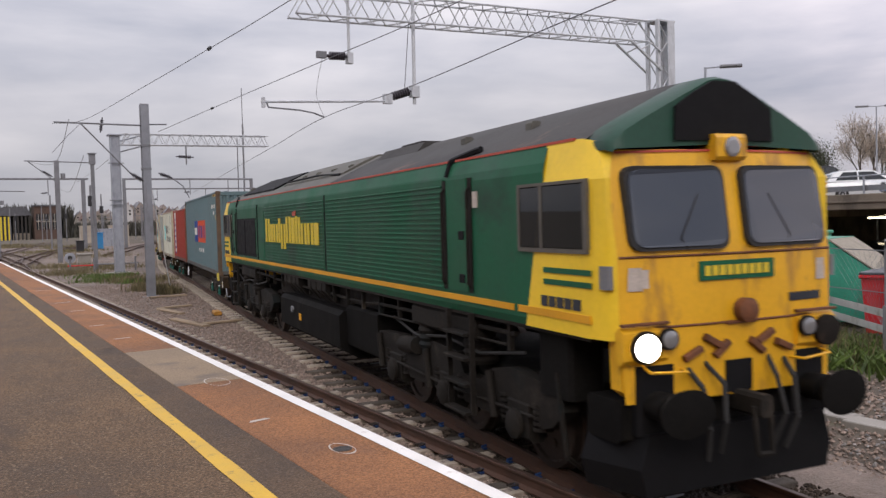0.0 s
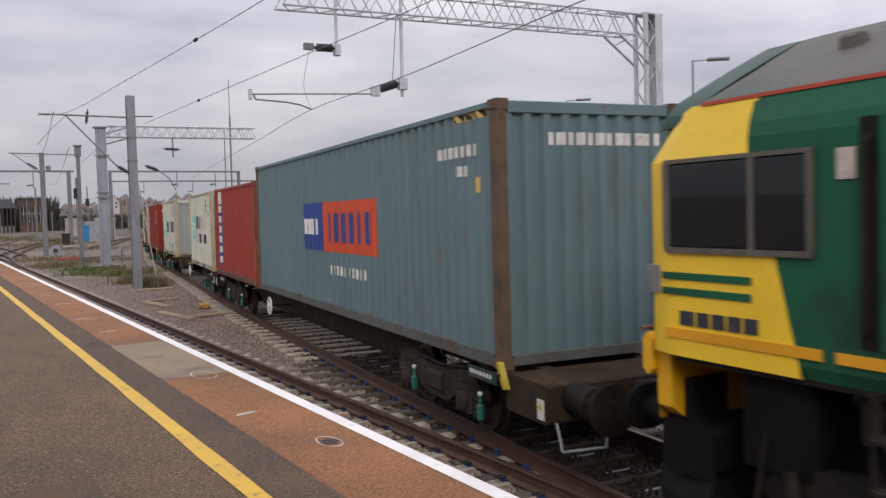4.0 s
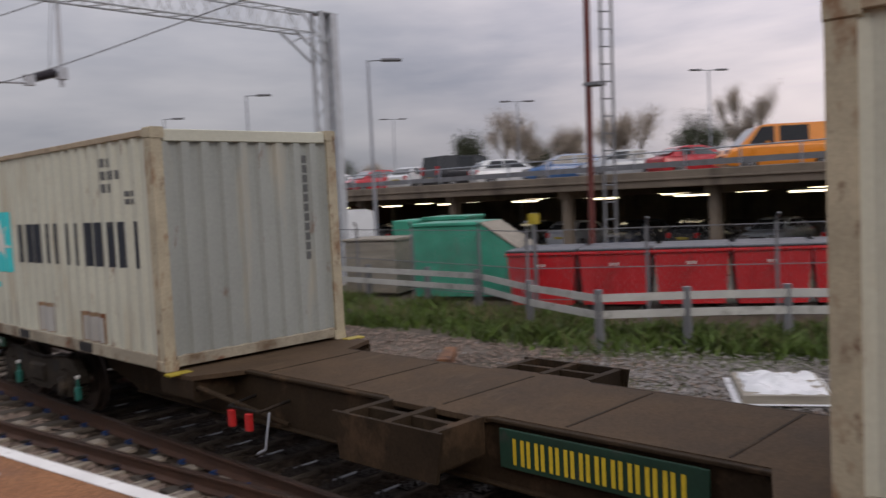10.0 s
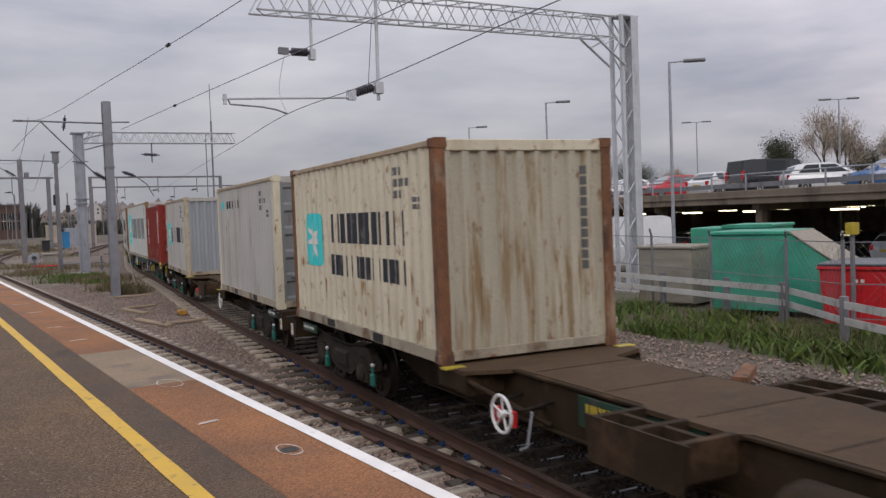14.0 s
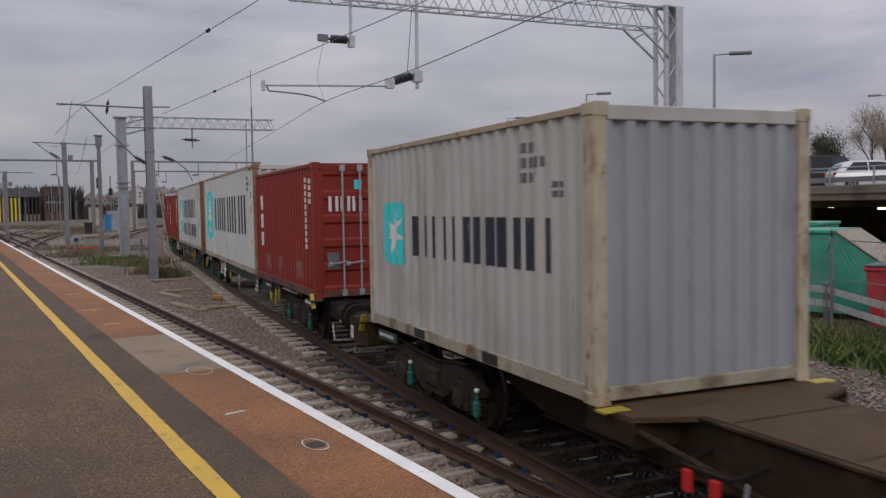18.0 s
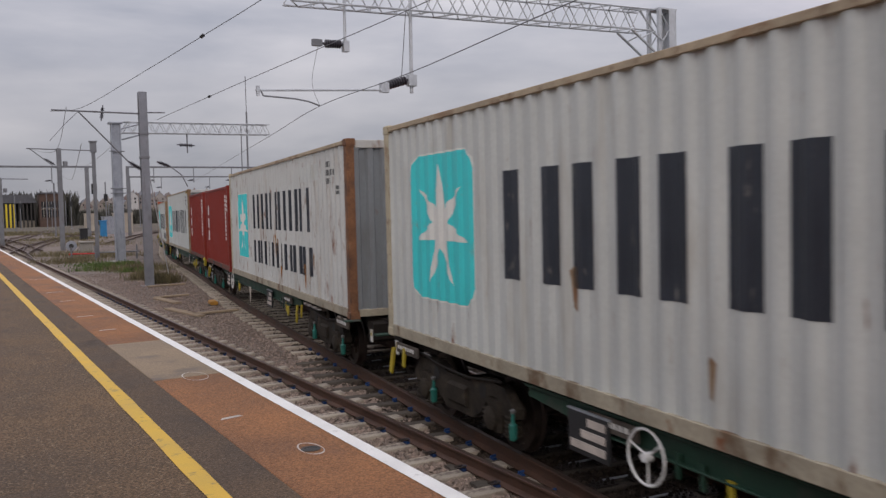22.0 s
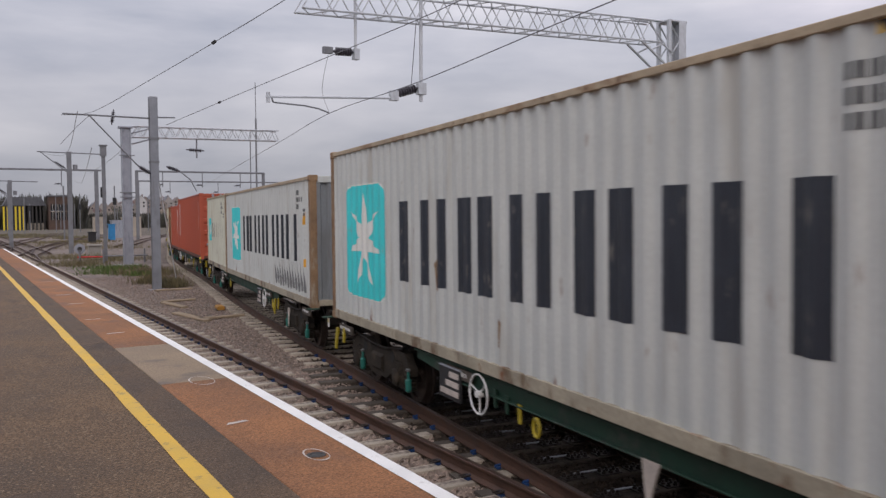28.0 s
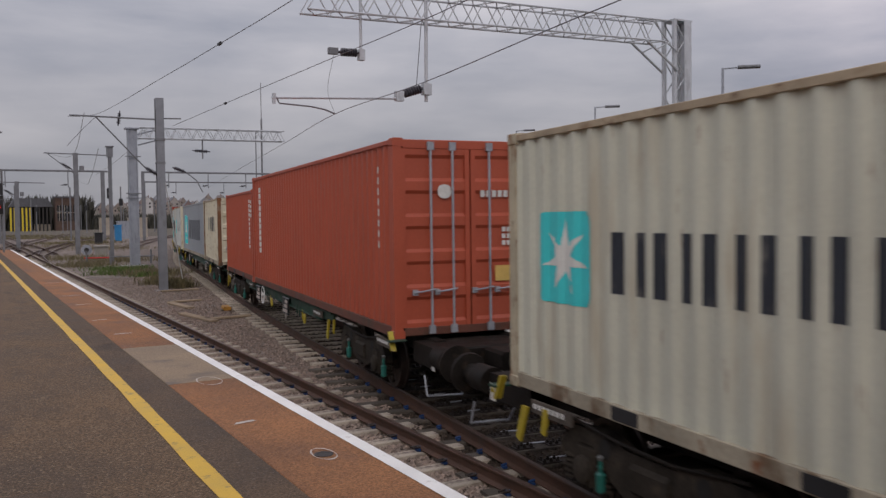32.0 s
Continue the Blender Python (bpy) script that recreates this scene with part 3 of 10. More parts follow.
stripmark.v = [(x, y, DECK_Z + 0.008) for x, y, z in stripmark.v]
tagged(part("paint_scuffs", stripmark, PALE_MARK), "pale paint scuffs on the coping", "paint marks", kind="stuff")


# ---- tracks ----
RAIL_PROF = [(-0.075, -0.16), (0.075, -0.16), (0.075, -0.148), (0.012, -0.125), (0.01, -0.045), (0.035, -0.03), (0.036, -0.006), (0.028, 0.0), (-0.028, 0.0), (-0.036, -0.006), (-0.035, -0.03), (-0.01, -0.045), (-0.012, -0.125), (-0.075, -0.148)]


def rail(name, pts, label):
    rows = []
    for i, (x, y) in enumerate(pts):
        a, b = pts[max(i - 1, 0)], pts[min(i + 1, len(pts) - 1)]
        d = Vector((b[0] - a[0], b[1] - a[1])).normalized()
        nx, ny = d.y, -d.x
        rows.append([(x + p * nx, y + p * ny, q) for p, q in RAIL_PROF + RAIL_PROF[:1]])
    ob = setting(name, Geo().grid(rows), RAIL, label, "rail")
    top = []
    for r in rows:
        a, b = r[8], r[7]
        top.append([(a[0], a[1], 0.002), (b[0], b[1], 0.002)])
    part("rail_head", Geo().grid(top), RAIL_TOP, ob, "slightly polished rail head")


def line_offset(off, ys):
    out = []
    for y in ys:
        x = line_x(y)
        d = Vector((line_x(y + 0.5) - line_x(y - 0.5), 1.0)).normalized()
        out.append((x + off * d.y, y - off * d.x))
    return out


YS = np.arange(-60, 190, 1.5)
rail("rail_1", [(PLAT_C - 0.75, y) for y in (-60, 0, 60, 130)], "rusty running rail beside the platform")
rail("rail_2", [(PLAT_C + 0.75, y) for y in (-60, 0, 60, 130)], "rusty running rail of the platform track")
rail("rail_3", line_offset(-0.75, YS), "rusty running rail under the train")
rail("rail_4", line_offset(0.75, YS), "rusty running rail under the train's far side")

# ---- the freight train ----
RUST_MAT = mat("rusty steel", (0.2, 0.092, 0.045), 0.85, 0.1, var=0.3, scale=4, fine=40, bump=0.3, stain=((0.085, 0.045, 0.03), 0.5, 4, (1, 1, 0.5)), stain2=((0.33, 0.25, 0.17), 0.36, 3, (1, 1, 0.35)))
POST_RUST = mat("pale corner steel gone to rust", (0.25, 0.155, 0.085), 0.78, 0.05, var=0.2, scale=3, fine=40, bump=0.25, stain=((0.15, 0.065, 0.03), 0.5, 3.5, (1, 1, 0.5)), stain2=((0.4, 0.36, 0.28), 0.34, 3, (1, 1, 0.35)))
POST_DARK = mat("grimy brown corner steel", (0.115, 0.075, 0.047), 0.8, 0.1, var=0.25, scale=4, fine=40, bump=0.3, stain=((0.06, 0.045, 0.035), 0.5, 4, (1, 1, 0.5)), stain2=((0.2, 0.1, 0.045), 0.36, 4, (1, 1, 0.5)))
POST_RED = mat("red corner steel worn to rust", (0.26, 0.06, 0.03), 0.75, 0.0, var=0.2, scale=3, fine=40, bump=0.2, stain=((0.3, 0.12, 0.04), 0.46, 4, (1, 1, 0.4)), stain2=((0.1, 0.045, 0.025), 0.34, 6, (1, 1, 0.6)))
POST_CREAM = mat("cream corner steel worn to rust", (0.44, 0.385, 0.275), 0.75, 0.0, var=0.15, scale=3, fine=40, bump=0.2, stain=((0.22, 0.11, 0.05), 0.46, 3.5, (1, 1, 0.5)), stain2=((0.13, 0.06, 0.032), 0.34, 7, (1, 1, 0.6)))
TOP_RUSTY = mat("cream top rail browned by rust", (0.4, 0.32, 0.22), 0.75, 0.0, var=0.15, scale=3, fine=40, bump=0.2, stain=((0.22, 0.12, 0.06), 0.5, 2.2, (1, 0.6, 1)), stain2=((0.13, 0.07, 0.04), 0.34, 6, (1, 0.7, 1)))
RUST_RUN = mat("orange rust run", (0.33, 0.16, 0.065), 0.8, var=0.3, scale=8, fine=40, bump=0.1, stain=((0.18, 0.075, 0.03), 0.42, 6, (1, 1, 0.4)), stain2=((0.45, 0.33, 0.2), 0.36, 9, (1, 1, 0.5)))
WALL_RUSTY = mat("rust-streaked cream end wall", (0.43, 0.4, 0.31), 0.65, 0.0, var=0.1, scale=0.9, fine=25, bump=0.1, stain=((0.27, 0.19, 0.1), 0.5, 2.4, (3.5, 1, 0.3)), stain2=((0.2, 0.095, 0.04), 0.3, 5, (1.6, 1, 0.7)))
WALL_GREY = mat("grey-green end wall paint", (0.33, 0.35, 0.325), 0.55, 0.0, var=0.08, scale=0.8, fine=25, bump=0.08, stain=((0.42, 0.4, 0.33), 0.4, 1.5, (2, 1, 0.25)), stain2=(RUST, 0.16, 4, (1, 1, 0.4)))


def paint_mat(name, c, rust=0.2, dirt=0.3, grime=(0.1, 0.085, 0.07)):
    """Container paint: faded, with rust runs down the steel and road dirt."""
    return mat(name, c, 0.55, 0.0, var=0.07, scale=0.8, fine=25, bump=0.08, stain=(RUST, rust, 3.6, (1, 2.2, 0.5)), stain2=(tuple(0.6 * a + 0.4 * b for a, b in zip(c, grime)), dirt, 1.3, (1, 2.0, 0.35)))


GREY_BLUE = paint_mat("grey-blue container paint", (0.11, 0.178, 0.192), 0.2, 0.35)
MAROON = paint_mat("maroon container paint", (0.3, 0.04, 0.025), 0.08, 0.35, (0.26, 0.1, 0.08))
MAROON_DEEP = paint_mat("deep maroon container paint", (0.22, 0.026, 0.017), 0.06, 0.3, (0.24, 0.08, 0.06))
CREAM = paint_mat("cream-grey container paint", (0.56, 0.562, 0.465), 0.18, 0.4, (0.32, 0.23, 0.13))
CREAM_RUSTY = mat("rust-streaked cream container paint", (0.62, 0.575, 0.44), 0.55, 0.0, var=0.07, scale=0.8, fine=25, bump=0.08, stain=((0.24, 0.12, 0.055), 0.33, 7.5, (1, 1.3, 0.6)), stain2=((0.47, 0.4, 0.27), 0.42, 1.6, (1, 2.2, 0.35)))
PALE_GREY = paint_mat("pale grey container paint", (0.52, 0.54, 0.52), 0.12, 0.38, (0.3, 0.26, 0.2))
PALE_DIRTY = paint_mat("dirty pale grey container paint", (0.44, 0.435, 0.41), 0.14, 0.5, (0.2, 0.16, 0.11))
PALE_RUSTY = paint_mat("rusty pale grey container paint", (0.52, 0.53, 0.51), 0.34, 0.4, (0.3, 0.2, 0.12))
PALE_BLUE = paint_mat("pale blue-grey container paint", (0.3, 0.325, 0.35), 0.1, 0.3)
# Steel-grey ends and doors, darkened to paint the shade between containers.
WALL_SHADED = paint_mat("steel-grey end colour darkened for shade", (0.2, 0.215, 0.225), 0.2, 0.4)
# Door leaves much darker than the cream sides.
DOOR_GREY = paint_mat("dark brown-grey door colour", (0.115, 0.108, 0.094), 0.14, 0.4)
GRIME_PALE = mat("dirt-stained pale rail", (0.34, 0.3, 0.225), 0.75, var=0.2, scale=2, fine=30, stain=((0.15, 0.1, 0.06), 0.46, 2.2, (1, 1.4, 1)), stain2=((0.2, 0.075, 0.03), 0.26, 5, (1, 1, 1)))
GRIME_RED = mat("dirt-stained red rail", (0.13, 0.045, 0.028), 0.75, var=0.2, scale=2, fine=30, stain=((0.07, 0.04, 0.026), 0.5, 2.0, (1, 1.4, 1)))
GRIME_BLUE = mat("dirt-stained blue-grey rail", (0.09, 0.095, 0.09), 0.75, var=0.2, scale=2, fine=30, stain=((0.075, 0.05, 0.032), 0.5, 2.0, (1, 1.4, 1)))
ORANGE = paint_mat("orange-red container paint", (0.4, 0.075, 0.035), 0.05, 0.3, (0.3, 0.1, 0.06))
STAR_BLUE = mat("light blue decal", (0.035, 0.6, 0.62), 0.5, var=0.05, scale=2, stain=((0.2, 0.42, 0.42), 0.2, 5, (1, 1, 1)))
STAR_WHITE = mat("white decal", (0.7, 0.7, 0.66), 0.5, var=0.06, scale=3)
NAVY = mat("dark navy paint", (0.022, 0.028, 0.04), 0.5, var=0.12, scale=3, stain=((0.2, 0.19, 0.17), 0.22, 6, (1, 1.5, 0.5)))
DEEP_BLUE = mat("deep blue paint", (0.02, 0.055, 0.24), 0.5, var=0.1, scale=3)
SIGNAL_ORANGE = mat("orange decal", (0.6, 0.075, 0.025), 0.5, var=0.08, scale=3)
WARN_ORANGE = mat("orange warning label", (0.68, 0.33, 0.02), 0.5, var=0.1, scale=3)
MARK_FADED = mat("faded white stencil on red", (0.43, 0.27, 0.235), 0.6, var=0.2, scale=5, stain=((0.26, 0.08, 0.06), 0.36, 9, (1, 1, 1)))
MARK_SCUFF = mat("rubbed pinkish scuff", (0.33, 0.13, 0.105), 0.7, var=0.25, scale=8)
MARK_YELLOW = mat("yellow marking", (0.62, 0.42, 0.12), 0.5, var=0.1, scale=3)
MARK_WHITE = mat("white marking", (0.62, 0.61, 0.58), 0.5, var=0.12, scale=6, stain=((0.3, 0.2, 0.18), 0.25, 9, (1, 1, 1)))
MARK_GREY = mat("grey stencil marking", (0.12, 0.125, 0.125), 0.5, var=0.1, scale=6)
RUST_PATCH = mat("rusted bare patch", (0.3, 0.2, 0.12), 0.8, var=0.3, scale=6, fine=40, bump=0.2, stain=((0.17, 0.065, 0.028), 0.62, 5, (1, 1, 0.5)), stain2=((0.42, 0.38, 0.3), 0.35, 7, (1, 1, 1)))
SCUFF = mat("scraped grey-pink paint", (0.24, 0.105, 0.085), 0.7, var=0.25, scale=6, fine=40, stain=((0.17, 0.03, 0.02), 0.5, 6, (1, 2, 1)))
SOOT = mat("sooty scrape", (0.17, 0.175, 0.175), 0.7, var=0.3, scale=8, fine=40, stain=((0.42, 0.43, 0.42), 0.4, 7, (1, 1, 1)))
FRESH_RED = mat("fresh red touch-up", (0.38, 0.025, 0.012), 0.5, var=0.08, scale=3)
WARN = mat("yellow warning paint", (0.4, 0.31, 0.025), 0.5, var=0.12, scale=4, stain=((0.2, 0.15, 0.05), 0.25, 8, (1, 1, 1)))
W_BROWN = mat("brown-black wagon steel", (0.036, 0.024, 0.014), 0.8, 0.0, var=0.25, scale=2, fine=35, bump=0.25, stain=((0.075, 0.046, 0.026), 0.4, 2.5, (1, 1, 1)))
W_DECK = mat("worn wagon deck", (0.085, 0.056, 0.034), 0.8, 0.0, var=0.25, scale=1.5, fine=30, bump=0.3, stain=((0.1, 0.068, 0.04), 0.34, 2.0, (1, 3, 1)))
W_GREEN = mat("dark green wagon paint", (0.008, 0.042, 0.024), 0.65, var=0.2, scale=2, stain=((0.045, 0.05, 0.04), 0.4, 3, (1, 1, 1)))
OILY = mat("oily black running gear", (0.016, 0.013, 0.011), 0.65, 0.2, var=0.3, scale=5, fine=40, bump=0.3, stain=((0.04, 0.028, 0.02), 0.36, 5, (1, 1, 1)))
L_BLACK_HOLE = mat("shadowed recess", (0.01, 0.009, 0.008), 0.9, var=0.2, scale=5)
BOGIE_STEEL = mat("grimy bogie steel", (0.036, 0.030, 0.024), 0.75, 0.0, var=0.35, scale=3, fine=30, bump=0.3, stain=((0.07, 0.054, 0.04), 0.4, 3, (1, 1, 1)), stain2=((0.014, 0.012, 0.011), 0.45, 2.2, (1, 1, 1)))
# dust and oil leave these surfaces with little gloss
for dull, gloss in ((BOGIE_STEEL, 0.12), (W_BROWN, 0.15), (W_DECK, 0.15), (BED_DARK, 0.05), (STONE_DARK, 0.08), (BEARER, 0.12), (MAROON_DEEP, 0.3), (MAROON, 0.35)):
    dull.node_tree.nodes["Principled BSDF"].inputs["Specular IOR Level"].default_value = gloss
TEAL = mat("teal damper paint", (0.012, 0.13, 0.105), 0.45, var=0.15, scale=6)
WHEEL_STEEL = mat("wheel steel", (0.07, 0.055, 0.048), 0.45, 0.7, var=0.2, scale=8)
HANDWHEEL_W = mat("white handwheel paint", (0.7, 0.7, 0.69), 0.5, var=0.06, scale=8)
RED_TAP = mat("red handle paint", (0.5, 0.02, 0.02), 0.5, var=0.1, scale=8)
HALF_W = 1.219


def corrugation(a, b, pitch, depth, k0=0.22, k1=0.44, k2=0.78):
    """Breakpoints (place, depth) of a pressed steel wall from a to b."""
    n = max(2, round((b - a) / pitch))
    p = (b - a) / n
    out = [(a, 0.0)]
    for i in range(n):
        o = a + i * p
        out += [(o + k0 * p, 0.0), (o + k1 * p, depth), (o + k2 * p, depth), (o + p, 0.0)]
    return out


def clip_poly(poly, lo, hi):
    """The part of a convex polygon (a, z) with lo <= a <= hi."""
    for side, lim in ((1, lo), (-1, hi)):
        out = []
        for i, p in enumerate(poly):
            q = poly[(i + 1) % len(poly)]
            dp, dq = side * (p[0] - lim), side * (q[0] - lim)
            if dp >= 0:
                out.append(p)
            if (dp > 0 > dq) or (dp < 0 < dq):
                k = dp / (dp - dq)
                out.append((p[0] + k * (q[0] - p[0]), p[1] + k * (q[1] - p[1])))
        poly = out
        if len(poly) < 3:
            return []
    return poly


def painted(polys, breaks, base, lift=0.004):
    """Flat paint laid over a corrugated near side: convex polygons in (y, z)."""
    g = Geo()
    for poly in polys:
        lo, hi = min(p[0] for p in poly), max(p[0] for p in poly)
        for (a, da), (b, db) in zip(breaks, breaks[1:]):
            if b <= lo or a >= hi or b - a < 1e-6:
                continue
            c = clip_poly(poly, max(a, lo), min(b, hi))
            if len(c) >= 3:
                g.add([(base + da + (db - da) * (y - a) / (b - a) - lift, y, z) for y, z in c], [tuple(range(len(c)))])
    g.weld = True
    return g


def rect(y0, y1, z0, z1):
    return [(y0, z0), (y1, z0), (y1, z1), (y0, z1)]


def rounded(y0, y1, z0, z1, r):
    out = []
    for cy, cz, a in ((y1 - r, z1 - r, 0), (y0 + r, z1 - r, 90), (y0 + r, z0 + r, 180), (y1 - r, z0 + r, 270)):
        out += [(cy + r * math.cos(radians(a + k)), cz + r * math.sin(radians(a + k))) for k in (0, 30, 60, 90)]
    return out


def star(cy, cz, ry, rz, n=7):
    """A plain star as triangles."""
    pts = []
    for i in range(2 * n):
        k = 1.0 if i % 2 == 0 else 0.33
        a = math.pi / 2 + math.pi * i / n
        pts.append((cy + k * ry * math.cos(a), cz + k * rz * math.sin(a)))
    return [[(cy, cz), pts[i], pts[(i + 1) % (2 * n)]] for i in range(2 * n)]


def word_bars(y0, y1, z0, z1, n):
    """A brand's word as plain upright bars, two to each sign, from y1 to y0."""
    out, w = [], (y1 - y0) / n
    for i in range(n):
        b = y1 - i * w
        a = b - w * 0.82
        st = (b - a) * 0.31
        out += [rect(b - st, b, z0, z1), rect(a, a + st, z0, z1)]
    return out


def id_bars(y1, z, rows, h, w, gap=1.45):
    """Lines of unreadable stencil as short bars."""
    out = []
    for k, n in enumerate(rows):
        for i in range(n):
            a = y1 - i * w * 1.35
            out.append(rect(a - w, a, z - k * h * gap - h, z - k * h * gap))
    return out


def container(label, length, height, paint, posts, marks, front="wall", front_marks=(), roof=None, frame_paint=None, end_paint=None, door_paint=None):
    """A shipping container; the near side is -x, the end that leads is -y."""
    th = thing("shipping_container", label, "container", "containers on the freight train")
    hl, w = length / 2, HALF_W
    ends = posts if isinstance(posts, tuple) else (posts, posts)
    fp = frame_paint or paint
    lower = GRIME_RED if paint in (MAROON, MAROON_DEEP, ORANGE) else GRIME_BLUE if paint is GREY_BLUE else GRIME_PALE
    upper = TOP_RUSTY if paint in (CREAM, CREAM_RUSTY, PALE_RUSTY, PALE_DIRTY, PALE_GREY) else fp
    for sx in (-1, 1):
        for sy in (-1, 1):
            post = ends[0] if sy < 0 else ends[1]
            cs = Geo().soft(sx * w - (0.162 if sx > 0 else 0), sx * w + (0.162 if sx < 0 else 0), sy * hl - (0.178 if sy > 0 else 0), sy * hl + (0.178 if sy < 0 else 0), 0, 0.118, 0.012)
            part("corner_casting", cs, post, th)
            part("corner_casting", Geo().soft(sx * w - (0.162 if sx > 0 else 0), sx * w + (0.162 if sx < 0 else 0), sy * hl - (0.178 if sy > 0 else 0), sy * hl + (0.178 if sy < 0 else 0), height - 0.118, height, 0.012), post, th)
            x0, y0 = sx * (w - 0.008), sy * (hl - 0.006)
            part("corner_post", Geo().prism([(x0, y0), (x0 - sx * 0.13, y0), (x0 - sx * 0.13, y0 - sy * 0.05), (x0 - sx * 0.03, y0 - sy * 0.05), (x0 - sx * 0.03, y0 - sy * 0.15), (x0, y0 - sy * 0.15)], 2, 0.118, height - 0.118), post, th)
    breaks = corrugation(-hl + 0.15, hl - 0.15, 0.276, 0.036)
    for sx in (-1, 1):
        base = sx * (w - 0.018)
        rows = [[(base - sx * d, y, z) for y, d in breaks] for z in (0.16, height - 0.07)]
        part("side_panel", Geo().grid(rows), paint, th)
        part("top_rail", Geo().soft(sx * w - (0.06 if sx > 0 else -0.006), sx * w + (0.06 if sx < 0 else -0.006), -hl + 0.17, hl - 0.17, height - 0.085, height - 0.02, 0.006), upper, th)
        br = part("bottom_rail", Geo().soft(sx * w - (0.05 if sx > 0 else -0.004), sx * w + (0.05 if sx < 0 else -0.004), -hl + 0.17, hl - 0.17, 0.02, 0.165, 0.006), lower, th)
        if length < 8:
            for yc in (-1.02, 1.02):
                part("fork_pocket", Geo().box(sx * w - 0.012 if sx > 0 else sx * w - 0.002, sx * w + 0.002 if sx > 0 else sx * w + 0.012, yc - 0.18, yc + 0.18, 0.035, 0.15), BLACK, br, "dark fork pocket opening")
    part("roof", Geo().grid([[(x, y, height - 0.03 - (0.0 if i % 2 else 0.018)) for i, y in enumerate(np.linspace(-hl + 0.05, hl - 0.05, 2 * int(length / 0.3)))] for x in (-w + 0.05, w - 0.05)]), roof or paint, th)
    part("floor", Geo().box(-w + 0.05, w - 0.05, -hl + 0.05, hl - 0.05, 0.04, 0.12), OILY, th)
    for sy, kind in ((-1, front), (1, "wall" if front == "doors" else "doors")):
        ye = sy * (hl - 0.02)
        part("header", Geo().soft(-w + 0.16, w - 0.16, min(ye, ye - sy * 0.08), max(ye, ye - sy * 0.08), height - 0.15, height - 0.02, 0.008), fp, th)
        part("sill", Geo().soft(-w + 0.16, w - 0.16, min(ye, ye - sy * 0.08), max(ye, ye - sy * 0.08), 0.03, 0.15, 0.008), lower, th)
        if kind == "wall":
            bk = corrugation(-w + 0.13, w - 0.13, 0.25, 0.046, 0.36, 0.46, 0.86)
            part("end_wall", Geo().grid([[(x, ye - sy * (0.012 + d), z) for x, d in bk] for z in (0.15, height - 0.15)]), end_paint or paint, th)
        else:
            for sx in (-1, 1):
                a, b = (0.012, w - 0.13) if sx > 0 else (-w + 0.13, -0.012)
                door = Geo()
                zs, d = [0.15], [0.0]
                nz = 5
                hz = (height - 0.32) / nz
                for i in range(nz):
                    o = 0.16 + i * hz
                    zs += [o + 0.1 * hz, o + 0.2 * hz, o + 0.75 * hz, o + 0.85 * hz]
                    d += [0.0, 0.035, 0.035, 0.0]
                zs.append(height - 0.15)
                d.append(0.0)
                door.grid([[(x, ye - sy * (0.01 + dd), z) for x in (a + 0.06, b - 0.06)] for z, dd in zip(zs, d)])
                for c0, c1 in ((a, a + 0.07), (b - 0.07, b)):
                    door.box(c0, c1, min(ye, ye - sy * 0.05), max(ye, ye - sy * 0.05), 0.15, height - 0.15)
                dr = part("door", door, door_paint or paint, th)
                for kb in ((0.42, 0.74) if sx < 0 else (0.27, 0.62)):
                    xb = a + kb * (b - a)
                    yb = ye + sy * 0.025
                    part("locking_bar", Geo().cyl((xb, yb, 0.06), (xb, yb, height - 0.06), 0.019, 8).box(xb - 0.05, xb + 0.05, yb - 0.02, yb + 0.02, 0.05, 0.17).box(xb - 0.05, xb + 0.05, yb - 0.02, yb + 0.02, height - 0.17, height - 0.05), GALV, dr, "galvanised locking bar")
                    part("door_handle", Geo().tube([(xb + 0.05, yb + sy * 0.02, 0.7), (xb - 0.18, yb + sy * 0.03, 0.67), (xb - 0.27, yb + sy * 0.02, 0.66)], 0.014, 6).box(xb - 0.3, xb - 0.22, yb - 0.02, yb + 0.02, 0.62, 0.7), GALV, dr, "galvanised door handle")
    for name, polys, m, *lift in marks:
        whole = [(-hl, -0.014), (-hl + 0.15, -0.014)] + breaks + [(hl - 0.15, -0.014), (hl, -0.014)]
        if name == "lettering":
            for poly in polys:
                part("letter_bar", painted([poly], whole, -(w - 0.018), lift[0] if lift else 0.004), m, th)
        else:
            mk = part(name, painted(polys, whole, -(w - 0.018), lift[0] if lift else 0.004), m, th)
            if len(polys) > 1 and name != "star":
                mk["kind"] = "stuff"
    for name, polys, m in front_marks:
        bk = corrugation(-w + 0.13, w - 0.13, 0.25, 0.046, 0.36, 0.46, 0.86) if front == "wall" else [(-w, 0.0), (w, 0.0)]
        g = painted(polys, bk, 0.0, 0.006)
        off = -(hl - 0.02) + (0.012 if front == "wall" else 0.01)
        g.v = [(y, off + x, z) for x, y, z in g.v]
        mk = part(name, g, m, th)
        if len(polys) > 1:
            mk["kind"] = "stuff"
    return th


def star_marks(y0, y1, z0, z1):
    """A light blue panel with a plain white star."""
    edge = [("decal", [rounded(y0 - 0.02, y1 + 0.02, z0 - 0.02, z1 + 0.02, 0.13 * (z1 - z0))], STAR_WHITE, 0.003)] if z1 - z0 > 1.3 else []
    return edge + [("decal", [rounded(y0, y1, z0, z1, 0.12 * (z1 - z0))], STAR_BLUE, 0.006), ("star", star((y0 + y1) / 2, (z0 + z1) / 2, 0.43 * (y1 - y0), 0.43 * (z1 - z0)), STAR_WHITE, 0.009)]


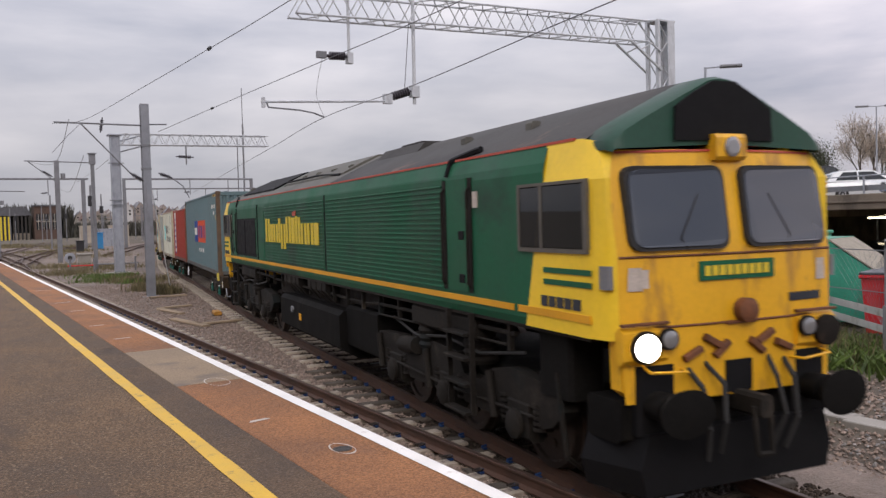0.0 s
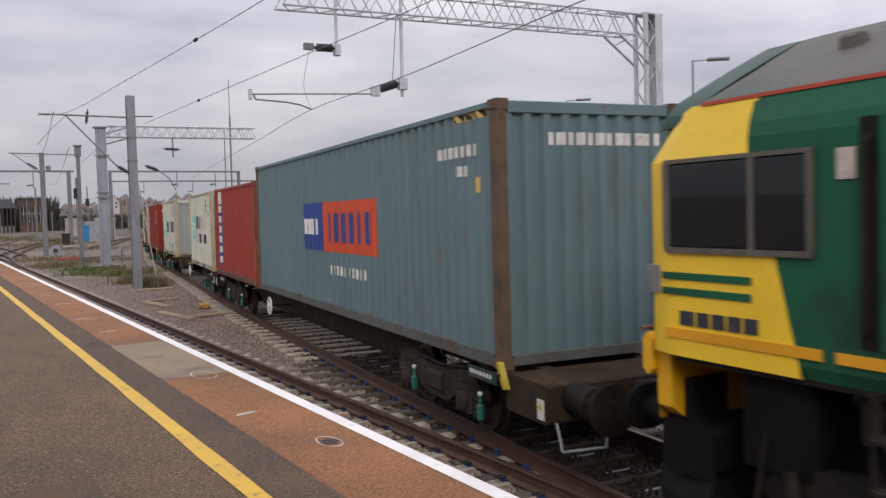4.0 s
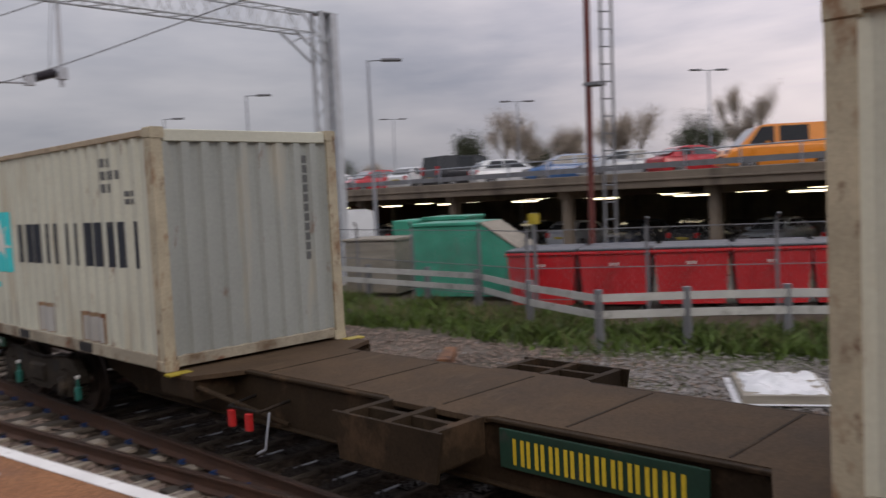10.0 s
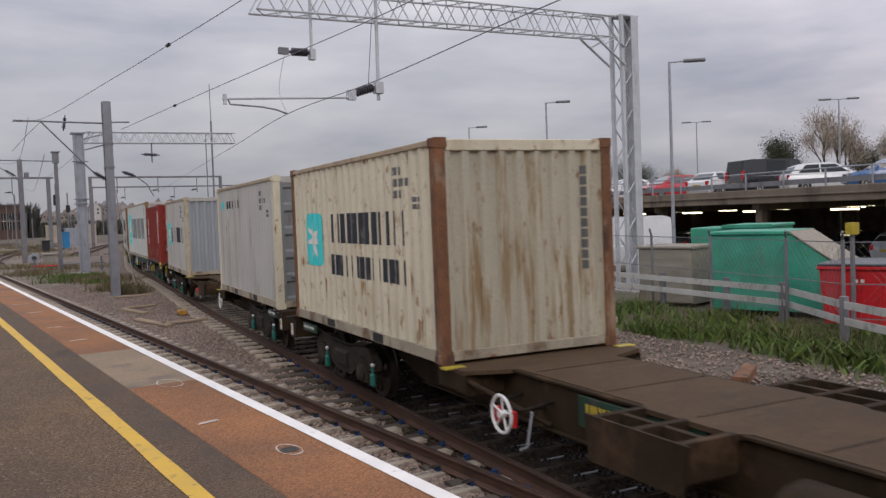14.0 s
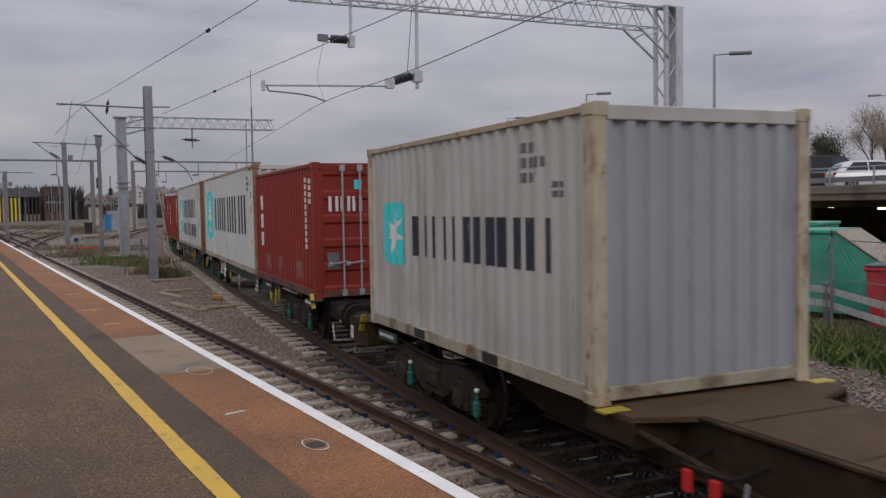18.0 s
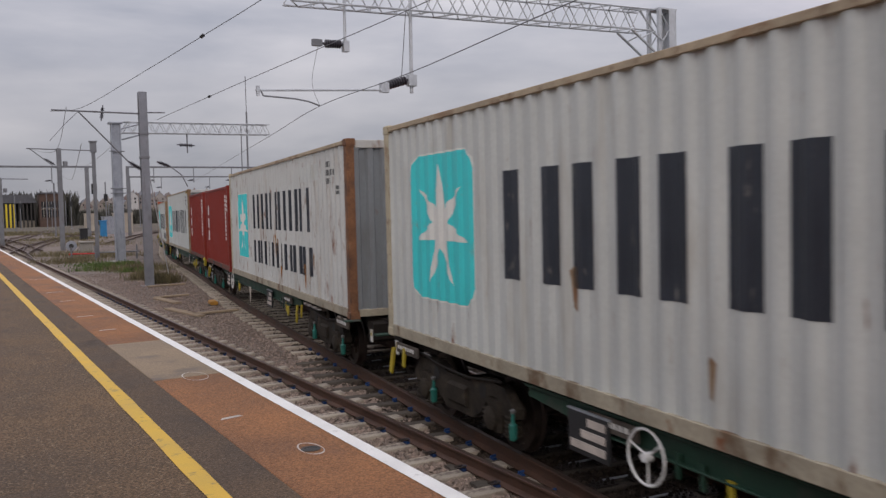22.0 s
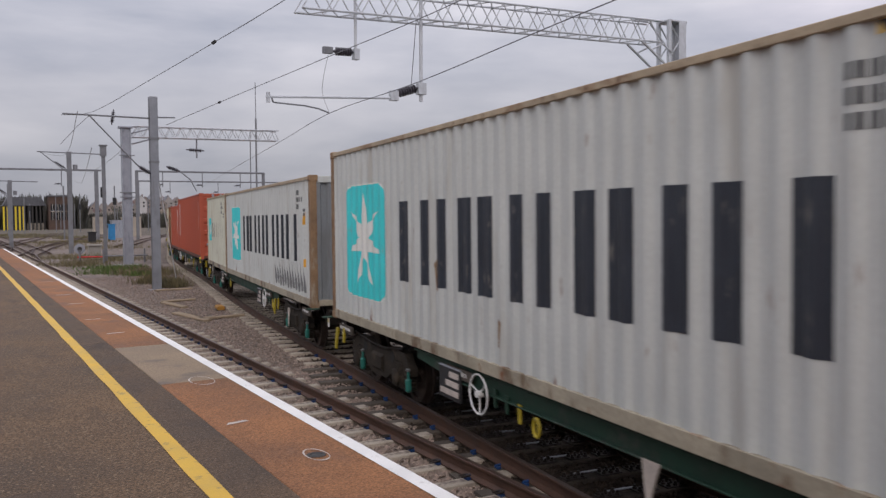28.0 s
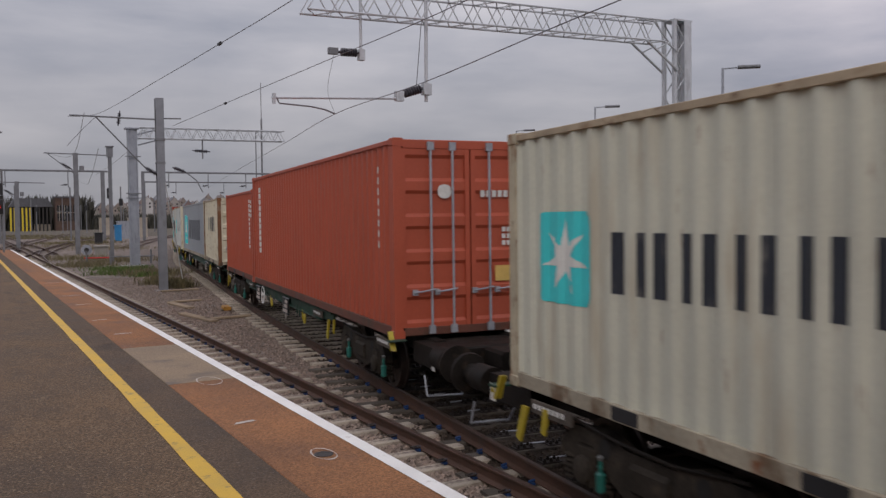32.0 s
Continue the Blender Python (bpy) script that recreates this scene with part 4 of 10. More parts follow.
# ---- wagons ----
def bogie(parent, y, green, handed=1):
    b = part("bogie", Geo().soft(-0.95, 0.95, y - 0.2, y + 0.2, 0.42, 0.68, 0.03), OILY, parent, "oily two-axle bogie")
    outline = [(-1.32, 0.6), (-1.12, 0.8), (-0.6, 0.83), (-0.3, 0.74), (0.3, 0.74), (0.6, 0.83), (1.12, 0.8), (1.32, 0.6), (1.32, 0.5), (1.06, 0.5), (0.98, 0.66), (0.8, 0.66), (0.55, 0.42), (0.34, 0.32), (-0.34, 0.32), (-0.55, 0.42), (-0.8, 0.66), (-0.98, 0.66), (-1.06, 0.5), (-1.32, 0.5)]
    for sx in (-1, 1):
        x = sx * 1.02
        part("side_frame", Geo().prism([(y + p, q) for p, q in outline], 0, x - 0.06, x + 0.06), BOGIE_STEEL, b, "cast steel side frame")
        for o in (-0.62, 0.62):
            part("frame_hole", Geo().lathe([(0, 0.085), (0.004, 0.085)], (x + sx * 0.06, y + o, 0.68), (sx, 0, 0), 14), L_BLACK_HOLE, b)
        part("bolster_end", Geo().soft(x - 0.1, x + 0.09, y - 0.24, y + 0.24, 0.4, 0.66, 0.04), BOGIE_STEEL, b)
        for sy in (-1, 1):
            part("axle_box", Geo().soft(x - 0.1, x + 0.08, y + sy * 0.9 - 0.15, y + sy * 0.9 + 0.15, 0.3, 0.64, 0.04), BOGIE_STEEL, b)
            part("axle_cap", Geo().lathe([(0, 0.13), (0.05, 0.13), (0.07, 0.09)], (x + sx * 0.08, y + sy * 0.9, 0.44), (sx, 0, 0), 14), BOGIE_STEEL, b, "", 40)
            for o in (0.68, 1.19):
                sp = Geo()
                for k in range(5):
                    sp.lathe([(0, 0.07), (0.012, 0.095), (0.026, 0.095), (0.038, 0.07)], (x, y + sy * o, 0.28 + 0.05 * k), (0, 0, 1), 12)
                part("spring", sp, BOGIE_STEEL, b)
            if sx < 0:
                yd = y + (0.62 if sy > 0 else -1.38)
                dm = part("damper", Geo().lathe([(0, 0.02), (0.02, 0.042), (0.17, 0.045), (0.19, 0.022), (0.3, 0.018)], (x - 0.11, yd, 0.3), (0, 0, 1), 12), TEAL, b, "green hydraulic damper")
                part("damper_cap", Geo().lathe([(0, 0.022), (0.03, 0.032), (0.045, 0.016)], (x - 0.11, yd, 0.59), (0, 0, 1), 10), MARK_GREY if green else HANDWHEEL_W, dm)
        part("brake_pipe", Geo().tube([(x + sx * 0.07, y - 1.1, 0.86), (x + sx * 0.09, y - 0.3, 0.78), (x + sx * 0.09, y + 0.4, 0.8), (x + sx * 0.07, y + 1.1, 0.86)], 0.016, 6), OILY, b)
    for sy in (-1, 1):
        ws = new("wheelset", WHEELSET)
        ws.parent = b
        ws.matrix_basis = pose(0, y + sy * 0.9, 0.46)
        SPIN.append((ws, y + sy * 0.9, 0.46))
    return b


def wheelset_mesh(r, name):
    g = Geo().cyl((-1.05, 0, 0), (1.05, 0, 0), 0.075, 10)
    for sx in (-1, 1):
        prof = [(0.0, r + 0.028), (0.03, r + 0.028), (0.045, r), (0.135, r - 0.006), (0.135, r - 0.07), (0.1, r - 0.085), (0.08, 0.14), (0.135, 0.12), (0.135, 0.08)]
        g.lathe(prof, (sx * 0.69, 0, 0), (sx, 0, 0), 24)
    for k in range(3):
        a = 2 * math.pi * k / 3
        for sx in (-1, 1):
            g.cyl((sx * 0.83, 0.27 * math.cos(a), 0.27 * math.sin(a)), (sx * 0.86, 0.27 * math.cos(a), 0.27 * math.sin(a)), 0.05, 8)
    return g.mesh(name, WHEEL_STEEL, 40)


SPIN = []
WHEELSET = wheelset_mesh(0.42, "wheelset")
BIG_WHEELSET = wheelset_mesh(0.53, "loco_wheelset")


def handwheel(parent, y, z, green=False):
    g = Geo()
    n, r, k3 = 24, 0.225 if green else 0.19, 3 if green else 5
    c = Vector((-1.2, y, z))
    g.tube([c + Vector((0, r * math.cos(2 * math.pi * k / n), r * math.sin(2 * math.pi * k / n))) for k in range(n + 1)], 0.012 if green else 0.018, 7)
    for k in range(k3):
        a = 2 * math.pi * k / k3 + 0.4
        g.cyl(c + Vector((0.02, 0, 0)), c + Vector((0, r * math.cos(a), r * math.sin(a))), 0.009 if green else 0.012, 6)
    g.cyl(c + Vector((0.05, 0, 0)), c + Vector((-0.03, 0, 0)), 0.04, 10)
    hw = part("handwheel", g, HANDWHEEL_W, parent, "white three-spoked handbrake wheel" if green else "white five-spoked handbrake wheel", 40)
    part("spindle", Geo().cyl((-1.17, y, z), (-0.6, y, z), 0.02, 6), OILY, hw)


def wagon(u0, u1, green, slots, tail_gap=(0.5, 0.5), plate_at=None, wheel_at=None, tank=False, buffers=(True, False)):
    """A bogie container flat from u0 to u1 along the train; slots: where containers stand (start, length)."""
    length, mid = u1 - u0, (u0 + u1) / 2
    th = thing("container_flat_wagon", ("dark green" if green else "dark brown") + " bogie container flat wagon on the curved track", "wagon", "wagons of the freight train")
    hl = length / 2
    main = W_GREEN if green else W_BROWN
    for sx in (-1, 1):
        if green:
            x0, x1, low, flare = (-1.17, -1.03, 0.76, 0.0) if sx < 0 else (1.03, 1.17, 0.76, 0.0)
        else:
            x0, x1, low, flare = (-0.72, -0.58, 0.6, 0.14) if sx < 0 else (0.58, 0.72, 0.6, 0.14)
        if green:
            part("inner_beam", Geo().soft(sx * 0.6 - 0.07, sx * 0.6 + 0.07, -hl, hl, 0.72, 0.97, 0.01), OILY, th)
            e = hl - 4.15
            part("side_beam", Geo().prism([(-e, 0.97), (e, 0.97), (e, 0.84), (e - 0.9, 0.76), (-e + 0.9, 0.76), (-e, 0.84)], 0, x0 + 0.05, x1 - 0.05), main, th)
            part("top_flange", Geo().soft(x0, x1, -e, e, 0.945, 0.975, 0.006), main, th)
            part("bottom_flange", Geo().soft(x0, x1, -e + 0.9, e - 0.9, 0.745, 0.765, 0.006), main, th)
            continue
        sole = [(-hl, 0.97), (hl, 0.97), (hl, 0.76), (hl - 3.4, 0.74), (hl - 4.6, low - flare), (-hl + 4.6, low - flare), (-hl + 3.4, 0.74), (-hl, 0.76)]
        part("side_beam", Geo().prism(sole, 0, x0 + 0.05, x1 - 0.05), main, th)
        part("top_flange", Geo().soft(x0, x1, -hl, hl, 0.945, 0.975, 0.006), main, th)
        part("bottom_flange", Geo().soft(x0, x1, -hl + 4.6, hl - 4.6, low - flare - 0.02, low - flare + 0.005, 0.006), main, th)
    filled = sorted((a - mid, a + b - mid) for a, b in slots)
    # the open skeleton deck, plated where it shows bare
    y = -hl
    edges = [-hl] + [v for ab in filled for v in ab] + [hl]
    for a, b in zip(edges[::2], edges[1::2]):
        if b - a > 2.5:
            m, hw_ = (a + b) / 2, 0.66
            half = [(hw_ + 0.56, a - 0.25), (hw_ + 0.56, a + 0.38), (hw_, a + 0.62), (hw_, m - 0.62), (hw_ + 0.1, m - 0.5), (hw_ + 0.1, m + 0.5), (hw_, m + 0.62), (hw_, b - 0.62), (hw_ + 0.56, b - 0.38), (hw_ + 0.56, b + 0.25)]
            dk = part("deck", Geo().prism(half + [(-x, y) for x, y in half[::-1]], 2, 0.935, 0.982), W_DECK, th, "bare worn brown deck plate")
            for k in range(5):
                yy = a + 0.9 + k * (b - a - 1.8) / 4
                part("deck_weld", Geo().box(-0.62, 0.62, yy - 0.012, yy + 0.012, 0.982, 0.986), W_BROWN, dk)
            for sx in (-1, 1):
                xa, xb = (-1.27, -0.74) if sx < 0 else (0.74, 1.27)
                hs = part("spigot_housing", Geo().box(xa, xb, m - 0.52, m + 0.52, 0.66, 0.69), W_BROWN, th, "open boxed container spigot housing")
                for y0, y1 in ((m - 0.55, m - 0.47), (m - 0.04, m + 0.04), (m + 0.47, m + 0.55)):
                    part("housing_web", Geo().box(xa, xb, y0, y1, 0.69, 0.986), W_BROWN, hs)
                xo = xa if sx < 0 else xb
                part("housing_face", Geo().prism([(m - 0.62, 0.99), (m + 0.62, 0.99), (m + 0.55, 0.6), (m - 0.55, 0.6)], 0, min(xo, xo + sx * 0.03), max(xo, xo + sx * 0.03)), W_BROWN, hs)
                part("housing_rib", Geo().box((xa + xb) / 2 - 0.03, (xa + xb) / 2 + 0.03, m - 0.47, m - 0.04, 0.69, 0.98).box((xa + xb) / 2 - 0.03, (xa + xb) / 2 + 0.03, m + 0.04, m + 0.47, 0.69, 0.98), W_BROWN, hs)
                for e, d in ((a, 1), (b, -1)):
                    part("arm_face", Geo().soft(min(sx * 1.22, sx * 1.19), max(sx * 1.22, sx * 1.19), min(e - d * 0.25, e + d * 0.4), max(e - d * 0.25, e + d * 0.4), 0.74, 0.935, 0.006), W_BROWN, th)
                    part("diagonal_brace", Geo().cyl((sx * 1.16, e + d * 0.4, 0.86), (sx * 0.7, e + d * 1.3, 0.5), 0.028, 7), W_BROWN, th)
                    part("arm_web", Geo().box(min(sx * 0.7, sx * 1.19), max(sx * 0.7, sx * 1.19), e + d * 0.34 - 0.02, e + d * 0.34 + 0.02, 0.7, 0.935), W_BROWN, th)
    for k in range(int(length / 1.6)):
        yy = -hl + 0.8 + k * 1.6
        part("cross_bearer", Geo().soft(-1.02 if green and abs(yy) < hl - 4.2 else -0.58, 1.02 if green and abs(yy) < hl - 4.2 else 0.58, yy - 0.06, yy + 0.06, 0.76, 0.93, 0.01), main, th)
    part("centre_sill", Geo().soft(-0.3, 0.3, -hl + 0.1, hl - 0.1, 0.62, 0.92, 0.02), OILY, th)
    for sy in (-1, 1):
        outer = buffers[0 if sy < 0 else 1]
        ext = 0.0
        if outer:
            ext = max(0.0, u0 - (slots[0][0] - 0.92)) if sy < 0 else max(0.0, slots[-1][0] + slots[-1][1] + 0.92 - u1)
        ye, deep = sy * (hl + ext), 0.3 + ext
        # Green wagons' beam is blackened to stand in for shade between wagons.
        half, beam = (0.92, OILY) if green else (1.2, W_BROWN)
        part("headstock", Geo().soft(-half, half, min(ye, ye - sy * deep), max(ye, ye - sy * deep), 0.66 if green else 0.6, 0.95 if green else 0.99, 0.025), beam, th, "end beam blackened for the shade in the gap" if green else "brown steel end beam")
        if not green:
            part("lashing_hole", Geo().box(-1.206, -1.19, ye - sy * 0.3 - 0.06, ye - sy * 0.3 + 0.06, 0.8, 0.92), L_BLACK_HOLE, th)
        px = -half - 0.009
        wp = part("warning_plate", Geo().box(px, -half, ye - sy * 0.1 - 0.06, ye - sy * 0.1 + 0.06, 0.64, 0.84), MARK_WHITE, th, "small white and orange label plate")
        part("warning_sign", Geo().prism([(ye - sy * 0.1 - 0.045, 0.74), (ye - sy * 0.1 + 0.045, 0.74), (ye - sy * 0.1, 0.82)], 0, px - 0.004, px), WARN, wp)
        part("drawgear", Geo().soft(-0.2, 0.2, min(ye, ye + sy * 0.55), max(ye, ye + sy * 0.55), 0.68, 0.94, 0.04).cyl((0, ye + sy * 0.5, 0.8), (0, ye + sy * 0.75, 0.8), 0.11, 10), OILY, th)
        if buffers[0 if sy < 0 else 1]:
            for x in (-0.87, 0.87):
                part("buffer", Geo().lathe([(0, 0.16), (0.36, 0.16), (0.37, 0.12), (0.56, 0.12), (0.58, 0.24), (0.63, 0.25), (0.64, 0.14)], (x, ye, 0.84), (0, sy, 0), 16), OILY, th, "black round buffer", 40)
        part("hose", Geo().tube([(0.35, ye, 0.75), (0.36, ye + sy * 0.2, 0.5), (0.3, ye + sy * 0.4, 0.42), (0.2, ye + sy * 0.55, 0.55)], 0.022, 6), RUBBER, th, "black air hose")
        if not outer:
            continue
        part("shunter_rail", Geo().tube([(-1.1, ye + sy * 0.02, 0.62), (-1.1, ye + sy * 0.12, 0.36), (-0.6, ye + sy * 0.12, 0.34), (-0.5, ye + sy * 0.02, 0.6)], 0.014, 6), GALV, th, "pale steel hand rail")
        for x in (-1.26, 1.26):
            part("corner_guard", Geo().prism([(ye - sy * (deep - 0.14), 0.84), (ye - sy * deep, 1.1), (ye - sy * (deep + 0.05), 1.1), (ye - sy * (deep - 0.08), 0.84)], 0, x - 0.035, x + 0.035), WARN, th, "yellow painted end guide")
    for k, (a, b) in enumerate(filled):
        for yy, d in ((a, -1), (b, 1)):
            others = [q for ab in filled for q in ab if abs(q - yy) > 0.01 and (q - yy) * d > 0]
            bare = not green and others and min(abs(q - yy) for q in others) > 2.5
            for x in (-1.2, 1.2):
                part("spigot_flap", Geo().soft(x - 0.13, x + 0.13, min(yy + d * 0.03, yy + d * 0.17), max(yy + d * 0.03, yy + d * 0.17), 0.968, 0.99, 0.006), WARN if bare else W_GREEN if green else BOGIE_STEEL, th, "yellow painted spigot flap" if bare else "")
    by = hl - 2.45
    for y in (-by, by):
        bogie(th, y, green)
    if plate_at is not None:
        y = plate_at - mid
        bd = part("name_board", Geo().soft(-0.745, -0.72, y - 0.85, y + 0.85, 0.62, 0.92, 0.004), W_GREEN, th, "dark green board with yellow wording bars")
        for poly in word_bars(y - 0.72, y + 0.72, 0.66, 0.86, 11):
            part("letter_bar", Geo().add([(-0.751, p, q) for p, q in poly], [tuple(range(len(poly)))]), HAZARD_YELLOW, bd)
    if not green and len(filled) > 1 and filled[1][0] - filled[0][1] > 3:
        y = filled[1][0] - 1.2
        for o in (0.0, 0.3):
            part("brake_tap", Geo().soft(-1.12, -1.06, y + o - 0.045, y + o + 0.045, 0.52, 0.68, 0.015), RED_TAP, th, "red brake tap")
        part("tap_pipe", Geo().tube([(-0.66, y - 0.1, 0.74), (-1.04, y - 0.1, 0.7), (-1.06, y + 0.4, 0.7), (-0.66, y + 0.5, 0.72)], 0.018, 6), OILY, th)
        part("release_lever", Geo().tube([(-1.02, y - 0.25, 0.72), (-1.1, y - 0.27, 0.38), (-1.12, y - 0.17, 0.33)], 0.013, 6), GALV, th, "pale release lever")
    if wheel_at is not None:
        handwheel(th, wheel_at - mid, 0.73 if green else 0.66, green)
    if tank:
        y = tank - mid
        tk = part("air_tank", Geo().lathe([(0, 0.1), (0.05, 0.23), (0.14, 0.29), (1.3, 0.29), (1.39, 0.23), (1.44, 0.1)], (-0.92, y - 0.7, 0.58), (0, 1, 0), 18), W_BROWN, th, "brown cylindrical air reservoir", 40)
        part("tap", Geo().box(-1.1, -1.06, y - 0.75, y - 0.68, 0.42, 0.6), RED_TAP, tk, "red brake handle")
        part("lever", Geo().tube([(-1.08, y - 1.0, 0.62), (-1.09, y - 1.02, 0.3), (-1.1, y - 0.92, 0.27)], 0.012, 6), GALV, th, "pale release lever")
    # small plates and labels along the side
    for k, y in enumerate((-hl + 0.9, -hl + 5.2, hl - 5.6, hl - 1.1)):
        if not green and k in (1, 2):
            continue
        pl = Geo().soft(-1.175 if k % 3 else -1.185, -1.155, y - 0.35, y + 0.35, 0.8, 0.93, 0.004)
        pb = part("data_panel", pl, BEARER if green else W_GREEN, th)
        gb = Geo()
        for poly in id_bars(y + 0.3, 0.9, (7,), 0.05, 0.06):
            gb.add([(-1.19, p, q) for p, q in poly], [(0, 1, 2, 3)])
        part("stencil", gb, MARK_WHITE, pb, "white stencilled data as bars")["kind"] = "stuff"
    if green:
        wy = (wheel_at - mid) if wheel_at is not None else hl - 5.0
        for d in (-1, 1):
            y = wy if (wy > 0) == (d > 0) else -wy
            lp = part("label_panel", Geo().soft(-1.2, -1.17, y + 0.5, y + 1.1, 0.52, 0.9, 0.004), BLACK, th, "black data panel with white bars")
            for k in range(3):
                part("label_bar", Geo().box(-1.206, -1.2, y + 0.54, y + (1.06, 0.9, 0.8)[k], 0.57 + 0.11 * k, 0.64 + 0.11 * k), PALE_MARK, lp)
            part("panel_edge", Geo().box(-1.204, -1.168, y + 0.49, y + 1.11, 0.9, 0.915), GALV, lp)
            part("warning_handle", Geo().tube([(-1.2, y - 1.3 + 0.055 * math.cos(a), 0.64 + 0.09 * math.sin(a)) for a in np.linspace(0, 6.283, 15)], 0.02, 6), WARN, th, "yellow round release handle")
            for o, z in ((-0.35, 0.84), (-0.62, 0.82), (-0.9, 0.78)):
                part("hanger", Geo().prism([(y + o, z), (y + o + 0.06, z), (y + o + 0.05, z - 0.2), (y + o + 0.01, z - 0.2)], 0, -1.16, -1.14), WARN if o < -0.8 else W_GREEN, th, "yellow hanger" if o < -0.8 else "")
        for yb in (-by, by):
            part("brake_lever", Geo().prism([(yb + 1.75, 0.84), (yb + 1.86, 0.84), (yb + 1.98, 0.5), (yb + 1.9, 0.46)], 0, -1.2, -1.17), WARN, th, "yellow brake change lever")
            part("brake_lever", Geo().prism([(yb + 1.38, 0.88), (yb + 1.46, 0.88), (yb + 1.5, 0.64), (yb + 1.44, 0.62)], 0, -1.2, -1.17), WARN, th, "yellow brake change lever")
        part("reflector_flag", Geo().prism([(wy - 3.2, 0.78), (wy - 2.98, 0.78), (wy - 3.04, 0.36)], 0, -1.2, -1.185), PALE_MARK, th, "pale triangular plate")
    return th, mid, by


# ---- the locomotive ----
L_GREEN = mat("dark green locomotive paint", (0.004, 0.092, 0.043), 0.5, var=0.12, scale=0.9, fine=20, bump=0.03, stain=((0.01, 0.045, 0.026), 0.42, 1.0, (1, 0.6, 1)), stain2=((0.03, 0.06, 0.04), 0.22, 2.0, (1, 1, 0.4)))
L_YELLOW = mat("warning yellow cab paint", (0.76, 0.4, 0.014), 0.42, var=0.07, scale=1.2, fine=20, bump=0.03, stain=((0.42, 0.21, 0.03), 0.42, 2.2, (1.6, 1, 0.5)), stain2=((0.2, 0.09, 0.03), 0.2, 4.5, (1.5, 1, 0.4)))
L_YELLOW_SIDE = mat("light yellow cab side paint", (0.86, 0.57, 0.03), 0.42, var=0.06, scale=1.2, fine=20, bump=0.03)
L_ROOF = mat("sooty grey roof", (0.105, 0.1, 0.085), 0.7, var=0.22, scale=0.8, fine=20, bump=0.1, stain=((0.06, 0.062, 0.056), 0.5, 0.5, (1, 1, 1)), stain2=((0.05, 0.1, 0.075), 0.35, 0.6, (1, 1, 1)))
L_SOOT = mat("soot-blackened roof panel", (0.042, 0.039, 0.037), 0.75, var=0.25, scale=0.8, fine=20, bump=0.1, stain=((0.018, 0.017, 0.018), 0.72, 0.3, (1, 1, 1)), stain2=((0.26, 0.15, 0.11), 0.26, 0.5, (1, 1, 1)))
L_GEAR = mat("grimy running gear", (0.019, 0.0165, 0.014), 0.75, 0.1, var=0.35, scale=2.5, fine=25, bump=0.25, stain=((0.045, 0.037, 0.029), 0.36, 2.2, (1, 1, 1)), stain2=((0.01, 0.013, 0.013), 0.45, 1.6, (1, 1, 1)))
L_STRIPE = mat("orange lining", (0.72, 0.34, 0.012), 0.45, var=0.08, scale=2)
L_RED = mat("red lining", (0.45, 0.06, 0.03), 0.5, var=0.08, scale=2)
L_GLASS = glass("tinted cab glass", (0.035, 0.045, 0.065), 0.02)
L_GLASS.node_tree.nodes["Principled BSDF"].inputs["IOR"].default_value = 1.75
L_GLASS.node_tree.nodes["Principled BSDF"].inputs["Transmission Weight"].default_value = 0.1
L_GRILLE = mat("black grille", (0.006, 0.006, 0.007), 0.7, var=0.2, scale=6)
L_TANK = mat("black tank paint", (0.009, 0.0085, 0.008), 0.75, var=0.3, scale=1.4, fine=25, bump=0.1, stain=((0.022, 0.02, 0.017), 0.34, 1.6, (1, 1, 0.4)))
L_RUSTY = mat("rust-brown fitting", (0.14, 0.05, 0.02), 0.7, var=0.3, scale=6)
for dull in (L_GRILLE, L_GEAR, OILY, L_TANK):
    dull.node_tree.nodes["Principled BSDF"].inputs["Specular IOR Level"].default_value = 0.18
L_TANK.node_tree.nodes["Principled BSDF"].inputs["Specular IOR Level"].default_value = 0.08
L_GREEN.node_tree.nodes["Principled BSDF"].inputs["Specular IOR Level"].default_value = 0.3
# Body green darkened to paint the shade on the roof front.
L_BROW = mat("shade-darkened green roof front", (0.005, 0.05, 0.029), 0.55, var=0.15, scale=1.5, fine=20, stain=((0.008, 0.022, 0.016), 0.4, 1.2, (1, 1, 1)))
L_FRAME = mat("worn alloy window frame", (0.13, 0.12, 0.1), 0.5, 0.4, var=0.15, scale=6)
L_SIDE_GLASS = glass("dark side glass", (0.012, 0.014, 0.016), 0.03)
LENS = mat("clear lamp lens", (0.3, 0.3, 0.31), 0.12, 0.5, var=0.05)


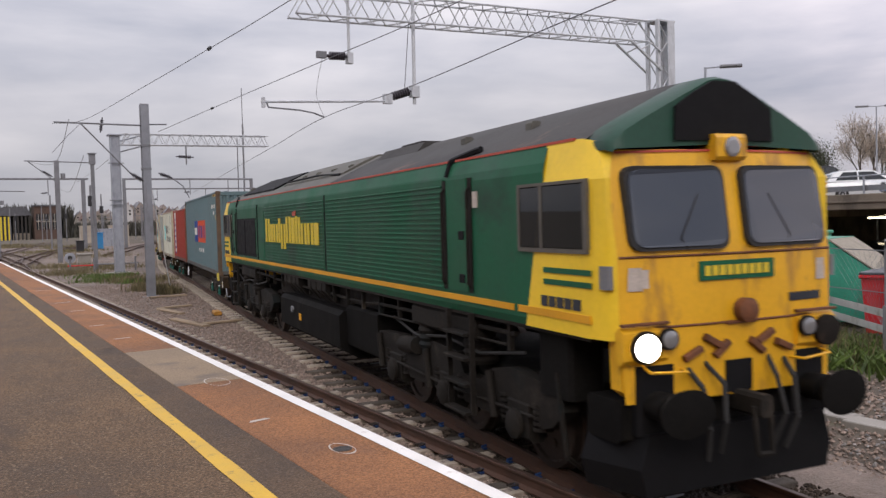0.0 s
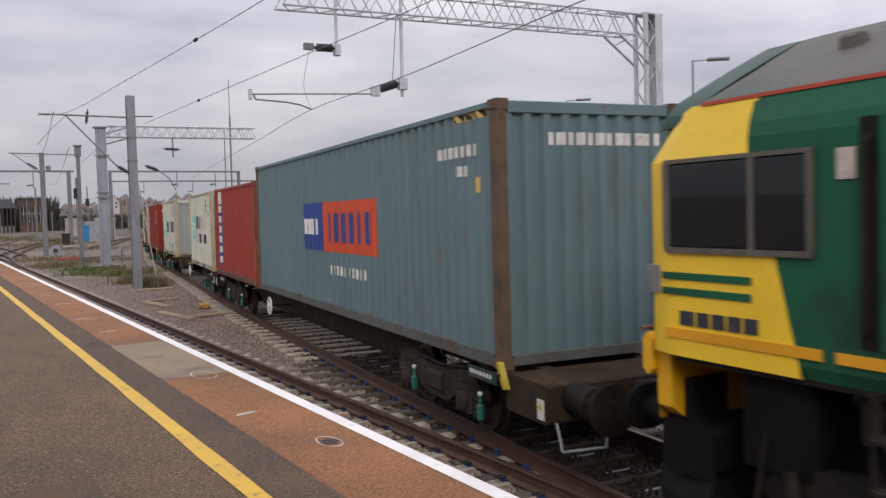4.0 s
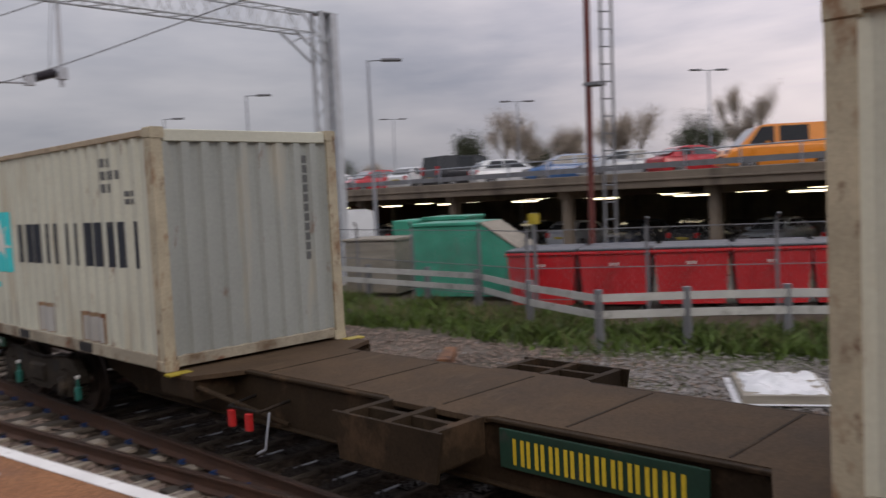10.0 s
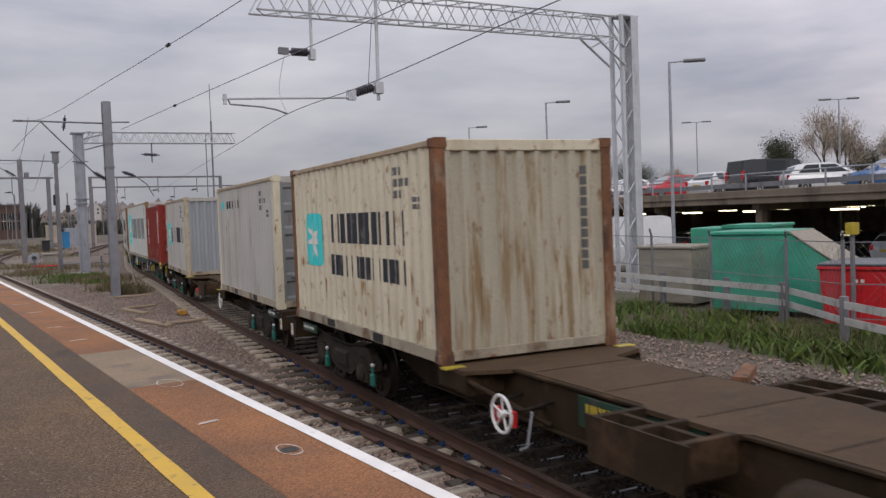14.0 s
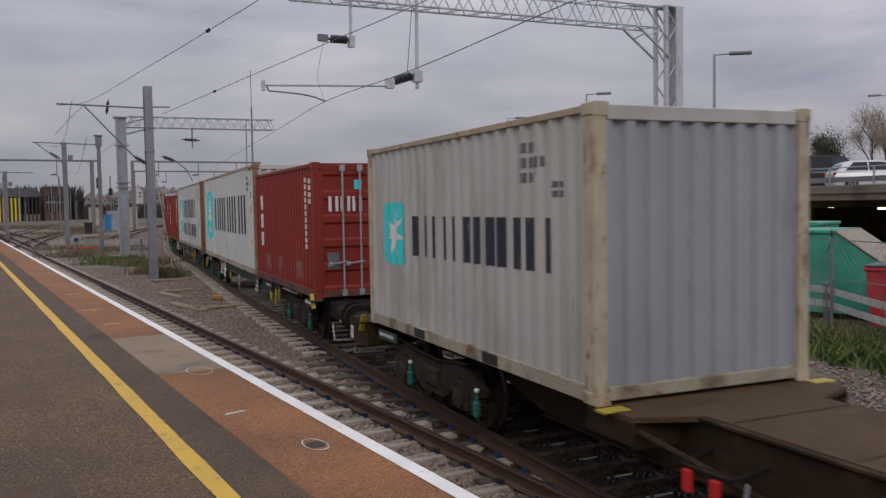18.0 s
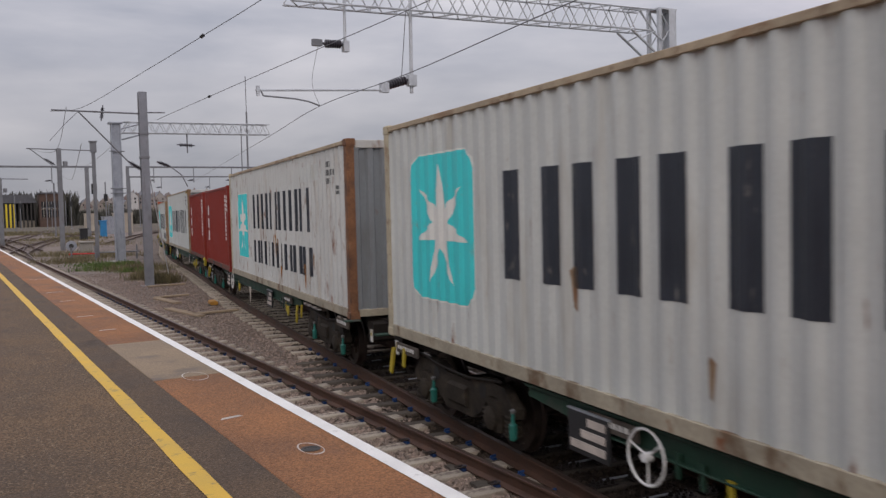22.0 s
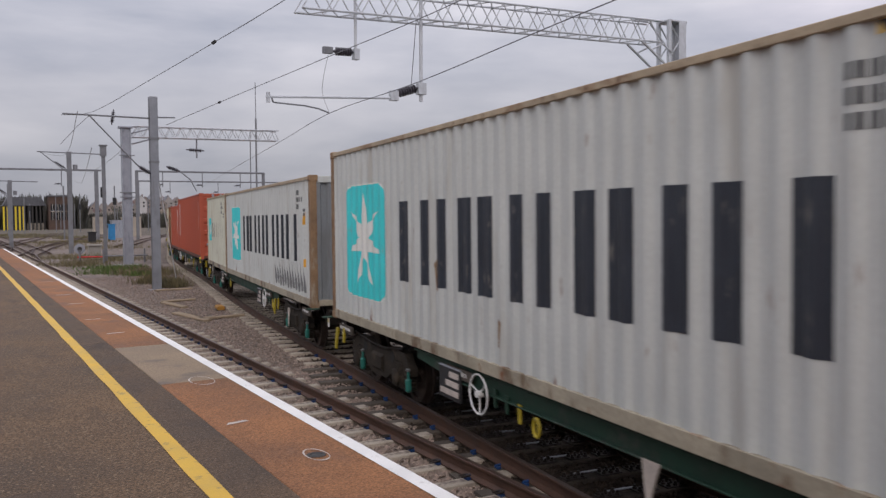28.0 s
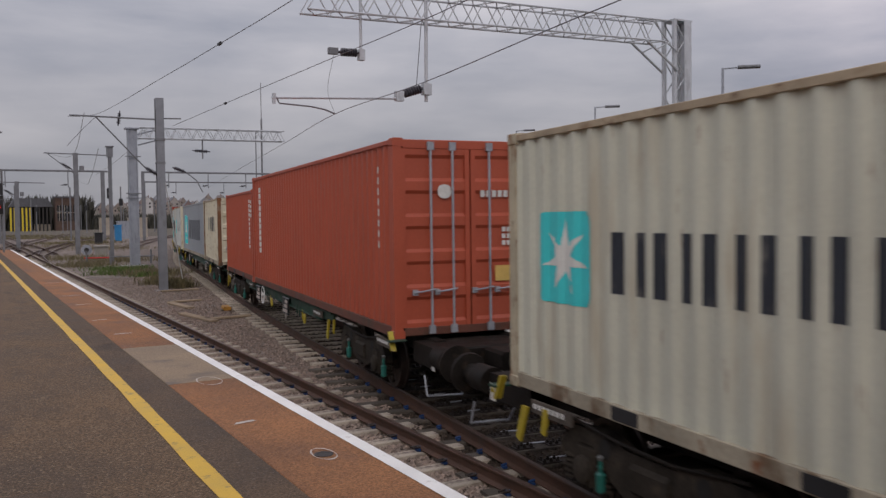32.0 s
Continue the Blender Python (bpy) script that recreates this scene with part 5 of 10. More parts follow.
def locomotive():
    th = thing("diesel_locomotive", "dark green and yellow diesel locomotive leading the train", "locomotive")
    H = 10.32
    wall = [(1.29, 1.66), (1.32, 1.74), (1.32, 3.16), (1.305, 3.25)]
    cant = [(1.305, 3.25), (1.245, 3.41)]
    roof = [(1.245, 3.41), (1.13, 3.47), (0.8, 3.605), (0.4, 3.775), (0.14, 3.885), (0, 3.905)]

    def arch(pts, k=1.0):
        return [(-x * k, z) for x, z in pts] + [(x * k, z) for x, z in pts[::-1]]

    def span(sy, a, b):
        return (min(sy * a, sy * b), max(sy * a, sy * b))

    for sx in (-1, 1):
        part("body_side", Geo().grid([[(sx * x, y, z) for x, z in wall] for y in (-H + 0.96, H - 0.96)]), L_GREEN, th)
        part("cantrail", Geo().grid([[(sx * x, y, z) for x, z in cant] for y in (-H + 0.96, H - 0.96)]), L_GREEN, th)
    part("floor_frame", Geo().box(-1.29, 1.29, -H + 0.3, H - 0.3, 1.62, 1.67), OILY, th)
    part("engine_core", Geo().box(-1.22, 1.22, -H + 2.7, H - 2.7, 1.67, 3.2), OILY, th)
    for a, b, m in ((-H + 2.2, -H + 8.72, L_SOOT), (-H + 8.78, -H + 15.1, L_ROOF), (-H + 15.16, H - 2.2, L_ROOF)):
        part("roof_section", Geo().grid([[(x, y, z) for x, z in arch(roof)] for y in (a, b)]), m, th, "roof panels blackened by exhaust soot" if m is L_SOOT else "dusty grey-green roof", 30)
    part("roof_joint", Geo().grid([[(x, y, z - 0.012) for x, z in arch(roof)] for y in (-H + 8.7, -H + 8.8)]), L_GRILLE, th)
    part("roof_joint", Geo().grid([[(x, y, z - 0.012) for x, z in arch(roof)] for y in (-H + 15.08, -H + 15.18)]), L_GRILLE, th)
    for sy in (-1, 1):
        cab = part("cab", Geo().box(-1.16, 1.16, *span(sy, H - 1.0, H - 0.2), 1.66, 1.72), OILY, th, "yellow cab end")

        def fy(x, z):
            return H - 0.14 * max(0.0, z - 2.38) - 0.09 * (abs(x) / 1.2) ** 3

        def on_front(x, z, out):
            return (x, sy * (fy(x, z) + out), z)
        wide = [(1.08, 1.16), (1.66, 1.2), (2.38, 1.21), (2.8, 1.2), (3.15, 1.17), (3.3, 1.12)]
        # the flank of the cab, light yellow, turning into the front
        for sx in (-1, 1):
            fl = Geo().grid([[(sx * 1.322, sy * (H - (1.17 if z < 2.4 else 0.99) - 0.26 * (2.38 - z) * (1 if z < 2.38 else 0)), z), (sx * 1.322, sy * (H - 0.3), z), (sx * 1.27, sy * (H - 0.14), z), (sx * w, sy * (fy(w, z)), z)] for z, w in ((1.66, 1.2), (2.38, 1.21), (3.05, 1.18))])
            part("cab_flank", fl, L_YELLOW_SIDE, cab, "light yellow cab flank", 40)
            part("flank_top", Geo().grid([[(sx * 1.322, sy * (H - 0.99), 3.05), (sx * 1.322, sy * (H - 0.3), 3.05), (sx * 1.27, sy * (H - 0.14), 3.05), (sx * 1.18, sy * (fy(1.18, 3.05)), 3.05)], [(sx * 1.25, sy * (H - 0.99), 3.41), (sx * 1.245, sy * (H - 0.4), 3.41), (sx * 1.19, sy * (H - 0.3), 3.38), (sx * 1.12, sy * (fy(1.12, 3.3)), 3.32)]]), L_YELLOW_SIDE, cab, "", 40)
        part("front_panel", Geo().grid([[on_front(k * w, z, 0) for k in (-1, -0.8, -0.5, 0, 0.5, 0.8, 1)] for z, w in wide]), L_YELLOW, cab, "yellow warning panel", 35)
        part("apron", Geo().prism([(-1.2, 1.7), (1.2, 1.7), (1.19, 1.2), (1.0, 1.06), (-1.0, 1.06), (-1.19, 1.2)], 1, *span(sy, H - 0.2, H - 0.1)), L_YELLOW, cab)
        part("crease", Geo().tube([on_front(x, 2.37, 0.004) for x in np.linspace(-1.2, 1.2, 9)], 0.012, 5), L_RUSTY, cab, "dark weld seam")
        part("crease", Geo().tube([on_front(x, 1.76, 0.004) for x in np.linspace(-1.19, 1.19, 9)], 0.012, 5), L_RUSTY, cab, "dark weld seam")
        part("cab_roof", Geo().grid([[(x, sy * y, z - dz) for x, z in arch(roof, k)] for y, k, dz in ((H - 2.2, 1, 0), (H - 0.6, 0.99, 0), (H - 0.4, 0.965, 0.006))]), L_ROOF if sy > 0 else L_SOOT, cab, "", 30)
        brow = arch([(1.2, 3.3), (1.19, 3.375), (1.07, 3.475), (0.8, 3.6), (0.4, 3.772), (0.14, 3.88), (0, 3.898)], 1.0)
        part("roof_front", Geo().grid([[(x * 1.015, sy * (H - 0.42), z) for x, z in brow], [(x * 1.01, sy * (H - 0.2), z - 0.004) for x, z in brow], [(x * 0.985, sy * (H - 0.14), z - 0.03) for x, z in brow], [(x * 0.97, sy * (H - 0.13), 3.3 + 0.045 * (1 - abs(x) / 1.2)) for x, z in brow]]), L_BROW, cab, "dark green peaked roof front", 40)
        part("roof_grille", Geo().prism([(-0.56, 3.37), (0.56, 3.37), (0.54, 3.63), (0.36, 3.735), (0.13, 3.84), (-0.13, 3.84), (-0.36, 3.735), (-0.54, 3.63)], 1, *span(sy, H - 0.24, H - 0.115)), L_GRILLE, cab, "black roof vent")
        part("red_lining", Geo().grid([[on_front(x, 3.265 + d + 0.02 * (1 - abs(x) / 1.15), 0.006) for x in np.linspace(-1.12, 1.12, 9)] for d in (0, 0.02)]), L_RED, cab)
        for sx in (-1, 1):
            def sheet(name, poly, out, back, m, par, label=""):
                n = len(poly)
                return part(name, Geo().add([on_front(x, z, out) for x, z in poly] + [on_front(x, z, back) for x, z in poly], [tuple(range(n)), tuple(range(n, 2 * n))[::-1]] + [(i, (i + 1) % n, n + (i + 1) % n, n + i) for i in range(n)]), m, par, label)

            def screen(d):
                x0, x1, z0, z1, r = 0.13 - d, 1.075 + d, 2.45 - d, 3.12 + d, 0.1
                pts = []
                for cx, cz, a in ((x0 + r, z0 + r, 180), (x1 - r, z0 + r, 270), (x1 - r, z1 - r, 0), (x0 + r, z1 - r, 90)):
                    pts += [(sx * (cx + r * math.cos(radians(a + b))), cz + r * math.sin(radians(a + b))) for b in (0, 30, 60, 90)]
                return pts
            w = sheet("windscreen", screen(0), 0.06, 0.03, L_GLASS, cab, "windscreen reflecting a cloudy sky")
            sheet("seal", screen(0.032), 0.05, -0.02, RUBBER, w)
            part("wiper", Geo().tube([on_front(sx * 0.55, 2.42, 0.03), on_front(sx * 0.62, 2.52, 0.045), on_front(sx * 0.4, 2.9, 0.045)], 0.006, 5), OILY, w)
            lx = sx * 0.97
            part("lamp_pod", Geo().soft(lx - 0.27, lx + 0.2, *span(sy, H - 0.1, H + 0.01), 1.44, 1.78, 0.05), L_YELLOW, cab)
            lit = sy < 0 and sx < 0
            part("headlight", Geo().lathe([(0, 0.125), (0.05, 0.125), (0.06, 0.1)] if lit else [(0, 0.1), (0.02, 0.1), (0.03, 0.06)], (lx + 0.06 * sx, sy * (H + 0.02), 1.6), (0, sy, 0), 20), HEAD_GLOW if lit else LENS, cab, "bright lit headlight" if lit else "unlit headlight", 30)
            part("headlight_ring", Geo().lathe([(0, 0.15), (0.045, 0.15), (0.05, 0.13)], (lx + 0.06 * sx, sy * (H + 0.02), 1.6), (0, sy, 0), 20), OILY, cab, "", 30)
            part("marker_light", Geo().lathe([(0, 0.08), (0.05, 0.08), (0.06, 0.055)], (lx - 0.18 * sx, sy * (H + 0.02), 1.66), (0, sy, 0), 14), LENS, cab, "small round marker light", 30)
            part("marker_ring", Geo().lathe([(0, 0.098), (0.04, 0.098), (0.045, 0.08)], (lx - 0.18 * sx, sy * (H + 0.02), 1.66), (0, sy, 0), 14), OILY, cab, "", 30)
            part("pod_seam", Geo().soft(lx - 0.28, lx + 0.2, *span(sy, H - 0.02, H + 0.03), 1.79, 1.815, 0.005), L_RUSTY, cab)
            part("emblem", Geo().add([on_front(sx * 1.06 + a, b, 0.01) for a, b in ((-0.07, 2.08), (0.07, 2.08), (0.06, 2.28), (-0.06, 2.28))], [(0, 1, 2, 3)]), PALE_MARK, cab, "small pale emblem")
            part("buffer", Geo().lathe([(0, 0.15), (0.26, 0.15), (0.27, 0.11), (0.4, 0.11), (0.42, 0.24), (0.46, 0.255), (0.475, 0.14)], (0, 0, 0), (0, sy, 0), 22).turned(Matrix.Translation((sx * 0.87, sy * (H - 0.08), 1.06)) @ Matrix.Diagonal((1.08, 1, 0.82, 1))), L_TANK, th, "black oval buffer", 40)
            part("buffer_housing", Geo().soft(sx * 0.87 - 0.2, sx * 0.87 + 0.2, *span(sy, H - 0.25, H - 0.02), 0.8, 1.42, 0.03), L_GRILLE, th)
            part("hand_rail", Geo().tube([on_front(sx * 1.0, 1.42, 0.0), on_front(sx * 1.02, 1.38, 0.14), on_front(sx * 0.66, 1.36, 0.14), on_front(sx * 0.62, 1.36, 0.0)], 0.014, 6), L_YELLOW, cab)
            part("number_bar", Geo().add([on_front(0.62 + a, b, 0.012) for a, b in ((0, 1.9), (0.42, 1.9), (0.42, 1.97), (0, 1.97))], [(0, 1, 2, 3)]), NAVY, cab) if sx > 0 else None
            part("side_pipe", Geo().tube([(sx * 0.55, sy * (H - 0.02), 1.36), (sx * 0.52, sy * (H + 0.14), 1.2), (sx * 0.5, sy * (H + 0.2), 0.85), (sx * 0.44, sy * (H + 0.1), 0.55)], 0.026, 6), RUBBER, th, "black brake hose")
            part("air_pipe", Geo().tube([(sx * 0.36, sy * (H - 0.02), 1.4), (sx * 0.3, sy * (H + 0.16), 1.22), (sx * 0.34, sy * (H + 0.22), 0.9), (sx * 0.3, sy * (H + 0.1), 0.6)], 0.024, 6), RUBBER, th, "black brake hose")
            for k, (px, pz, pa) in enumerate(((0.52, 1.5, 25), (0.3, 1.6, -30), (0.2, 1.52, 40))):
                part("cock", Geo().soft(-0.1, 0.1, -0.03, 0.03, -0.032, 0.032, 0.01).turned(Matrix.Translation((sx * px, sy * (H + 0.02), pz)) @ Matrix.Rotation(radians(pa * sx), 4, "Y")), L_RUSTY, cab, "rusty pipe cock")
        part("lamp_box", Geo().soft(-0.17, 0.17, *span(sy, H - 0.25, H - 0.04), 3.2, 3.42, 0.03), L_YELLOW, cab, "yellow marker lamp box")
        part("top_light", Geo().lathe([(0, 0.085), (0.03, 0.085), (0.04, 0.06)], (0.0, sy * (H - 0.05), 3.31), (0, sy, 0), 14), LENS, cab)
        nb = part("name_board", Geo().box(-0.42, 0.42, *span(sy, H - 0.02, H + 0.015), 2.14, 2.31), L_GREEN, cab, "green name board with yellow bars")
        for k in range(9):
            part("letter_bar", Geo().box(-0.37 + k * 0.083, -0.37 + k * 0.083 + 0.06, *span(sy, H + 0.01, H + 0.021), 2.18, 2.27), HAZARD_YELLOW, nb)
        for k in range(6):
            part("number_bar", Geo().add([on_front(0.62 + 0.075 * k + dx, z, 0.006) for dx, z in ((0, 1.9), (0.055, 1.9), (0.055, 1.98), (0, 1.98))], [(0, 1, 2, 3)]), NAVY, cab)
        for lx in (-0.98, 1.06):
            part("data_plate", Geo().add([on_front(lx + dx, z, 0.006) for dx, z in ((-0.05, 2.1), (0.05, 2.1), (0.05, 2.26), (-0.05, 2.26))], [(0, 1, 2, 3)]), PALE_MARK, cab, "small pale data plate")
        part("multiple_socket", Geo().lathe([(0, 0.11), (0.1, 0.11), (0.12, 0.06)], (0.06, sy * (H - 0.01), 1.86), (0, sy, 0), 14), L_RUSTY, cab, "round rusty jumper socket cover", 30)
        part("socket_bracket", Geo().soft(-0.14, 0.2, *span(sy, H - 0.02, H + 0.03), 1.74, 1.77, 0.005), L_RUSTY, cab)
        part("coupler_pocket", Geo().box(-0.15, 0.15, *span(sy, H - 0.14, H + 0.012), 1.1, 1.4), L_GRILLE, th)
        part("coupling_hook", Geo().soft(-0.07, 0.07, *span(sy, H - 0.1, H + 0.34), 0.92, 1.12, 0.03), L_GEAR, th)
        part("shackle", Geo().tube([(-0.09, sy * (H + 0.28), 1.02), (-0.08, sy * (H + 0.32), 0.6), (0.08, sy * (H + 0.32), 0.6), (0.09, sy * (H + 0.28), 1.02)], 0.026, 6), L_GEAR, th)
        part("buffer_beam", Geo().soft(-1.18, 1.18, *span(sy, H - 0.5, H - 0.12), 0.72, 1.1, 0.04), L_TANK, th, "black buffer beam")
        pl = [(-1.2, 0.26), (1.2, 0.26), (1.26, 0.5), (1.16, 0.8), (-1.16, 0.8), (-1.26, 0.5)]
        part("plough", Geo().prism(pl, 1, sy * (H - 0.5), sy * (H + 0.02), [(x * 0.86, z + 0.02) for x, z in pl]), L_GRILLE, th, "black snow plough")
        for sx in (-1, 1):
            x = sx * 1.325
            y0, y1 = span(sy, H - 0.3, H - 1.42)
            wn = part("side_window", Geo().soft(x - 0.012, x + 0.012, y0, y1, 2.44, 3.03, 0.01), L_SIDE_GLASS, cab, "sliding cab side window")
            for zz in ((2.4, 2.44), (3.03, 3.06)):
                part("window_frame", Geo().box(x - 0.02, x + 0.02, y0 - 0.03, y1 + 0.03, *zz), L_FRAME, wn)
            for yy in (y0 - 0.015, y0 + (y1 - y0) * (0.62 if sy < 0 else 0.38), y1 + 0.015):
                part("window_frame", Geo().box(x - 0.02, x + 0.02, yy - 0.022, yy + 0.022, 2.44, 3.03), L_FRAME, wn)
            yd = sy * (H - (2.17 if sy > 0 else 2.97))
            dr = part("cab_door", Geo().soft(x - 0.01, x + 0.012, yd - 0.29, yd + 0.29, 1.9, 3.2, 0.008), L_GREEN, th, "green side door")
            for yy in (yd - 0.36, yd + 0.36):
                part("recess", Geo().box(x - 0.006, x + 0.006, yy - 0.05, yy + 0.05, 1.9, 3.2), OILY, dr)
                part("grab_rail", Geo().tube([(x, yy, 1.95), (x + sx * 0.04, yy, 2.0), (x + sx * 0.04, yy, 3.05), (x, yy, 3.1)], 0.016, 6), L_GEAR, dr, "dark grab rail")
            for zz in (2.0, 2.5):
                part("handle", Geo().soft(x - 0.02, x + 0.02, yd + sy * 0.14 - 0.07, yd + sy * 0.14 + 0.07, zz, zz + 0.1, 0.006), L_GRILLE, dr)
            part("door_gutter", Geo().tube([(sx * 1.31, yd - sy * 0.3, 3.24), (sx * 1.26, yd - sy * 0.28, 3.41), (sx * 1.16, yd + sy * 0.12, 3.48), (sx * 1.13, yd + sy * 0.3, 3.5)], 0.035, 6), L_GRILLE, th, "curved black rain gutter")
            st = part("step_ladder", Geo().box(x - 0.03, x + 0.03, yd - 0.34, yd - 0.3, 0.45, 1.66), L_GEAR, th, "cab access steps")
            part("stile", Geo().box(x - 0.03, x + 0.03, yd + 0.3, yd + 0.34, 0.45, 1.66), L_GEAR, st)
            for zz in (0.45, 0.78, 1.08, 1.38):
                part("tread", Geo().soft(x - 0.1, x + 0.04, yd - 0.3, yd + 0.3, zz, zz + 0.035, 0.006), L_GEAR, st)
                part("nosing", Geo().box(x + sx * 0.04 - 0.006, x + sx * 0.04 + 0.006, yd - 0.28, yd + 0.28, zz + 0.004, zz + 0.03), L_STRIPE if zz > 1.0 else GALV_DULL, st)
            if sx < 0:
                for k in range(5):
                    a = sy * (H - 0.36 - k * 0.14)
                    part("number_bar", Geo().box(x - 0.008, x, *span(1, a, a - sy * 0.11), 1.89, 1.99), NAVY, cab)
                for z0, z1 in ((2.1, 2.15), (2.21, 2.26)):
                    part("name_stripe", Geo().box(x - 0.008, x, *span(sy, H - 0.24, H - 0.98), z0, z1), L_GREEN, cab)
            part("door_plate", Geo().box(x - 0.006, x + 0.006, yd + sy * 0.5 - 0.06, yd + sy * 0.5 + 0.06, 2.86, 3.04), PALE_MARK, th, "small cream data plate")
            part("mirror_cover", Geo().soft(sx * 1.27 - 0.03, sx * 1.27 + 0.03, *span(sy, H - 0.1, H - 0.2), 2.1, 2.3, 0.01), GALV_DULL, cab)
            part("cab_stripe", Geo().box(x - 0.008, x + 0.008, *span(sy, H - 0.26, H - 1.5), 1.79, 1.86), L_STRIPE, cab)
            # gear under the cab floor
            part("sand_box", Geo().soft(sx * 1.0 - 0.2, sx * 1.0 + 0.2, *span(sy, H - 1.35, H - 0.75), 0.95, 1.6, 0.04), L_TANK, th)
    # ribbed sides
    for sx in (-1, 1):
        x = sx * 1.322
        for a, b in ((-H + 3.35, -H + 8.72), (-H + 8.82, -H + 14.18)):
            pn = part("ribbed_panel", Geo().box(x - 0.008, x + 0.008, a, b, 1.88, 3.22), L_GREEN, th, "ribbed green body panel")
            for k in range(20):
                z = 1.9 + k * 0.064
                part("rib", Geo().prism([(x - sx * 0.004, z), (x + sx * 0.026, z + 0.01), (x + sx * 0.026, z + 0.022), (x - sx * 0.004, z + 0.036)], 1, a + 0.05, b - 0.05), L_GREEN, pn)
        for a in (8.77, 15.12):
            part("panel_joint", Geo().box(x - 0.012, x + 0.012, -H + a - 0.03, -H + a + 0.03, 1.87, 3.23), L_TANK, th)
        part("access_panel", Geo().soft(x - 0.008, x + 0.01, -H + 14.28, -H + 15.02, 1.95, 3.06, 0.006), L_GREEN, th)
        for a, b in ((15.38, 16.78), (16.86, 18.0)):
            part("intake_grille", Geo().soft(x - 0.012, x + 0.014, -H + a, -H + b, 1.98, 2.86, 0.008), L_GRILLE, th, "black intake grille")
        gf = part("grille_frame", Geo().box(x - 0.006, x + 0.018, -H + 15.32, -H + 18.04, 1.92, 1.98).box(x - 0.006, x + 0.018, -H + 15.32, -H + 18.04, 2.86, 2.91), L_GRILLE, th)
        part("orange_stripe", Geo().box(x - 0.01, x + 0.01, -H + 1.6, H - 1.6, 1.79, 1.858), L_STRIPE, th, "orange lining stripe")
        part("red_lining", Geo().box(sx * 1.247 - 0.01, sx * 1.247 + 0.01, -H + 0.5, H - 0.5, 3.402, 3.424), L_RED, th, "thin red lining")
        # pipe runs and hangers under the floor
        part("pipe_run", Geo().tube([(sx * 1.2, -H + 1.8, 1.5), (sx * 1.2, -H + 6.3, 1.46), (sx * 1.16, -H + 7.0, 1.4), (sx * 1.16, H - 7.0, 1.42), (sx * 1.2, H - 6.3, 1.48), (sx * 1.2, H - 1.8, 1.5)], 0.03, 6), L_GEAR, th)
        part("pipe_run", Geo().tube([(sx * 1.22, -H + 2.0, 1.36), (sx * 1.22, -H + 6.2, 1.3), (sx * 1.1, -H + 6.5, 1.25)], 0.018, 6), L_GEAR, th)
        for y in np.arange(1.9, 19.0, 0.85):
            part("pipe_bracket", Geo().box(sx * 1.2 - 0.03, sx * 1.2 + 0.03, -H + y, -H + y + 0.05, 1.3, 1.66), L_GEAR, th)
    def word_blocks(a, b, z, h):
        """Plain blocks in the rhythm of a long word: width, foot, head of each, in shares."""
        ws = [(0.5, 0, 1.32), (0.3, 0, 1), (0.46, 0, 1), (0.17, 0, 1.3), (0.46, -0.32, 1), (0.46, 0, 1.36), (0.3, 0, 1.3), (0.17, 0, 1.36), (0.17, 0, 1.3), (0.46, 0, 1), (0.46, 0, 1), (0.34, 0, 1)]
        total = sum(w for w, _, _ in ws) + 0.07 * (len(ws) - 1)
        k, at = (a - b) / total, a
        for w, lo, hi in ws:
            for c0, c1 in (((0, 0.36), (0.62, 1)) if w > 0.4 else ((0, 1),)):
                yield at - c0 * w * k, at - c1 * w * k, z + lo * h, z + hi * h
            at -= (w + 0.07) * k
    for sx in (-1, 1):
        wd = part("wording", Geo().box(sx * 1.33 - 0.004, sx * 1.33 + 0.004, -H + 9.2, -H + 9.3, 2.3, 2.34), L_GREEN, th, "large yellow brand wording as bars")
        for a, b, z0, z1 in word_blocks(-H + 13.98, -H + 9.15, 2.33, 0.41):
            part("letter_bar", Geo().box(sx * 1.347 - 0.006, sx * 1.347 + 0.006, min(a, b), max(a, b), z0, z1), HAZARD_YELLOW, wd)
        part("flag", Geo().prism([(-H + 11.2, 2.9), (-H + 10.95, 2.9), (-H + 10.9, 3.0), (-H + 11.2, 2.98)], 0, sx * 1.347 - 0.006, sx * 1.347 + 0.006), L_RED, wd)
    # roof gear
    part("silencer", Geo().prism([(-0.6, 3.6), (0.6, 3.6), (0.3, 3.9), (-0.3, 3.9)], 1, -H + 6.4, -H + 8.3), L_SOOT, th, "sooty exhaust silencer")
    part("silencer_lid", Geo().soft(-0.25, 0.25, -H + 6.7, -H + 7.6, 3.9, 3.945, 0.02), L_SOOT, th)
    part("roof_hatch", Geo().prism([(-0.84, 3.5), (0.84, 3.5), (0.82, 3.63), (0.4, 3.82), (0.12, 3.93), (-0.12, 3.93), (-0.4, 3.82), (-0.82, 3.63)], 1, -H + 9.2, -H + 14.2), L_ROOF, th)
    part("hatch_strip", Geo().tube([(-0.86, -H + 9.3, 3.6), (-0.74, -H + 11.2, 3.68), (-0.74, -H + 14.2, 3.68)], 0.02, 5), L_GRILLE, th)
    part("radiator_cover", Geo().prism([(-0.98, 3.4), (0.98, 3.4), (0.96, 3.58), (0.4, 3.82), (0.12, 3.94), (-0.12, 3.94), (-0.4, 3.82), (-0.96, 3.58)], 1, -H + 14.7, -H + 18.9), L_GRILLE, th, "black radiator mesh on the roof")
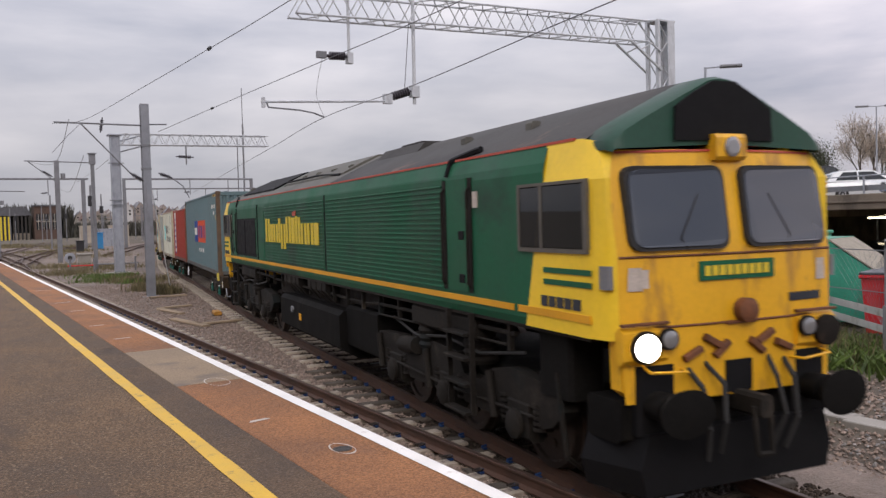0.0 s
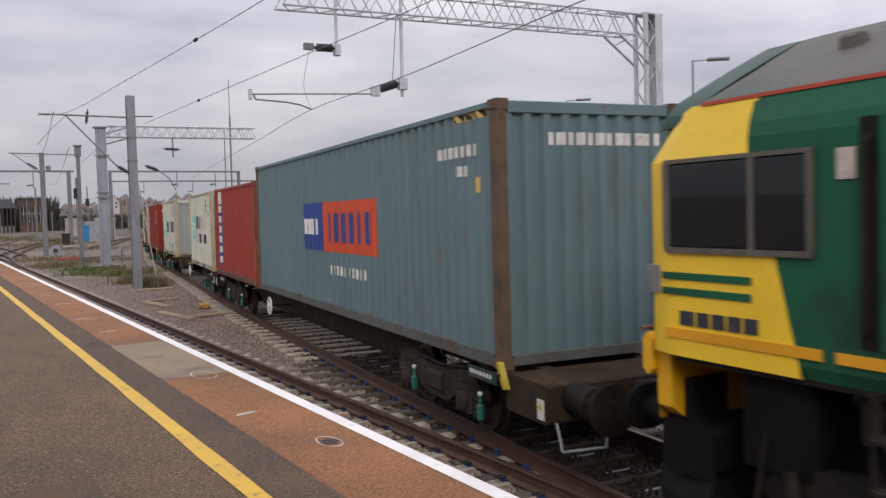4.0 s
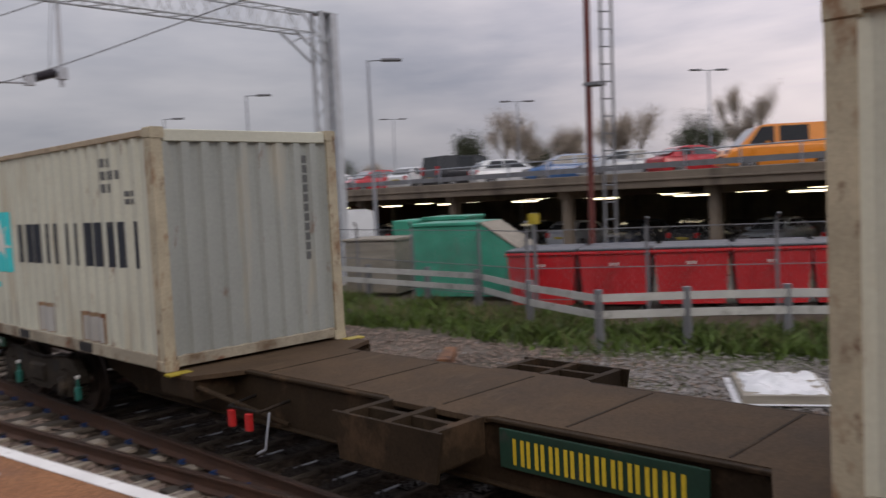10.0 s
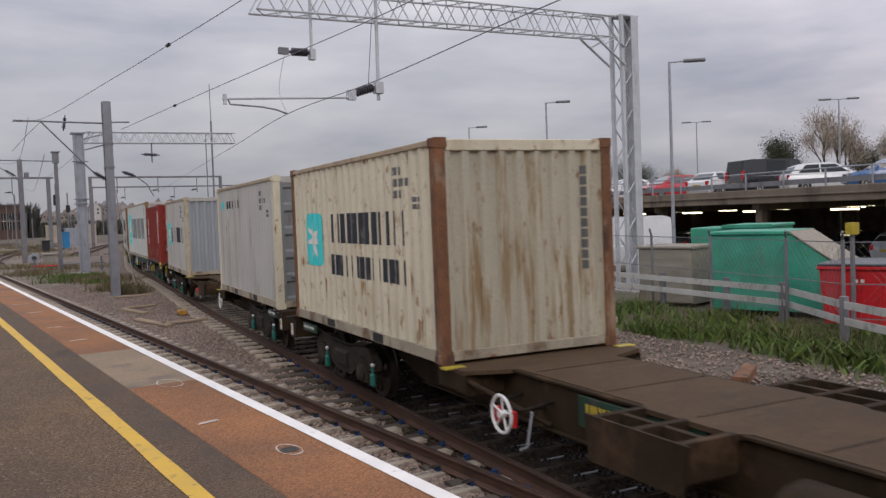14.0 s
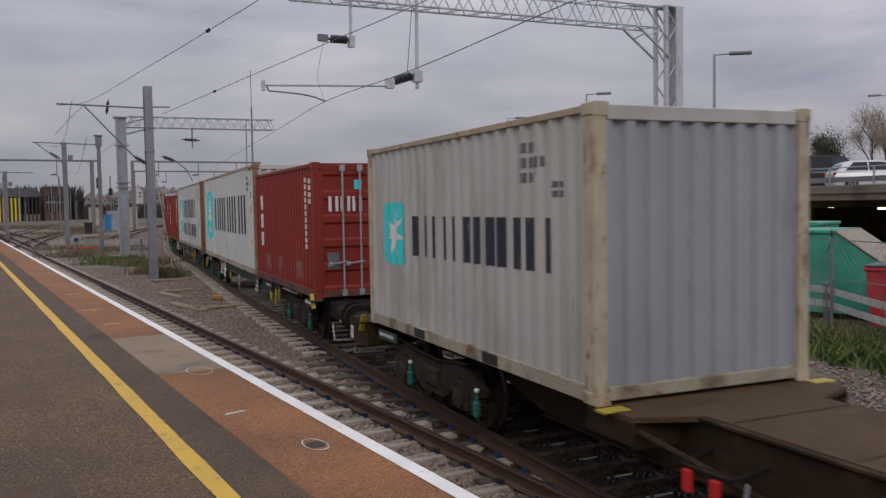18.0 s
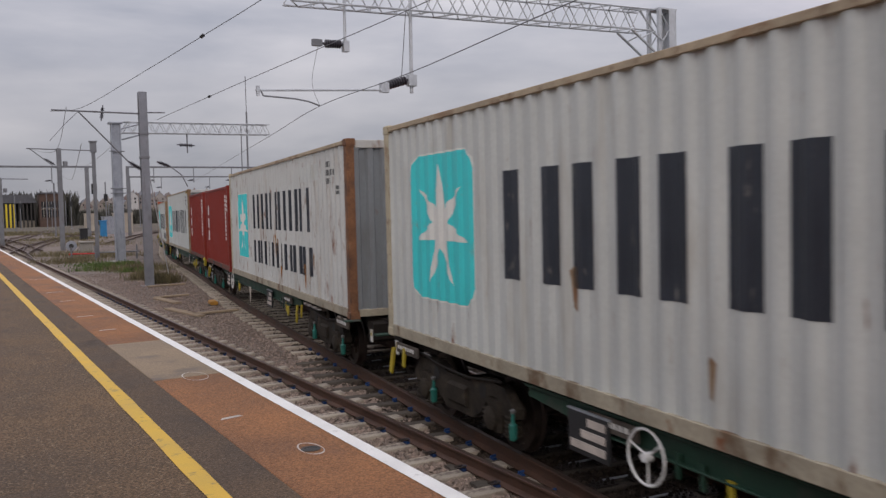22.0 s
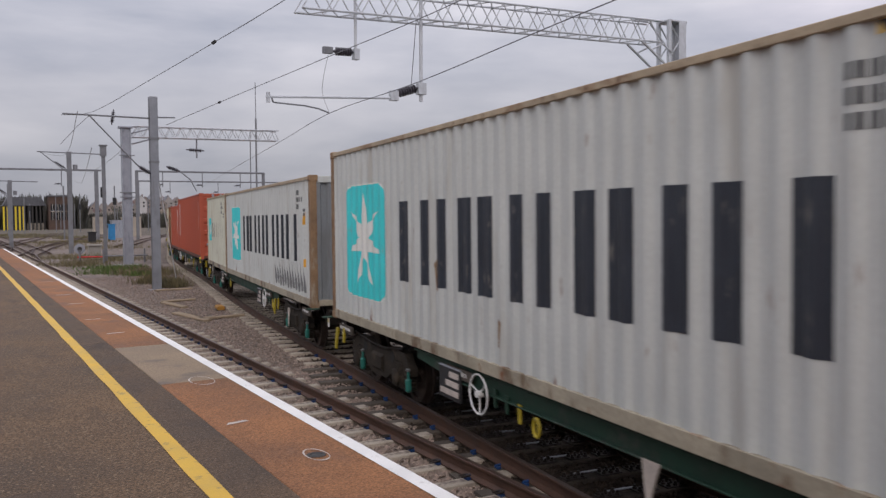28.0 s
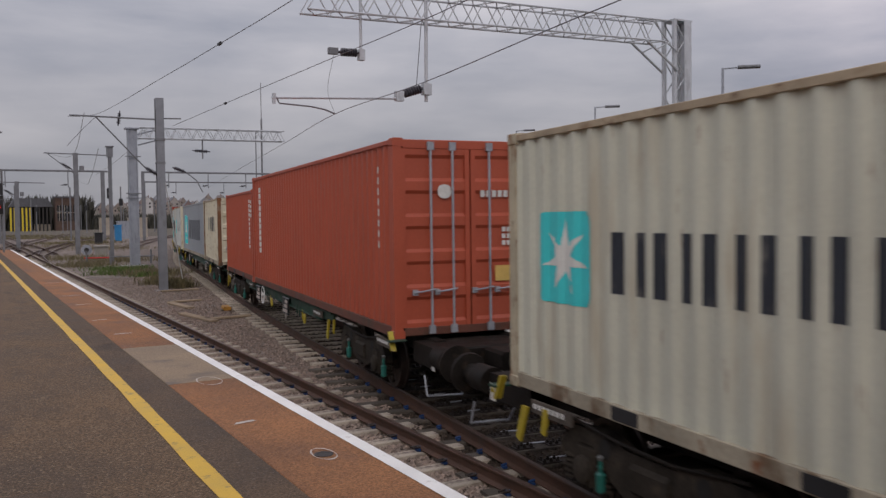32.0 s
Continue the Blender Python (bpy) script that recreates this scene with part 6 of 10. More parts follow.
    for y in (2.4, 4.2, 9.4, 10.6, 11.8, 13.0, 19.4):
        part("lifting_eye", Geo().soft(-0.62, -0.5, -H + y, -H + y + 0.14, 3.64, 3.77, 0.02), L_ROOF, th)
    # tank, boxes, running gear
    part("fuel_tank", Geo().prism([(-1.3, 0.52), (-1.3, 1.08), (-1.22, 1.16), (1.22, 1.16), (1.3, 1.08), (1.3, 0.52), (0.95, 0.3), (-0.95, 0.3)], 1, -H + 8.12, -H + 12.8), L_TANK, th, "long black fuel tank")
    for sx in (-1, 1):
        part("battery_box", Geo().soft(sx * 0.72 - 0.46, sx * 0.72 + 0.46, -H + 6.42, -H + 8.08, 0.55, 1.28, 0.05), L_TANK, th, "black equipment box")
        part("filler", Geo().cyl((sx * 1.29, -H + 11.6, 0.9), (sx * 1.34, -H + 11.6, 0.9), 0.07, 12), GALV_DULL, th, "", 40)
        part("gauge_plate", Geo().soft(sx * 1.3 - 0.015, sx * 1.3 + 0.015, -H + 10.9, -H + 11.05, 0.72, 0.86, 0.004), L_STRIPE, th)
        for y in (9.75, 11.85):
            bx = [(sx * 1.27, 1.62), (sx * 1.27, 1.46), (sx * 1.08, 1.22), (sx * 0.8, 1.22), (sx * 0.8, 1.62)]
            rv = part("air_box", Geo().prism(bx, 1, -H + y - 0.66, -H + y + 0.66), L_GEAR, th, "dusty sloping equipment box")
            for o in (-0.4, 0.0, 0.4):
                part("rib", Geo().prism([(x * 1.012, z - 0.008) for x, z in bx], 1, -H + y + o - 0.025, -H + y + o + 0.025), L_GEAR, rv)
    part("belly", Geo().box(-1.0, 1.0, -H + 6.6, H - 6.6, 1.1, 1.63), OILY, th)
    for end, yc in ((-1, -6.63), (1, 6.63)):
        b = part("bogie", Geo().soft(-0.95, 0.95, yc - 2.3, yc + 2.3, 0.62, 0.95, 0.04), L_GEAR, th, "black three-axle bogie")
        for sx in (-1, 1):
            x = sx * 1.1
            top = [(-2.8, 0.82), (-2.62, 1.02), (-1.7, 1.1), (-1.25, 1.02), (-0.95, 0.84), (-0.5, 0.84), (-0.3, 1.08), (0.5, 1.12), (0.95, 0.86), (1.35, 0.86), (1.7, 1.06), (2.62, 1.02), (2.8, 0.82)]
            bot = [(2.55, 0.62), (2.35, 0.56), (2.2, 0.74), (1.55, 0.74), (1.35, 0.5), (0.5, 0.5), (0.35, 0.72), (-0.35, 0.72), (-0.5, 0.5), (-1.35, 0.5), (-1.55, 0.74), (-2.2, 0.74), (-2.35, 0.56), (-2.55, 0.62)]
            part("side_frame", Geo().prism([(yc + a, z) for a, z in top + bot], 0, x - 0.08, x + 0.08), L_GEAR, b, "cast side frame")
            for dy in (-1.88, 0.0, 1.88):
                part("axle_box", Geo().soft(x - 0.1, x + 0.12, yc + dy - 0.23, yc + dy + 0.23, 0.36, 0.8, 0.05), L_GEAR, b)
                part("axle_cap", Geo().lathe([(0, 0.16), (0.05, 0.16), (0.08, 0.11)], (x + sx * 0.12, yc + dy, 0.53), (sx, 0, 0), 16), L_GEAR, b, "", 40)
                for o in (-0.36, 0.36):
                    sp = Geo()
                    for k in range(5):
                        sp.cyl((x, yc + dy + o, 0.52 + 0.06 * k), (x, yc + dy + o, 0.555 + 0.06 * k), 0.11, 12)
                    part("spring", sp, L_GEAR, b)
                part("damper", Geo().cyl((x + sx * 0.13, yc + dy + 0.5, 0.5), (x + sx * 0.13, yc + dy + 0.62, 1.0), 0.045, 10), L_GEAR, b, "", 40)
                part("brake_block", Geo().soft(sx * 0.75 - 0.06, sx * 0.75 + 0.06, yc + dy + 0.5, yc + dy + 0.62, 0.3, 0.7, 0.02), L_GEAR, b)
            for o in (-1.0, 1.0):
                part("rubber_spring", Geo().lathe([(0, 0.2), (0.05, 0.22), (0.09, 0.19), (0.14, 0.22), (0.19, 0.19), (0.24, 0.22), (0.3, 0.2)], (x - sx * 0.05, yc + o * 0.72, 1.0), (0, 0, 1), 14), L_GEAR, b, "", 40)
            part("bolster", Geo().soft(x - 0.16, x + 0.1, yc - 1.0, yc + 1.0, 1.3, 1.62, 0.05), L_GEAR, th)
            part("brake_cylinder", Geo().cyl((x + sx * 0.1, yc + 0.95, 1.0), (x + sx * 0.1, yc + 1.5, 0.96), 0.12, 14), L_GEAR, b, "", 40)
            part("sand_pipe", Geo().tube([(x + sx * 0.1, yc + end * 2.7, 1.2), (x + sx * 0.1, yc + end * 2.85, 0.4), (sx * 0.8, yc + end * 2.7, 0.12)], 0.03, 6), L_GEAR, b)
            part("brake_rod", Geo().tube([(x + sx * 0.1, yc - 2.2, 0.66), (x + sx * 0.12, yc, 0.62), (x + sx * 0.1, yc + 2.2, 0.66)], 0.022, 6), L_GEAR, b)
            part("cable", Geo().tube([(x + sx * 0.06, yc - 2.0, 1.3), (x + sx * 0.1, yc - 1.0, 1.16), (x + sx * 0.1, yc, 1.24), (x + sx * 0.1, yc + 1.0, 1.14), (x + sx * 0.06, yc + 2.0, 1.3)], 0.02, 6), RUBBER, b)
        for dy in (-1.88, 0.0, 1.88):
            ws = new("wheelset", BIG_WHEELSET)
            ws.parent = b
            ws.matrix_basis = pose(0, yc + dy, 0.53)
            SPIN.append((ws, yc + dy, 0.53))
    # the noses stand a little proud of the flanks; the roof is steep
    for o in th.children_recursive:
        if o.type == "MESH" and not o.name.startswith("wheelset"):
            for v in o.data.vertices:
                q = abs(v.co.y)
                v.co.y = math.copysign(float(np.interp(q, [0, H - 0.4, H - 0.1, H + 1], [0, H - 0.4, H + 0.05, H + 1.15])), v.co.y)
                v.co.z = float(np.interp(v.co.z, [0, 1.2, 1.66, 3.31, 3.9, 4.2], [0, 1.19, 1.62, 3.27, 3.94, 4.24]))
    return th


MOVERS = []
LOCO_U = 15.6
MOVERS.append((locomotive(), LOCO_U, 6.63, 0.0))


# ---- make up the train ----
HC, STD = 2.896, 2.591
TOP = 0.985


def side_y(length, d):
    """Distance d behind the leading end, in the container's own space."""
    return d - length / 2


def stand(u0, length, height, *a, **k):
    c = container(*([a[0], length, height] + list(a[1:])), **k)
    MOVERS.append((c, u0 + length / 2, length / 2 - 0.3, TOP))
    return c


def flat(u0, u1, green, slots, **k):
    th, mid, by = wagon(u0, u1, green, slots, **k)
    MOVERS.append((th, mid, by, 0.0))


L40, L20 = 12.192, 6.058
h4, h2 = L40 / 2, L20 / 2


def big_star_marks(d0, d1, e0, e1, H, sea=False, n=6, up=0.0):
    """Marks of a forty-foot box: panel and star at the trailing end, a word of bars."""
    m = star_marks(d0 - h4, d1 - h4, ((0.17 if not sea else 0.2) + up) * H, (0.78 + up) * H)
    if sea:
        m.append(("lettering", word_bars(e0 - h4, e1 - h4, 0.47 * H, 0.76 * H, 6), NAVY))
        m.append(("lettering", word_bars(e0 - h4 - 0.1, e1 - h4, 0.18 * H, 0.37 * H, 7), NAVY))
    else:
        m.append(("lettering", word_bars(e0 - h4, e1 - h4, (0.3 + up) * H, (0.68 + up) * H, 6), NAVY))
    return m


def rust_runs(length, H, seed, n=5):
    """Narrow rust runs below dents and rivets."""
    rg = random.Random(seed)
    out = []
    for k in range(n):
        y, z, w = rg.uniform(0.4, length - 0.4) - length / 2, rg.uniform(0.12, 0.5) * H, rg.uniform(0.03, 0.09)
        h = rg.uniform(0.12, 0.38)
        out.append([(y - w, z), (y - w * 0.4, z - h), (y + w * 0.3, z - h * 0.9), (y + w, z), (y, z + 0.05)])
    return [("rust_run", [p], RUST_PATCH) for p in out]


def runs_at(length, H, spots_at):
    """Orange rust runs: distance behind the leading end, top and foot as shares of the height, width."""
    out, rg = [], random.Random(int(length * 10))
    for d, a, b, w in spots_at:
        for k in range(5):
            y = side_y(length, d) + w * rg.uniform(-1, 1)
            t = w * rg.uniform(0.1, 0.26)
            z1 = (a - rg.uniform(0, 0.3) * (a - b)) * H
            z0 = (b + rg.uniform(0, 0.5) * (a - b)) * H
            zm = z0 + (z1 - z0) * rg.uniform(0.4, 0.75)
            out.append([(y + t, z1), (y + 0.2 * t, z1 + 0.03), (y - t, z1 - 0.02), (y - 0.7 * t, zm), (y - 0.15 * t, z0), (y + 0.2 * t, z0 + 0.03), (y + 0.6 * t, zm)])
    return [("rust_run", [p], RUST_RUN) for p in out]


def id_marks(length, H, m=None):
    return [("stencil", id_bars(side_y(length, 1.35), 0.9 * H, (4, 6, 4), 0.1, 0.06), m or MARK_GREY), ("stencil", id_bars(side_y(length, 0.7), 0.75 * H, (2, 2), 0.06, 0.06), m or MARK_GREY)]


def hazard_corner(length, H):
    out = []
    for k in range(5):
        a = side_y(length, 0.25 + 0.18 * k)
        out.append([(a, H - 0.16), (a + 0.09, H - 0.16), (a + 0.17, H - 0.09), (a + 0.08, H - 0.09)])
    return [("warning_tape", [rect(side_y(length, 0.22), side_y(length, 1.15), H - 0.165, H - 0.085)], MARK_YELLOW, 0.004), ("warning_tape", out, BLACK, 0.008)]


def y20(d):
    return d - h2


# first wagon: forty-foot grey-blue box, twenty-foot maroon
po = [("decal", [rect(6.74 - h4, 8.1 - h4, 0.37 * HC, 0.67 * HC)], DEEP_BLUE), ("decal", [rect(3.81 - h4, 6.74 - h4, 0.37 * HC, 0.67 * HC)], SIGNAL_ORANGE),
      ("lettering", word_bars(4.0 - h4, 6.3 - h4, 0.43 * HC, 0.6 * HC, 7), DEEP_BLUE, 0.008), ("lettering", word_bars(6.95 - h4, 7.9 - h4, 0.47 * HC, 0.57 * HC, 2), STAR_WHITE, 0.008),
      ("lettering", word_bars(4.3 - h4, 6.4 - h4, 0.235 * HC, 0.29 * HC, 9), MARK_WHITE), ("stencil", id_bars(side_y(L40, 1.55), 0.85 * HC, (10,), 0.13, 0.075), MARK_WHITE), ("stencil", id_bars(side_y(L40, 1.1), 0.77 * HC, (4,), 0.12, 0.075), MARK_WHITE),
      ("sticker", [rect(side_y(L40, 0.42), side_y(L40, 0.6), 0.66 * HC, 0.72 * HC)], MARK_YELLOW)] + hazard_corner(L40, HC)
stand(28.61, L40, HC, "grey-blue corrugated forty-foot container with an orange and blue panel, rusty corners", GREY_BLUE, POST_DARK, po, front_marks=[("stencil", id_bars(0.95, 0.88 * HC, (12,), 0.14, 0.095, 1.4), MARK_WHITE)])
cr = [("decal", [rect(y20(4.95), y20(5.53), 0.12 * STD, 0.82 * STD)], DEEP_BLUE), ("decal", [rect(y20(4.95), y20(5.53), 0.82 * STD, 0.96 * STD)], MARK_WHITE)]
cr += [("lettering", [rect(y20(5.05), y20(5.16), (0.15 + 0.115 * k) * STD, (0.225 + 0.115 * k) * STD) for k in range(6)] + [rect(y20(5.26), y20(5.43), (0.15 + 0.115 * k) * STD, (0.225 + 0.115 * k) * STD) for k in range(6)], MARK_WHITE, 0.008)]
cr += [("stencil", [rect(y20(0.52), y20(0.63), (0.27 + 0.052 * k) * STD, (0.31 + 0.052 * k) * STD) for k in (0, 2, 3, 4, 5, 6, 7, 9, 10, 11, 12)] + [rect(y20(0.25), y20(0.36), (0.7 + 0.056 * k) * STD, (0.742 + 0.056 * k) * STD) for k in range(4)], MARK_FADED), ("sticker", [rect(y20(0.22), y20(0.37), 0.545 * STD, 0.605 * STD)], MARK_YELLOW), ("sticker", [rect(y20(0.21), y20(0.37), 0.44 * STD, 0.49 * STD)], MARK_FADED)]
cr += [("scrape", [[(y20(1.0), 0.61 * STD), (y20(0.93), 0.6 * STD), (y20(1.02), 0.64 * STD), (y20(1.08), 0.69 * STD), (y20(1.16), 0.69 * STD), (y20(1.17), 0.61 * STD)]], MARK_FADED), ("scrape", [rect(y20(2.66), y20(2.72), 0.41 * STD, 0.52 * STD), rect(y20(1.4), y20(1.44), 0.38 * STD, 0.51 * STD), rect(y20(3.2), y20(3.28), 0.49 * STD, 0.52 * STD), rect(y20(2.44), y20(2.5), 0.48 * STD, 0.51 * STD)], MARK_SCUFF), ("scrape", [rect(y20(1.04), y20(1.12), 0.3 * STD, 0.44 * STD)], RUST_PATCH)]
stand(41.19, L20, STD, "weathered red twenty-foot container with a blue lettered strip", MAROON, (POST_RED, MAROON), cr, front="wall")
flat(28.2, 47.5, False, [(28.61, L40), (41.19, L20)], wheel_at=39.9, buffers=(True, False))

# second: cream star box, bare deck, cream star box
def sea20(sq0, sq1, e0, e1):
    return star_marks(y20(sq0), y20(sq1), 0.37 * STD, 0.7 * STD) + [("lettering", word_bars(y20(e0), y20(e1), 0.52 * STD, 0.69 * STD, 6), NAVY), ("lettering", word_bars(y20(e0), y20(e1 + 0.02), 0.33 * STD, 0.45 * STD, 7), NAVY)] + id_marks(L20, STD)


def star20(sq0, sq1, e0, e1):
    return star_marks(y20(sq0), y20(sq1), 0.36 * STD, 0.69 * STD) + [("lettering", word_bars(y20(e0), y20(e1), 0.42 * STD, 0.62 * STD, 6), NAVY)] + id_marks(L20, STD)


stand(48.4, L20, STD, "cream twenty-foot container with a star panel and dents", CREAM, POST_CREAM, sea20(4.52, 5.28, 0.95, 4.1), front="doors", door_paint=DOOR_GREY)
stand(61.14, L20, STD, "cream-grey twenty-foot container with a star panel, grey end wall", CREAM, POST_CREAM, star20(4.35, 5.26, 0.33, 4.11) + [("patch", [rect(y20(1.47), y20(2.11), 0.065 * STD, 0.205 * STD)], RUST_PATCH), ("patch", [rect(y20(1.5), y20(2.06), 0.07 * STD, 0.185 * STD), rect(y20(3.05), y20(3.46), 0.075 * STD, 0.2 * STD)], PALE_DIRTY, 0.008), ("patch", [rect(y20(3.01), y20(3.54), 0.07 * STD, 0.22 * STD)], RUST_PATCH), ("scrape", [rect(y20(4.3 + 0.276 * k), y20(4.36 + 0.276 * k), 0.07 * STD, (0.2 + 0.04 * math.sin(3 * k)) * STD) for k in range(5)], MARK_GREY), ("sticker", [rect(y20(5.0), y20(5.12), 0.27 * STD, 0.3 * STD)], STAR_BLUE)], front_marks=[("stencil", [rect(0.74, 0.81, (0.4 + 0.045 * k) * STD, (0.435 + 0.045 * k) * STD) for k in range(11)], MARK_GREY)], end_paint=WALL_GREY)
flat(48.0, 67.6, False, [(48.31, L20), (61.14, L20)], plate_at=56.2, wheel_at=55.25, buffers=(False, True))

# third: red box with tall yellow sign, bare deck, rusty cream box
gd = []
for k in range(4):
    z0 = (0.735 - 0.165 * k) * STD
    gd += [rect(y20(5.18), y20(5.25), z0, z0 + 0.14 * STD), rect(y20(5.46), y20(5.53), z0, z0 + 0.14 * STD), rect(y20(5.25), y20(5.46), z0, z0 + 0.05), rect(y20(5.25), y20(5.46), z0 + 0.14 * STD - 0.05, z0 + 0.14 * STD)]
gold = [("lettering", gd, MARK_YELLOW), ("patch", [rect(y20(4.05), y20(4.5), 0.1 * STD, 0.25 * STD)], FRESH_RED), ("stencil", id_bars(y20(1.5), 0.86 * STD, (6, 8, 4), 0.08, 0.045), MARK_WHITE), ("sticker", [rect(y20(1.1), y20(1.28), 0.58 * STD, 0.68 * STD)], MARK_WHITE), ("sticker", [rect(y20(2.4), y20(2.5), 0.17 * STD, 0.2 * STD)], MARK_WHITE)]
door_ids = [("stencil", id_bars(0.9, 0.8 * STD, (9, 6), 0.09, 0.06) + id_bars(0.9, 0.6 * STD, (5, 5, 5), 0.06, 0.055), MARK_WHITE), ("sticker", [rounded(-0.95, -0.75, 0.8 * STD, 0.89 * STD, 0.05)], MARK_WHITE), ("stencil", id_bars(-0.45, 0.6 * STD, (5, 5, 4), 0.07, 0.06), MARK_WHITE)]
stand(70.39, L20, STD, "deep maroon twenty-foot container with a tall yellow sign, doors leading", MAROON_DEEP, MAROON_DEEP, gold, front="doors", front_marks=door_ids)
stand(83.1, L20, STD, "cream twenty-foot container streaked with rust, star panel", CREAM_RUSTY, RUST_MAT, sea20(4.45, 5.31, 0.9, 3.95) + runs_at(L20, STD, ((5.6, 0.42, 0.3, 0.04), (4.3, 0.3, 0.16, 0.05), (3.6, 0.24, 0.1, 0.06), (2.6, 0.33, 0.2, 0.05), (1.7, 0.26, 0.08, 0.08), (0.9, 0.4, 0.22, 0.06), (0.6, 0.2, 0.07, 0.07))), front_marks=[("stencil", [rect(0.78, 0.85, (0.38 + 0.05 * k) * STD, (0.42 + 0.05 * k) * STD) for k in range(10)], MARK_GREY)], end_paint=WALL_RUSTY)
flat(70.1, 89.5, False, [(70.39, L20), (83.1, L20)], plate_at=80.4, wheel_at=81.95, tank=77.9, buffers=(True, False))

# fourth
gm = [("lettering", word_bars(y20(3.2), y20(5.0), 0.79 * STD, 0.86 * STD, 6), NAVY), ("decal", [rect(y20(5.1), y20(5.45), 0.79 * STD, 0.86 * STD)], STAR_BLUE)] + id_marks(L20, STD)
stand(90.46, L20, STD, "dirty pale grey twenty-foot container with a small sign, doors leading", PALE_DIRTY, CREAM_RUSTY, gm, front="doors", door_paint=WALL_SHADED, front_marks=[("sticker", [rect(0.35, 0.6, 0.78 * STD, 0.87 * STD)], DEEP_BLUE)])
stand(102.77, L20, STD, "pale grey twenty-foot container with a star panel, blue-grey end wall", PALE_DIRTY, POST_CREAM, star20(4.57, 5.38, 0.62, 4.27), end_paint=PALE_BLUE)
flat(90.15, 109.2, False, [(90.46, L20), (102.77, L20)], plate_at=98.6, wheel_at=97.0, buffers=(False, True))

# fifth: from here the wagons are green
def tex_marks(rear):
    m = []
    for k in range(3):
        z0 = (0.66 - 0.17 * k) * STD
        m += [rect(y20(rear) - 0.15, y20(rear), z0, z0 + 0.13 * STD), rect(y20(rear) - 0.34, y20(rear) - 0.21, z0, z0 + 0.13 * STD)]
    return [("lettering", m, MARK_WHITE), ("stencil", [rect(y20(0.66), y20(0.73), (0.36 + 0.05 * k) * STD, (0.395 + 0.05 * k) * STD) for k in range(11)] + [rect(y20(0.36), y20(0.42), (0.7 + 0.05 * k) * STD, (0.735 + 0.05 * k) * STD) for k in range(4)], MARK_WHITE)]


tex_door = [("stencil", id_bars(0.9, 0.74 * STD, (8, 5), 0.09, 0.06) + id_bars(0.9, 0.6 * STD, (5, 5, 5), 0.06, 0.055), MARK_WHITE), ("lettering", word_bars(-0.95, -0.25, 0.64 * STD, 0.75 * STD, 3), MARK_WHITE), ("sticker", [rect(-0.4, -0.25, 0.8 * STD, 0.87 * STD)], STAR_BLUE), ("sticker", [rect(-0.95, -0.72, 0.22 * STD, 0.34 * STD)], MARK_GREY)]
stand(112.22, L20, STD, "deep red twenty-foot container with white marks, doors leading", MAROON_DEEP, MAROON_DEEP, tex_marks(5.44) + [("patch", [[(y20(d + 0.55), 0.26 * STD), (y20(d + 0.5), 0.1 * STD), (y20(d + 0.3), 0.12 * STD), (y20(d + 0.28), 0.2 * STD), (y20(d + 0.02), 0.09 * STD), (y20(d), 0.25 * STD)]], SCUFF) for d in (1.1, 2.9, 4.4)], front="doors", front_marks=tex_door)
warn_tri = [("sticker", [[(0.47 - h4, 0.56 * HC), (0.81 - h4, 0.56 * HC), (0.64 - h4, 0.65 * HC)], rect(0.55 - h4, 0.71 - h4, 0.265 * HC, 0.32 * HC)], WARN_ORANGE)]
stand(118.49, L40, HC, "pale grey high forty-foot container with star panel and dark wording", PALE_GREY, (POST_RUST, POST_CREAM), big_star_marks(9.5, 11.25, 1.36, 8.75, HC, up=0.05) + id_marks(L40, HC) + rust_runs(L40, HC, 5) + hazard_corner(L40, HC) + warn_tri, front="wall")
flat(111.9, 131.1, True, [(112.22, L20), (118.49, L40)], wheel_at=125.02, buffers=(True, False))

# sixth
stand(132.48, L40, HC, "rust-streaked pale grey high forty-foot container, two lines of dark wording", PALE_RUSTY, (RUST_MAT, POST_CREAM), big_star_marks(9.3, 10.9, 2.44, 8.49, HC, True) + id_marks(L40, HC) + [("patch", [rect(1.9 - h4, 3.3 - h4, 0.8 * HC, 0.9 * HC)], PALE_GREY)] + runs_at(L40, HC, ((7.35, 0.6, 0.5, 0.06), (6.95, 0.42, 0.24, 0.1), (6.6, 0.27, 0.13, 0.07), (5.95, 0.44, 0.22, 0.14), (5.6, 0.4, 0.27, 0.08), (5.35, 0.2, 0.06, 0.11), (4.1, 0.33, 0.24, 0.05), (3.2, 0.26, 0.06, 0.14), (2.75, 0.2, 0.05, 0.1), (2.3, 0.34, 0.22, 0.07), (9.6, 0.16, 0.07, 0.06))), front="wall", end_paint=WALL_SHADED)
stand(145.16, L20, STD, "deep red twenty-foot container with white marks", MAROON_DEEP, MAROON_DEEP, tex_marks(5.44), front="wall")
flat(132.15, 151.5, True, [(132.48, L40), (145.16, L20)], wheel_at=145.1, buffers=(False, True))

# seventh
stand(152.25, L20, STD, "deep red twenty-foot container with white marks, doors leading", MAROON_DEEP, MAROON_DEEP, tex_marks(5.44), front="doors", front_marks=tex_door)
stand(159.2, L40, HC, "clean pale grey high forty-foot container with star panel and dark wording", PALE_GREY, POST_RUST, big_star_marks(9.45, 11.3, 1.2, 8.75, HC) + id_marks(L40, HC) + rust_runs(L40, HC, 5) + hazard_corner(L40, HC), front="wall", end_paint=WALL_SHADED)
flat(151.95, 171.7, True, [(152.25, L20), (159.2, L40)], wheel_at=165.52, buffers=(True, False))

